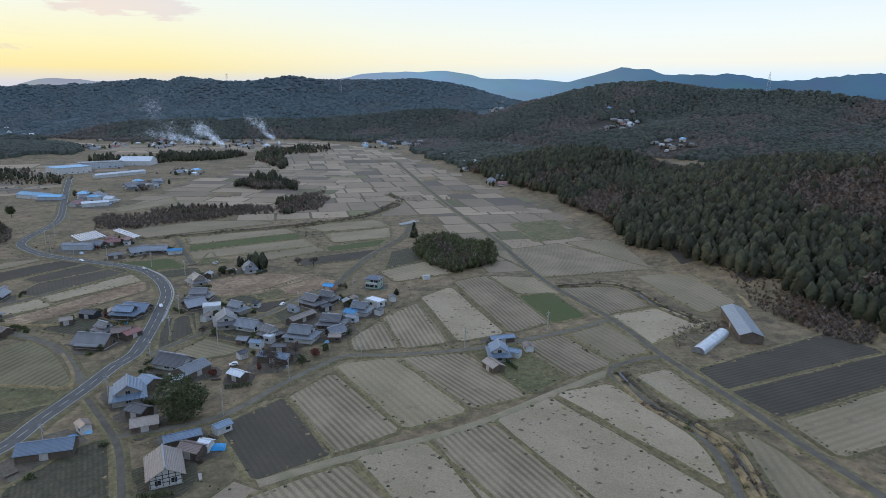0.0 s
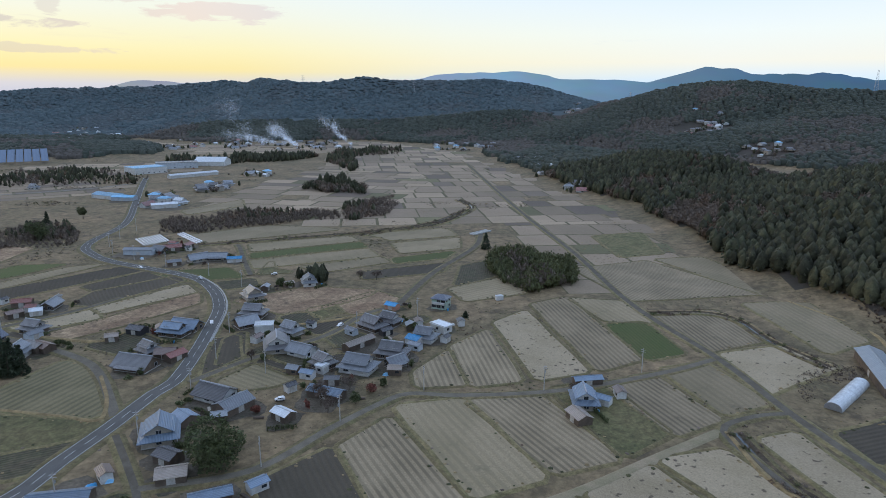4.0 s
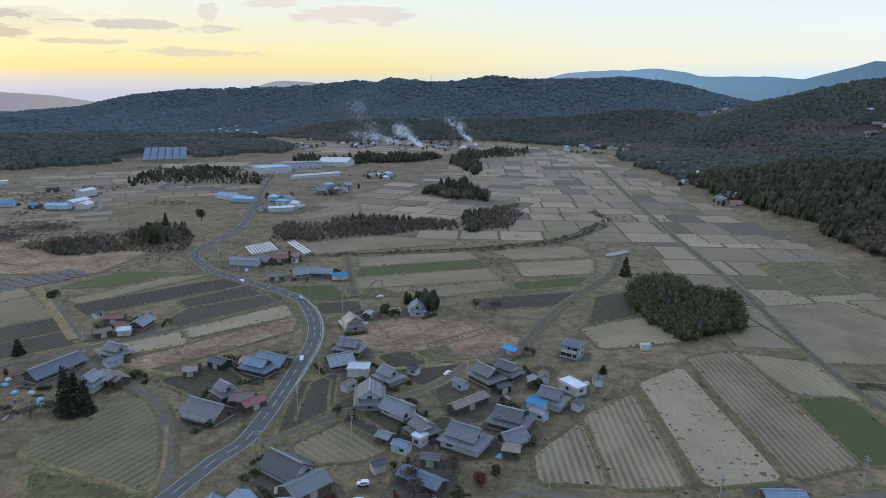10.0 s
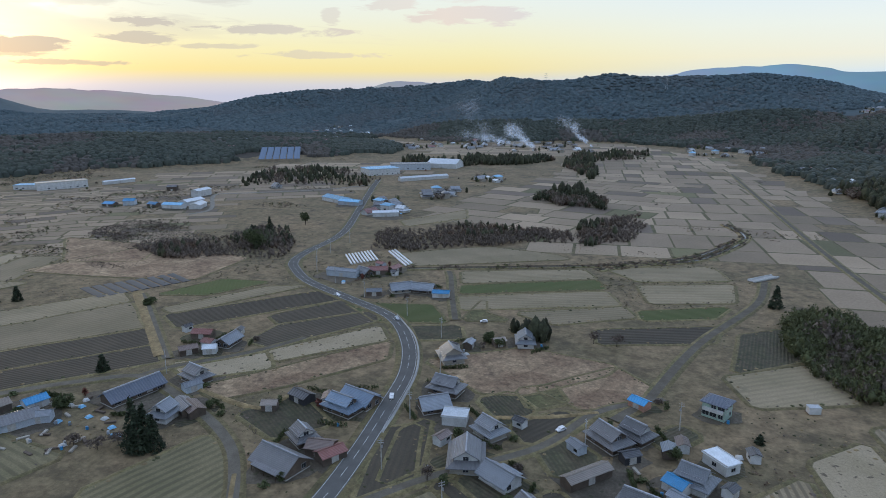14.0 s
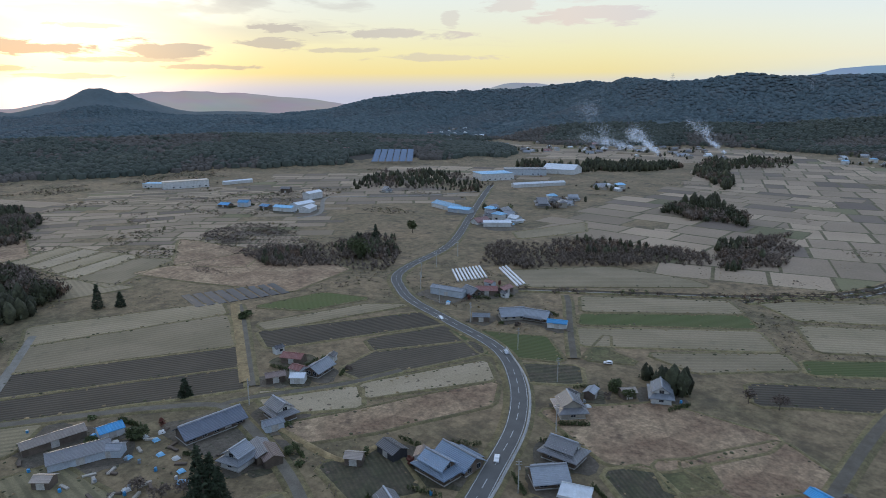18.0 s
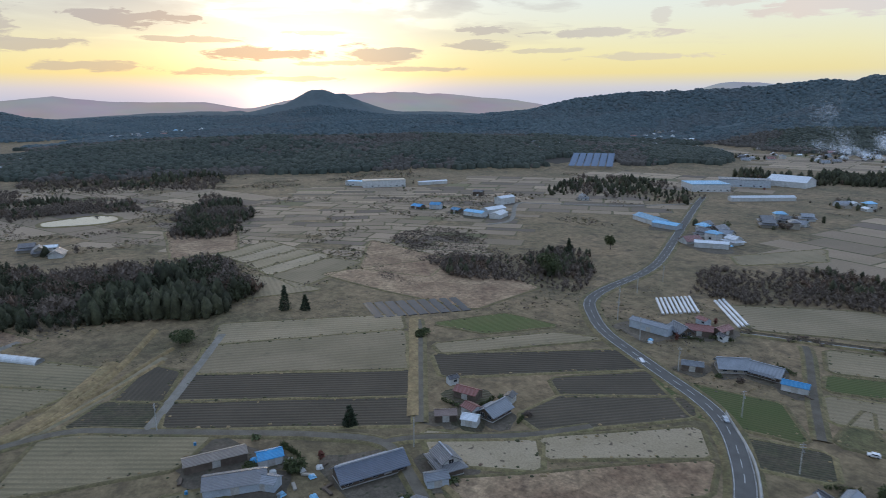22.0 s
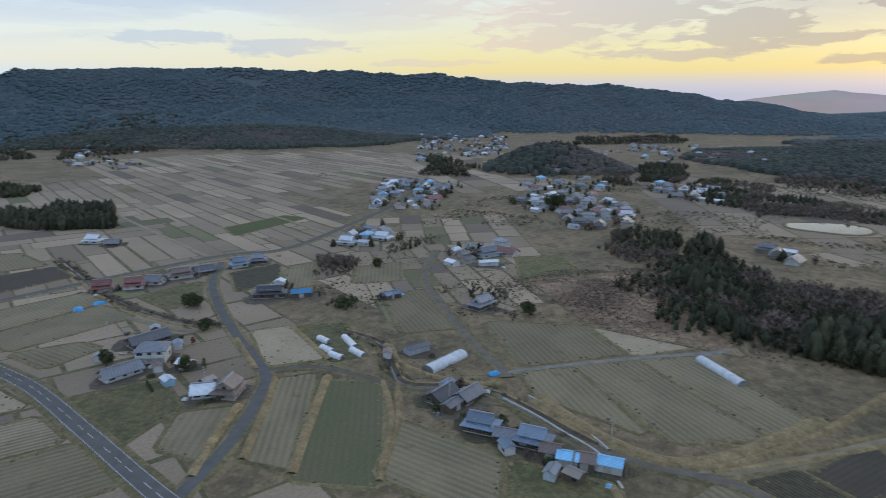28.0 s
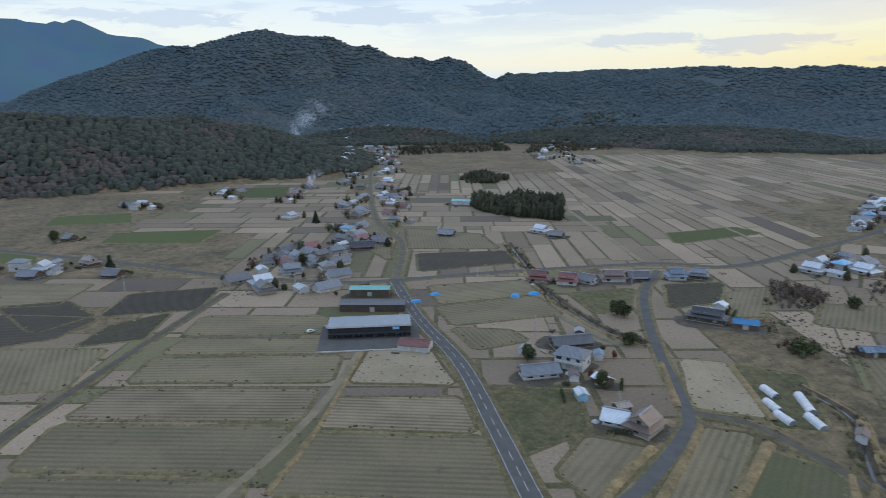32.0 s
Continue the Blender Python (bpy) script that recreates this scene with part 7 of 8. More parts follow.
village(10, (-1169, 1551), (-958, 1539), (-1141, 1785), (-1276, 1710))
village(5, (-366, 878), (-338, 896), (-364, 941), (-385, 928))
village(14, (-737, -1481), (-788, -1366), (-929, -1758), (-869, -1800))
village(14, (-511, 27), (-549, 58), (-586, 41), (-555, 10))
village(10, (-525, -67), (-560, -49), (-595, -74), (-558, -89))
village(14, (-1806, 448), (-1765, 697), (-2083, 792), (-2169, 518))
village(12, (-885, 101), (-858, 182), (-1001, 171), (-979, 94))
village(18, (-1026, -73), (-987, 49), (-1408, -38), (-1456, -186))
village(10, (-699, 49), (-704, 111), (-812, 91), (-833, 22))
village(10, (-202, -199), (-261, -174), (-268, -220), (-218, -239))

# woods
wood("bamboo_grove", WOOD_LABEL["bamboo_grove"], [(-18, 462), (-4, 413), (16, 389), (34, 424), (28, 467), (3, 492)], 3.2, 13, .15, .0, .85, seed=3)
wood("cedar_clump", WOOD_LABEL["cedar_clump"], [(-135, 412), (-127, 414), (-114, 404), (-116, 400), (-127, 407)], 3.0, 13, .0, .0, .0, seed=4)
wood("terrace_thicket", WOOD_LABEL["terrace_thicket"], [(-316, 539), (-264, 620), (-174, 631), (-157, 591), (-227, 542), (-290, 515)], 4.2, 8, .8, .15, .0, seed=5)
wood("terrace_thicket", WOOD_LABEL["terrace_thicket"], [(-435, 451), (-423, 530), (-355, 514), (-318, 465), (-340, 447), (-388, 433)], 4.2, 8, .75, .15, .0, seed=6)
wood("stream_thicket", WOOD_LABEL["stream_thicket"], [(-182, 672), (-130, 732), (-118, 657), (-151, 588)], 4.2, 9, .75, .1, .0, seed=7)
wood("knoll_cedars", WOOD_LABEL["knoll_cedars"], [(-256, 798), (-240, 879), (-185, 808), (-165, 738), (-226, 771)], 5, 14, .3, .1, .0, seed=8, evergreen=.4)
wood("knoll_cedars", WOOD_LABEL["knoll_cedars"], [(-350, 1192), (-316, 1265), (-232, 963), (-261, 1006)], 6, 15, .1, .1, .0, seed=9)
wood("cedar_belt", WOOD_LABEL["cedar_belt"], [(-581, 1072), (-400, 1236), (-357, 1159), (-539, 1001)], 7, 14, .0, .1, .0, seed=10)
wood("west_cedars", WOOD_LABEL["west_cedars"], [(-450, 232), (-412, 266), (-407, 294), (-441, 311), (-500, 322), (-511, 268), (-494, 241)], 4.5, 14, .15, .05, .0, seed=11, evergreen=.4)
wood("west_cedars", WOOD_LABEL["west_cedars"], [(-541, 151), (-479, 189), (-443, 221), (-421, 246), (-426, 274), (-524, 282), (-584, 206), (-642, 165)], 4.5, 14, .2, .1, .0, seed=12, evergreen=.4)
wood("valley_brush", WOOD_LABEL["valley_brush"], [(-508, 81), (-555, 140), (-470, 189), (-430, 220), (-413, 203), (-429, 139)], 2.2, 2.6, .95, .05, .0, seed=13)
wood("mid_grove", WOOD_LABEL["mid_grove"], [(-638, 328), (-604, 343), (-616, 380), (-717, 403), (-736, 367)], 5, 11, .5, .1, .0, seed=15, evergreen=.4)
wood("far_thicket", WOOD_LABEL["far_thicket"], [(-1014, 239), (-894, 437), (-1068, 489), (-1199, 249)], 8, 10, .7, .1, .0, seed=16)
wood("cedar_row", WOOD_LABEL["cedar_row"], [(-459, -357), (-505, -291), (-560, -371), (-501, -422)], 4, 15, .0, .0, .0, seed=17)
wood("cedar_row", WOOD_LABEL["cedar_row"], [(-552, -571), (-588, -537), (-643, -622), (-600, -648)], 5, 12, .1, .0, .0, seed=18)
wood("field_copse", WOOD_LABEL["field_copse"], [(-454, -42), (-471, -26), (-503, -44), (-491, -63)], 4, 8, .8, .2, .0, seed=19)
wood("field_copse", WOOD_LABEL["field_copse"], [(-400, 3), (-404, 20), (-425, 9), (-415, -1)], 4, 5, .3, .2, .3, seed=20)
wood("hilltop_wood", WOOD_LABEL["hilltop_wood"], [(-1094, -148), (-1163, -38), (-1346, -86), (-1277, -200)], 8, 9, .2, .0, .0, seed=21, evergreen=.4)
wood("hilltop_wood", WOOD_LABEL["hilltop_wood"], [(-1028, -253), (-1006, -153), (-1148, -221), (-1152, -305)], 9, 13, .2, .0, .0, seed=22, evergreen=.4)
wood("hilltop_wood", WOOD_LABEL["hilltop_wood"], [(-1014, 77), (-1079, 131), (-1193, 118), (-1141, 61)], 9, 12, .1, .0, .0, seed=23, evergreen=.4)
wood("pond_thicket", WOOD_LABEL["pond_thicket"], [(-846, 177), (-808, 234), (-784, 331), (-852, 331), (-936, 223)], 5, 8, .7, .1, .0, seed=24)
wood("bank_thicket", WOOD_LABEL["bank_thicket"], [(-441, 264), (-410, 289), (-443, 315), (-528, 327), (-546, 292)], 5, 8, .6, .2, .0, seed=25)
wood("lower_wood", WOOD_LABEL["lower_wood"], [(-503, 142), (-462, 176), (-427, 230), (-517, 240), (-582, 178), (-557, 136)], 6, 12, .3, .1, .0, seed=26, evergreen=.4)
wood("hedgerow", WOOD_LABEL["hedgerow"], [(-475, 61), (-448, 91), (-427, 104), (-441, 81)], 4, 5, .6, .1, .2, seed=28)
wood("hedgerow", WOOD_LABEL["hedgerow"], [(-544, -39), (-598, -29), (-571, -11), (-523, -22)], 5, 6, .5, .1, .2, seed=29)
wood("mid_grove", WOOD_LABEL["mid_grove"], [(-978, 145), (-905, 233), (-1018, 232), (-1098, 146)], 6, 9, .5, .1, .1, seed=30, evergreen=.4)
wood("mid_grove", WOOD_LABEL["mid_grove"], [(-877, 153), (-893, 190), (-1012, 186), (-988, 150)], 6, 9, .4, .1, .0, seed=31, evergreen=.4)
wood("hilltop_wood", WOOD_LABEL["hilltop_wood"], [(-1598, -176), (-1741, 66), (-2013, 17), (-1877, -221)], 10, 12, .3, .1, .0, seed=32, evergreen=.4)
wood("hilltop_wood", WOOD_LABEL["hilltop_wood"], [(-654, -1042), (-901, -1008), (-1062, -1322), (-858, -1458)], 10, 12, .3, .1, .0, seed=33, evergreen=.4)
wood("hilltop_wood", WOOD_LABEL["hilltop_wood"], [(-898, -939), (-1208, -930), (-1423, -1201), (-1149, -1264)], 10, 12, .2, .1, .0, seed=34, evergreen=.4)
wood("far_thicket", WOOD_LABEL["far_thicket"], [(-333, 1196), (-220, 1302), (-264, 1437), (-370, 1362)], 9, 11, .2, .1, .0, seed=35)
wood("far_thicket", WOOD_LABEL["far_thicket"], [(-612, 734), (-471, 804), (-576, 940), (-734, 890)], 9, 11, .3, .1, .0, seed=36)
wood("forest_edge_shrubs", WOOD_LABEL["forest_edge_shrubs"], [(141, 575), (161, 491), (183, 426), (181, 378), (174, 334), (185, 306), (203, 277), (223, 308), (208, 340), (199, 372), (196, 419), (175, 468), (161, 554)], 3.2, 6, .75, .25, .0, seed=37)
wood("stream_thicket", WOOD_LABEL["stream_thicket"], [(107, 290), (129, 310), (150, 315), (140, 298), (123, 290), (106, 272)], 2.2, 2.6, .9, .1, .0, seed=38)
wood("stream_thicket", WOOD_LABEL["stream_thicket"], [(78, 256), (84, 224), (88, 206), (85, 200), (78, 217), (73, 250)], 2.0, 2.2, .9, .1, .0, seed=39)
wood("mid_grove", WOOD_LABEL["mid_grove"], [(-598, 105), (-680, 110), (-690, 155), (-590, 162), (-564, 136)], 5, 11, .3, .1, .0, seed=40, evergreen=.4)
wood("far_thicket", WOOD_LABEL["far_thicket"], [(-1094, -106), (-1071, -33), (-1241, -69), (-1298, -166)], 7, 10, .2, .0, .0, seed=41, evergreen=.4)
wood("mid_grove", WOOD_LABEL["mid_grove"], [(-1009, 68), (-1002, 127), (-1209, 113), (-1248, 48)], 5, 9, .2, .1, .0, seed=42, evergreen=.4)
wood("mid_grove", WOOD_LABEL["mid_grove"], [(-968, 27), (-954, 70), (-1113, 43), (-1125, 4)], 5, 8, .5, .1, .0, seed=43, evergreen=.4)
wood("pond_thicket", WOOD_LABEL["pond_thicket"], [(-774, 209), (-855, 231), (-849, 324), (-783, 326), (-804, 232)], 5, 8, .8, .1, .0, seed=44)
wood("mid_grove", WOOD_LABEL["mid_grove"], [(-614, 319), (-598, 368), (-794, 425), (-852, 393)], 4.5, 10, .5, .1, .0, seed=45)
wood("valley_brush", WOOD_LABEL["valley_brush"], [(-471, 80), (-422, 237), (-470, 198), (-509, 152), (-518, 101), (-493, 73)], 2.6, 3.0, .95, .05, .0, seed=46)

wood("valley_brush", WOOD_LABEL["valley_brush"], [(-526, 457), (-545, 502), (-524, 522), (-435, 506), (-400, 489), (-354, 447), (-395, 441), (-469, 442)], 2.8, 3.8, .95, .05, .0, seed=14)
wood("valley_brush", WOOD_LABEL["valley_brush"], [(-467, 408), (-433, 428), (-378, 424), (-381, 400), (-430, 396)], 2.8, 2.8, .95, .05, .0, seed=27)
wood("mid_grove", WOOD_LABEL["mid_grove"], [(-412, 500), (-412, 549), (-375, 536), (-345, 490), (-365, 470)], 4.5, 10, .55, .1, .0, seed=47)

wood("hilltop_wood", WOOD_LABEL["hilltop_wood"], [(-965, -221), (-948, -175), (-965, -145), (-1064, -192), (-1074, -264)], 7, 13, .2, .0, .0, seed=51, evergreen=.4)
wood("mid_grove", WOOD_LABEL["mid_grove"], [(-1014, 74), (-1019, 131), (-1112, 122), (-1112, 65)], 6, 11, .3, .0, .0, seed=52, evergreen=.4)
wood("mid_grove", WOOD_LABEL["mid_grove"], [(-846, 168), (-841, 208), (-910, 212), (-917, 167)], 6, 11, .3, .0, .0, seed=53, evergreen=.4)
wood("hedgerow", WOOD_LABEL["hedgerow"], [(-450, 66), (-452, 92), (-468, 83), (-487, 58)], 4, 5, .3, .0, .1, seed=54, evergreen=.5)

tree("round", -88, 204, 14, 24)
tree("cedar", -199, 255, 14, 7)
tree("cedar", -196, 258, 12, 6)
tree("cedar", -202, 256, 17, 8)
tree("cedar", -200, 258, 14, 7)
tree("cedar", -265, 290, 7, 5)
tree("round", -249, 263, 5, 7)
tree("round", -364, 483, 14, 18)
tree("round", -388, 571, 11, 9)
tree("cedar", -392, 531, 13, 6)
tree("cedar", -23, 501, 12, 7)
tree("round", -321, 358, 5, 8)
tree("cedar", -398, 321, 13, 6)
tree("cedar", -392, 330, 8, 5)
tree("round", -378, 265, 6, 14)
tree("round", -374, -65, 8, 9)
tree("round", -300, -36, 8, 8)
tree("round", -351, -31, 6, 9)
tree("bare", -63, 260, 6, 8)
tree("bare", -70, 246, 7, 9)
tree("bare", -111, 282, 5, 5)
tree("bare", -74, 253, 6, 8)
tree("bare", -66, 241, 6, 8)
tree("round", -49, 326, 4, 5)
tree("round", -114, 308, 4, 4)
tree("bare", -85, 410, 6, 9)
tree("bare", -95, 409, 6, 8)
tree("round", -138, 390, 4, 7)
tree("round", -131, 386, 4, 6)
tree("round", -310, -2, 7, 7)
tree("round", -374, -60, 7, 8)
tree("bare", -472, -31, 8, 16)
tree("round", -490, -16, 6, 9)
tree("round", -410, 11, 5, 14)
tree("round", -438, 106, 7, 10)
tree("round", -764, 26, 14, 18)
tree("round", -754, 34, 16, 20)
tree("bare", -212, 250, 4, 9)
tree("bare", -221, 248, 4, 7)
tree("bare", -209, 255, 4, 8)
tree("round", -263, -595, 8, 9)
tree("round", -102, -407, 10, 10)
tree("cedar", -142, -296, 9, 6)
tree("cedar", -308, -390, 11, 7)
tree("round", -259, -242, 8, 9)
tree("russet", -55, 259, 3, 5)
tree("round", -58, 249, 4, 5)
tree("round", -51, 265, 3, 3)
tree("round", -106, 283, 3, 3)
tree("cedar", -26, 348, 3, 2)
tree("round", -150, 280, 3, 4)
tree("round", -142, 280, 3, 5)
tree("round", -149, 263, 3, 4)
tree("round", -258, 252, 3, 5)
tree("round", -202, 287, 3, 4)
tree("round", -324, 108, 3, 5)
tree("russet", -91, 238, 3, 4)

for hx_, hy_, hr_ in HOUSE_PLACES[:142]:
    if hr_ < 25:
        yard(hx_, hy_, hr_ * 0.72 + 3)

village_trees()
outbuildings(34)
shrubs_round_houses(290)
hedges(70)
scrub()
clutter(80)
scrap_yard(42, (-262, 239), (-262, 262), (-240, 276), (-214, 268), (-212, 250), (-236, 232))

# ---- poly tunnels, panels, pond, bridge, poles, cars and smoke ----
PLASTIC = material("greenhouse_plastic", (0.55, 0.58, 0.60), rough=0.25, spec=0.6, scale=0.4, detail_scale=2.0)
MULCH = material("black_plastic_sheet", (0.035, 0.040, 0.048), rough=0.5, spec=0.4, scale=0.2, detail_scale=2.0, obj_random=0.2)
WHITESHEET = material("white_row_cover", (0.74, 0.75, 0.76), rough=0.5, scale=0.4, detail_scale=2.0)


def tunnel(x0, y0, x1, y1, width, tall, mat, name, label, ribs=True):
    L = math.hypot(x1 - x0, y1 - y0)
    root = new(name)
    root.matrix_world = Matrix.Translation((x0, y0, 0.1)) @ Matrix.Rotation(math.atan2(y1 - y0, x1 - x0), 4, "Z")
    tagged(root, label, "greenhouse" if ribs else "row cover")
    arc = [(math.cos(math.pi * i / 10) * width / 2, math.sin(math.pi * i / 10) ** 0.8 * tall) for i in range(11)]
    part("cover", prism(bmesh.new(), 0, L, arc), mat, root)
    if ribs:
        k = max(3, int(L / 3))
        outer = [(y * 1.012, z * 1.012 + 0.01) for y, z in arc]
        for i in range(k + 1):
            part("hoop", prism(bmesh.new(), i * (L - 0.1) / k, i * (L - 0.1) / k + 0.1, outer), FRAME, root)
    return root


T_LABEL = "arched plastic greenhouse tunnel on bare ground"
tunnel(-352, 90, -374, 96, 6.5, 2.6, PLASTIC, "greenhouse_tunnel", T_LABEL)
tunnel(-411, 191, -391, 208, 5.0, 2.2, PLASTIC, "greenhouse_tunnel", T_LABEL)
tunnel(112, 265, 133, 289, 6.0, 2.8, PLASTIC, "greenhouse_tunnel", T_LABEL)
for a in ((-364, 27, -361, 35), (-355, 35, -352, 43), (-350, 43, -348, 51), (-370, 37, -361, 49), (-358, 49, -354, 58)):
    tunnel(*a, 3.4, 1.9, WHITESHEET, "greenhouse_tunnel", "short white plastic greenhouse tunnel")
for i in range(9):
    tunnel(-292 + i * 1.1, 496 + i * 2.2, -273 + i * 1.1, 476 + i * 2.2, 1.3, 0.8, WHITESHEET, "row_cover", "long white row cover over a vegetable bed", False)
for i in range(3):
    tunnel(-270 + i * 0.5, 518 + i * 3, -239 + i * 0.5, 489 + i * 3, 1.5, 0.8, WHITESHEET, "row_cover", "long white row cover over a vegetable bed", False)
for i in range(9):
    tunnel(-382 + i * 2.6, 362 + i * 5.4, -356 + i * 2.2, 355 + i * 5.4, 4.9, 0.3, MULCH, "plastic_sheeted_bed", "bed covered with dark shining plastic sheet", False)

pond_bm = bmesh.new()
pond_bm.faces.new([pond_bm.verts.new((-755 + math.cos(a) * 24 * (1 + 0.12 * math.sin(3 * a)), 268 + math.sin(a) * 36 * (1 + 0.1 * math.cos(2 * a)), 0.5)) for a in [i * 2 * math.pi / 28 for i in range(28)]])
pond = tagged(part("pond", pond_bm, WATER), "still pond mirroring the evening sky", "pond", kind="structure")
rim = [Vector((-755 + math.cos(a) * 25 * (1 + 0.12 * math.sin(3 * a)), 268 + math.sin(a) * 37 * (1 + 0.1 * math.cos(2 * a)), 0)) for a in [i * 2 * math.pi / 28 for i in range(29)]]
part("bank", ribbon(rim, [(2.0, 0.4), (0, 1.0), (-3, 0.02)]), BUND, pond)

# solar field on the wooded plateau
SOLAR = material("solar_panel_glass", (0.10, 0.15, 0.23), rough=0.3, spec=0.5, scale=0.5, detail_scale=2.0)
array_root = tagged(new("solar_array"), "rows of blue solar panels in a forest clearing", "solar panels")
array_root.matrix_world = Matrix.Translation((-800, 1015, float(land(-800, 1015)) + 8)) @ Matrix.Rotation(radians(38), 4, "Z")
solar_me = None
for r in range(10):
    for c in range(6):
        bm = bmesh.new()
        prism(bm, -5, 5, [(-1.9, 0.0), (1.9, 1.8), (1.9, 1.95), (-1.9, 0.15)])
        o = part("panel", bm if solar_me is None else solar_me, SOLAR, array_root)
        if solar_me is None:
            solar_me = o.data
        else:
            bm.free()
        o.location = ((c - 2.5) * 11.5, (r - 5) * 9.0, (r - 5) * 1.3)

# small concrete bridge over the stream
bridge = tagged(new("bridge"), "short concrete bridge with low white parapets", "bridge")
bridge.matrix_world = Matrix.Translation((-30, 557, 0.3)) @ Matrix.Rotation(radians(55), 4, "Z")
part("deck", box(bmesh.new(), -11, 11, -2.6, 2.6, 0, 0.5), CONCRETE, bridge)
for s in (-1, 1):
    part("parapet", box(bmesh.new(), -11, 11, s * 2.5 - 0.15, s * 2.5 + 0.15, 0.5, 1.2), WALL["white"], bridge)

# guard rail on the outside of the road's bend
rail = tagged(new("guard_rail"), "white steel guard rail along the bend", "guard rail")
rail_line = smooth_line([(-196, 399), (-172, 375), (-155, 346), (-145, 314), (-141, 298)], 2.0)
for a, b in zip(rail_line[::2], rail_line[1::2]):
    d_ = (b - a).normalized()
    q = a + Vector((-d_.y, d_.x, 0)) * 3.95
    part("post", box(bmesh.new(), q.x - 0.06, q.x + 0.06, q.y - 0.06, q.y + 0.06, 0.2, 1.25), WALL["white"], rail)
part("beam", ribbon(rail_line, [(3.90, 0.55), (3.86, 0.80), (3.90, 1.25), (3.82, 1.25), (3.82, 0.55), (3.90, 0.55)]), WALL["white"], rail)
part("kerb", ribbon(rail_line, [(4.5, 0.1), (4.4, 0.55), (3.6, 0.57), (3.5, 0.45)]), CONCRETE, rail, "pale concrete kerb under the rail")


def utility_pole(x, y, turn):
    root = tagged(new("utility_pole"), "grey concrete utility pole with crossarms", "utility pole", "roadside poles")
    root.matrix_world = Matrix.Translation((x, y, 0)) @ Matrix.Rotation(radians(turn), 4, "Z")
    bm = bmesh.new()
    limb(bm, (0, 0, 0), (0, 0, 10.5), 0.19, 0.12, 8)
    part("pole", bm, CONCRETE, root)
    for z in (9.8, 9.0):
        part("crossarm", box(bmesh.new(), -0.9, 0.9, -0.06, 0.06, z, z + 0.12), FRAME, root)
    bm = bmesh.new()
    limb(bm, (0.35, 0, 7.4), (0.35, 0, 8.3), 0.22, 0.22, 8)
    part("transformer", bm, FRAME, root)
    return root


first_pole = None
for i in range(0, 14):
    p = smooth_line([(-128, 180), (-126, 250), (-139, 312), (-164, 384), (-262, 436), (-302, 470), (-322, 560)], 30)[i]
    if first_pole is None:
        first_pole = utility_pole(p.x + 5, p.y, 20)
    else:
        copy_thing(first_pole, Matrix.Translation((p.x + 5, p.y, 0)) @ Matrix.Rotation(radians(20 + 5 * i), 4, "Z"))
for x, y in ((-76, 205), (-60, 235), (-35, 262), (10, 268), (50, 290), (-100, 270), (-75, 320), (-50, 345), (-240, 300), (-300, 235), (-325, 170), (-330, 110), (-300, 20), (-320, -60), (-420, -105), (-340, -150), (-240, -190), (-150, -230)):
    copy_thing(first_pole, Matrix.Translation((x, y, 0)) @ Matrix.Rotation(radians(x * 3.1), 4, "Z"))

CAR_PAINT = {"white": material("white_car_paint", (0.75, 0.75, 0.75), rough=0.25, spec=0.6), "silver": material("silver_car_paint", (0.42, 0.44, 0.46), rough=0.25, spec=0.6), "dark": material("dark_car_paint", (0.05, 0.05, 0.06), rough=0.25, spec=0.6)}
RUBBER = material("tyre_rubber", (0.03, 0.03, 0.03))


def car(x, y, turn, paint, z=0.5, tall=0.0):
    root = tagged(new("car"), f"small {paint} car standing on the road or in a yard", "car")
    root.matrix_world = Matrix.Translation((x, y, z)) @ Matrix.Rotation(radians(turn), 4, "Z")
    bm = prism(bmesh.new(), -0.8, 0.8, [(-1.8, 0.25), (1.8, 0.25), (1.85, 0.75), (0.9, 0.9), (0.5, 1.35 + tall), (-1.3, 1.4 + tall), (-1.75, 0.9), (-1.85, 0.6)])
    bmesh.ops.rotate(bm, verts=bm.verts, matrix=Matrix.Rotation(math.pi / 2, 3, "Z"))
    bmesh.ops.bevel(bm, geom=bm.edges[:], offset=0.07, segments=1, affect="EDGES")
    part("body", bm, CAR_PAINT[paint], root)
    bm = prism(bmesh.new(), -0.815, 0.815, [(-1.25, 0.95), (0.75, 0.95), (0.47, 1.28 + tall), (-1.1, 1.3 + tall)])
    bmesh.ops.rotate(bm, verts=bm.verts, matrix=Matrix.Rotation(math.pi / 2, 3, "Z"))
    part("side_window", bm, GLASS, root)
    for sx in (-1.15, 1.15):
        for sy in (-0.74, 0.74):
            bm = bmesh.new()
            bmesh.ops.create_cone(bm, cap_ends=True, segments=12, radius1=0.29, radius2=0.29, depth=0.2, matrix=Matrix.Translation((sx, sy, 0.29)) @ Matrix.Rotation(math.pi / 2, 4, "X"))
            part("wheel", bm, RUBBER, root)


car(-147.5, 322, 115, "white")
car(-86, 248, 20, "white", 0.2)
car(-85, 327, 60, "white", 0.3)
car(-240, 415, 160, "white")
car(-150, 412, 20, "white", 0.3)
car(-190, 396, 145, "silver")
car(-330, -60, 30, "dark", 0.3)
car(-300, 16, 70, "dark", 0.2)
car(-228, -112, 10, "white", 0.58)
car(-236, -114, 95, "silver", 0.58)
car(-262, 176, 40, "silver", 0.2)

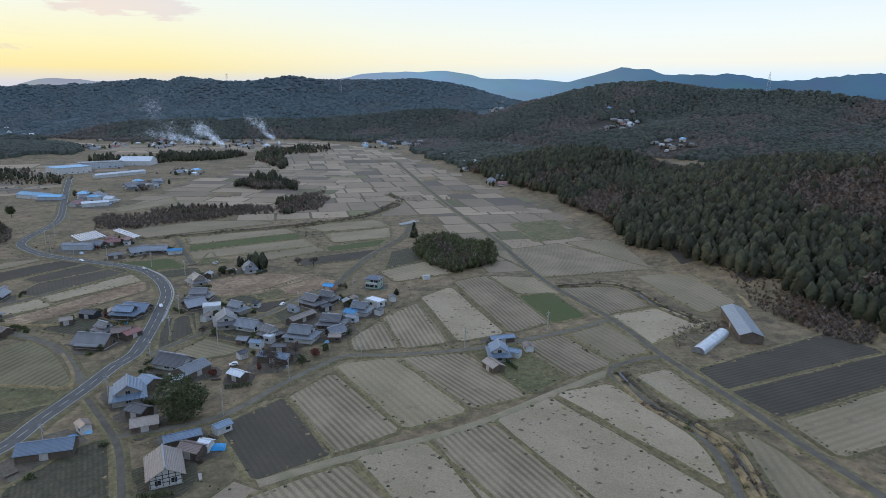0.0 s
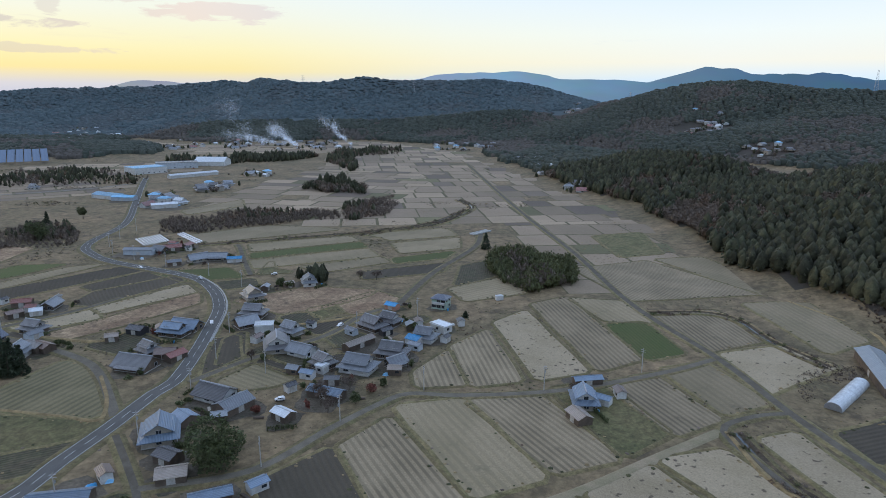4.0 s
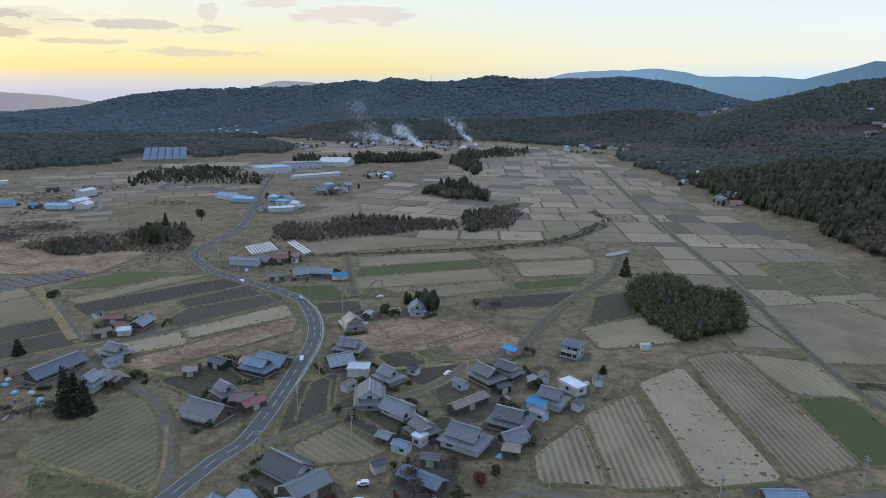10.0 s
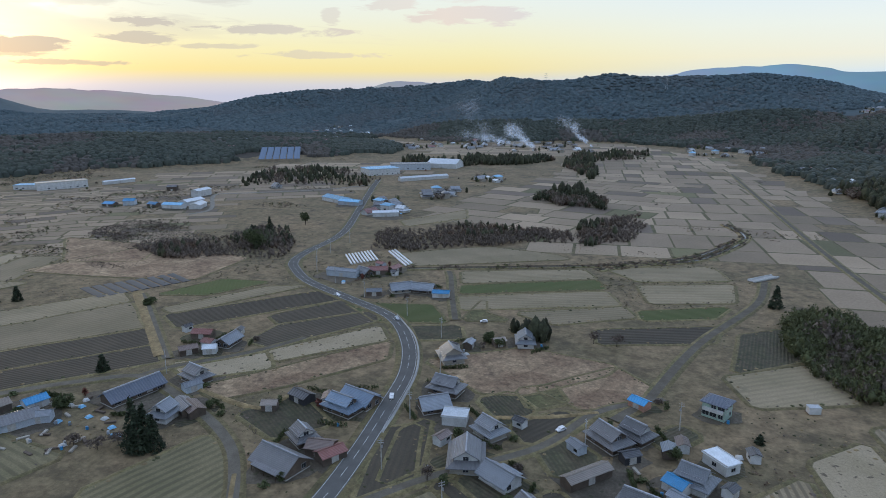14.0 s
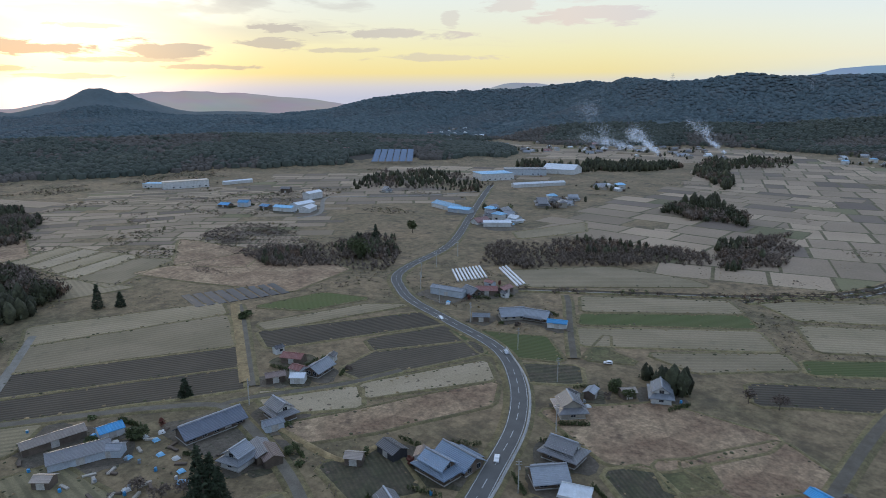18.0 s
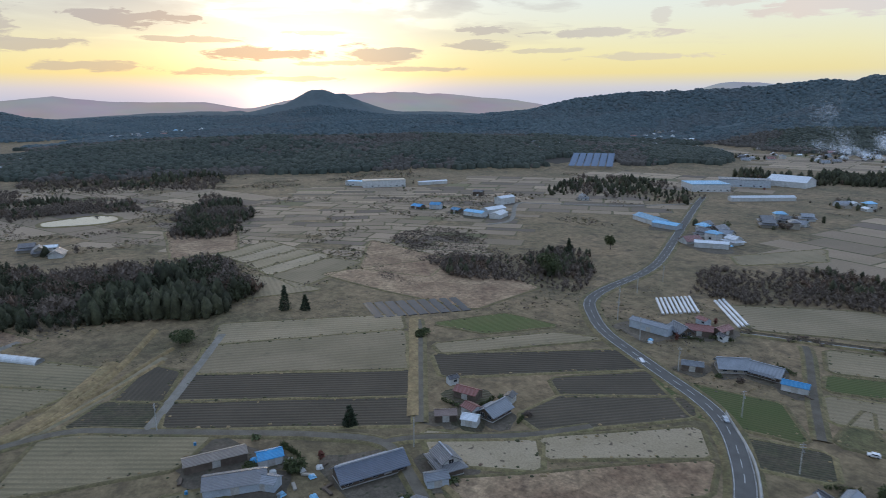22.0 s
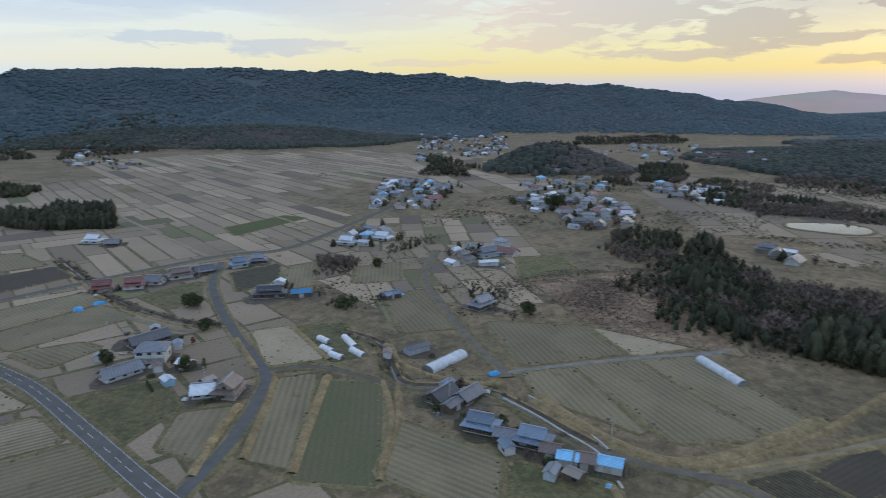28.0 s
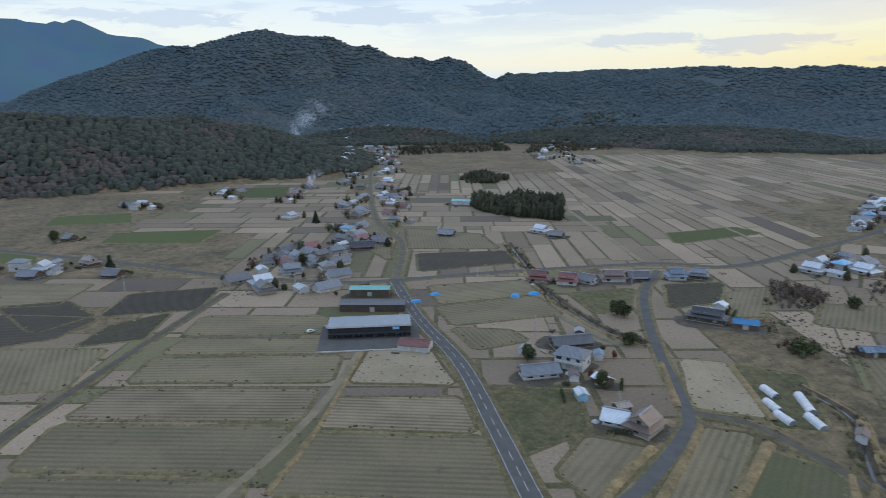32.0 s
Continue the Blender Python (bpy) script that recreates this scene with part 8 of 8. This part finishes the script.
# a white storage tank on the slope
tank = tagged(new("storage_tank"), "small white storage box on the field edge", "storage tank")
tank.matrix_world = Matrix.Translation((-10, 379, 0)) @ Matrix.Rotation(0.4, 4, "Z")
part("body", box(bmesh.new(), -2, 2, -1.3, 1.3, 0.2, 2.6), WALL["white"], tank)
part("lid", box(bmesh.new(), -2.1, 2.1, -1.4, 1.4, 2.6, 2.75), ROOF["pale"], tank)

# steel pylons on the ridges
def pylon(x, y, turn):
    root = tagged(new("transmission_pylon"), "tall grey steel lattice pylon on a ridge", "pylon", "ridge pylons")
    root.matrix_world = Matrix.Translation((x, y, float(land(x, y)) - 1)) @ Matrix.Rotation(radians(turn), 4, "Z")
    bm = bmesh.new()
    for sx in (-1, 1):
        for sy in (-1, 1):
            limb(bm, (sx * 4, sy * 4, 0), (sx * 0.8, sy * 0.8, 44), 0.28, 0.16, 4)
    for k in range(8):
        z0, z1 = k * 5.2, k * 5.2 + 5.2
        a, b = 4 - 3.2 * z0 / 44, 4 - 3.2 * z1 / 44
        for s_ in (-1, 1):
            limb(bm, (-a, s_ * a, z0), (b, s_ * b, z1), 0.12, 0.12, 4)
            limb(bm, (s_ * a, a, z0), (s_ * b, -b, z1), 0.12, 0.12, 4)
    part("lattice", bm, FRAME, root)
    for z, w in ((30, 7), (36, 6), (42, 5)):
        bm = bmesh.new()
        limb(bm, (-w, 0, z), (w, 0, z), 0.2, 0.2, 4)
        limb(bm, (-w, 0, z), (0, 0, z + 2.4), 0.12, 0.12, 4)
        limb(bm, (w, 0, z), (0, 0, z + 2.4), 0.12, 0.12, 4)
        part("crossarm", bm, FRAME, root)
    return root


ridge_pylon = pylon(-760, 2330, 20)
for px_, py_, pa_ in ((-330, 2120, 10), (760, 1560, 60), (1000, 1330, 60), (330, 2060, 30)):
    copy_thing(ridge_pylon, Matrix.Translation((px_, py_, float(land(px_, py_)) - 1)) @ Matrix.Rotation(radians(pa_), 4, "Z"))

# pale concrete channel walls beside the lane
for wall_line in ([(-347, 135), (-341, 146), (-334, 156), (-327, 164), (-321, 170)], [(-341, 127), (-333, 143), (-326, 154), (-319, 166), (-311, 174)]):
    w_ob = part("channel_wall", ribbon(smooth_line(wall_line, 3), [(0.5, 0.02), (0.35, 0.95), (-0.35, 0.95), (-0.5, 0.02)]), CONCRETE)
    tagged(w_ob, "low pale concrete channel wall beside the lane", "wall", kind="structure")

TARP = material("blue_tarpaulin", (0.04, 0.30, 0.62), rough=0.4, spec=0.5, scale=0.6, detail_scale=3.0, bump=0.4)


def tarp(x, y, size):
    bm = bmesh.new()
    rng = random.Random(int(x))
    bmesh.ops.create_grid(bm, x_segments=7, y_segments=6, size=size)
    for v in bm.verts:
        edge = max(abs(v.co.x), abs(v.co.y)) / size
        v.co.z = (1 - edge ** 3) * size * 0.42 + rng.uniform(0, 0.15) + 0.05
        v.co.y *= 0.7
    ob = part("tarpaulin", bm, TARP)
    ob.matrix_world = Matrix.Translation((x, y, 0.1)) @ Matrix.Rotation(rng.uniform(0, 3), 4, "Z")
    tagged(ob, "bright blue tarpaulin over a heap", "tarpaulin")


for tx, ty, ts in ((-361, 116, 2.6), (-71, 184, 2.8), (-345, -116, 3.5), (-357, -115, 3.2), (-292, -133, 3.0), (-307, -140, 3.0), (-262, 256, 2.2), (-120, 190, 1.5)):
    tarp(tx, ty, ts)

# smoke of field fires: clouds of fine pale flakes, thinning outwards
SMOKE = bpy.data.materials.new("thin_smoke")
SMOKE.use_nodes = True
snt = SMOKE.node_tree
snt.nodes.clear()
s_out, s_mix, s_clear, s_add, s_dif, s_thr = (snt.nodes.new(k) for k in ("ShaderNodeOutputMaterial", "ShaderNodeMixShader", "ShaderNodeBsdfTransparent", "ShaderNodeMixShader", "ShaderNodeBsdfDiffuse", "ShaderNodeBsdfTranslucent"))
s_dif.inputs[0].default_value = s_thr.inputs[0].default_value = (0.80, 0.85, 0.92, 1)
s_mix.inputs[0].default_value = 0.20
for a, b in ((s_dif.outputs[0], s_add.inputs[1]), (s_thr.outputs[0], s_add.inputs[2]), (s_clear.outputs[0], s_mix.inputs[1]), (s_add.outputs[0], s_mix.inputs[2]), (s_mix.outputs[0], s_out.inputs[0])):
    snt.links.new(a, b)


def smoke(x, y, rise, drift, spread, seed, flakes, size):
    """A plume that leans with the wind and widens as it climbs."""
    rng = np.random.default_rng(seed)
    t = rng.random(flakes) ** 0.75
    bend = np.sin(t * 7 + seed) * spread * 0.8 * t
    wide = spread * (0.18 + 0.9 * t)
    c = np.stack([x + drift[0] * t + bend + rng.normal(0, 1, flakes) * wide, y + drift[1] * t + rng.normal(0, 1, flakes) * wide, np.maximum(1.5, 3 + rise * t + rng.normal(0, 0.5, flakes) * wide)], -1)
    lump = value_noise(c[:, 0], c[:, 2] * 1.5 + c[:, 1], spread * 0.9, seed) + 0.5 * value_noise(c[:, 0], c[:, 2] + c[:, 1], spread * 0.35, seed + 3)
    c = c[lump > -0.15 + 0.25 * rng.random(flakes)]
    n_ = len(c)
    tri = (c[:, None, :] + rng.normal(0, size, (n_, 3, 3))).reshape(-1, 3)
    ob = part("smoke", sheet_mesh("smoke", tri, np.arange(3 * n_).reshape(-1, 3)), SMOKE)
    ob.visible_shadow = False
    tagged(ob, "thin white smoke drifting from a field fire", "smoke", kind="stuff")


smoke(-480, 1420, 40, (-80, 60), 13, 1, 7000, 1.1)
smoke(-520, 1480, 22, (-170, 20), 14, 2, 7000, 1.1)
smoke(-372, 1480, 56, (-70, 20), 9, 3, 6000, 1.0)
smoke(-600, 1480, 95, (-80, 60), 20, 6, 4000, 1.1)
smoke(-345, -572, 18, (-25, -40), 5, 4, 4000, 0.6)
smoke(-575, -1560, 95, (-70, -30), 22, 5, 15000, 1.1)
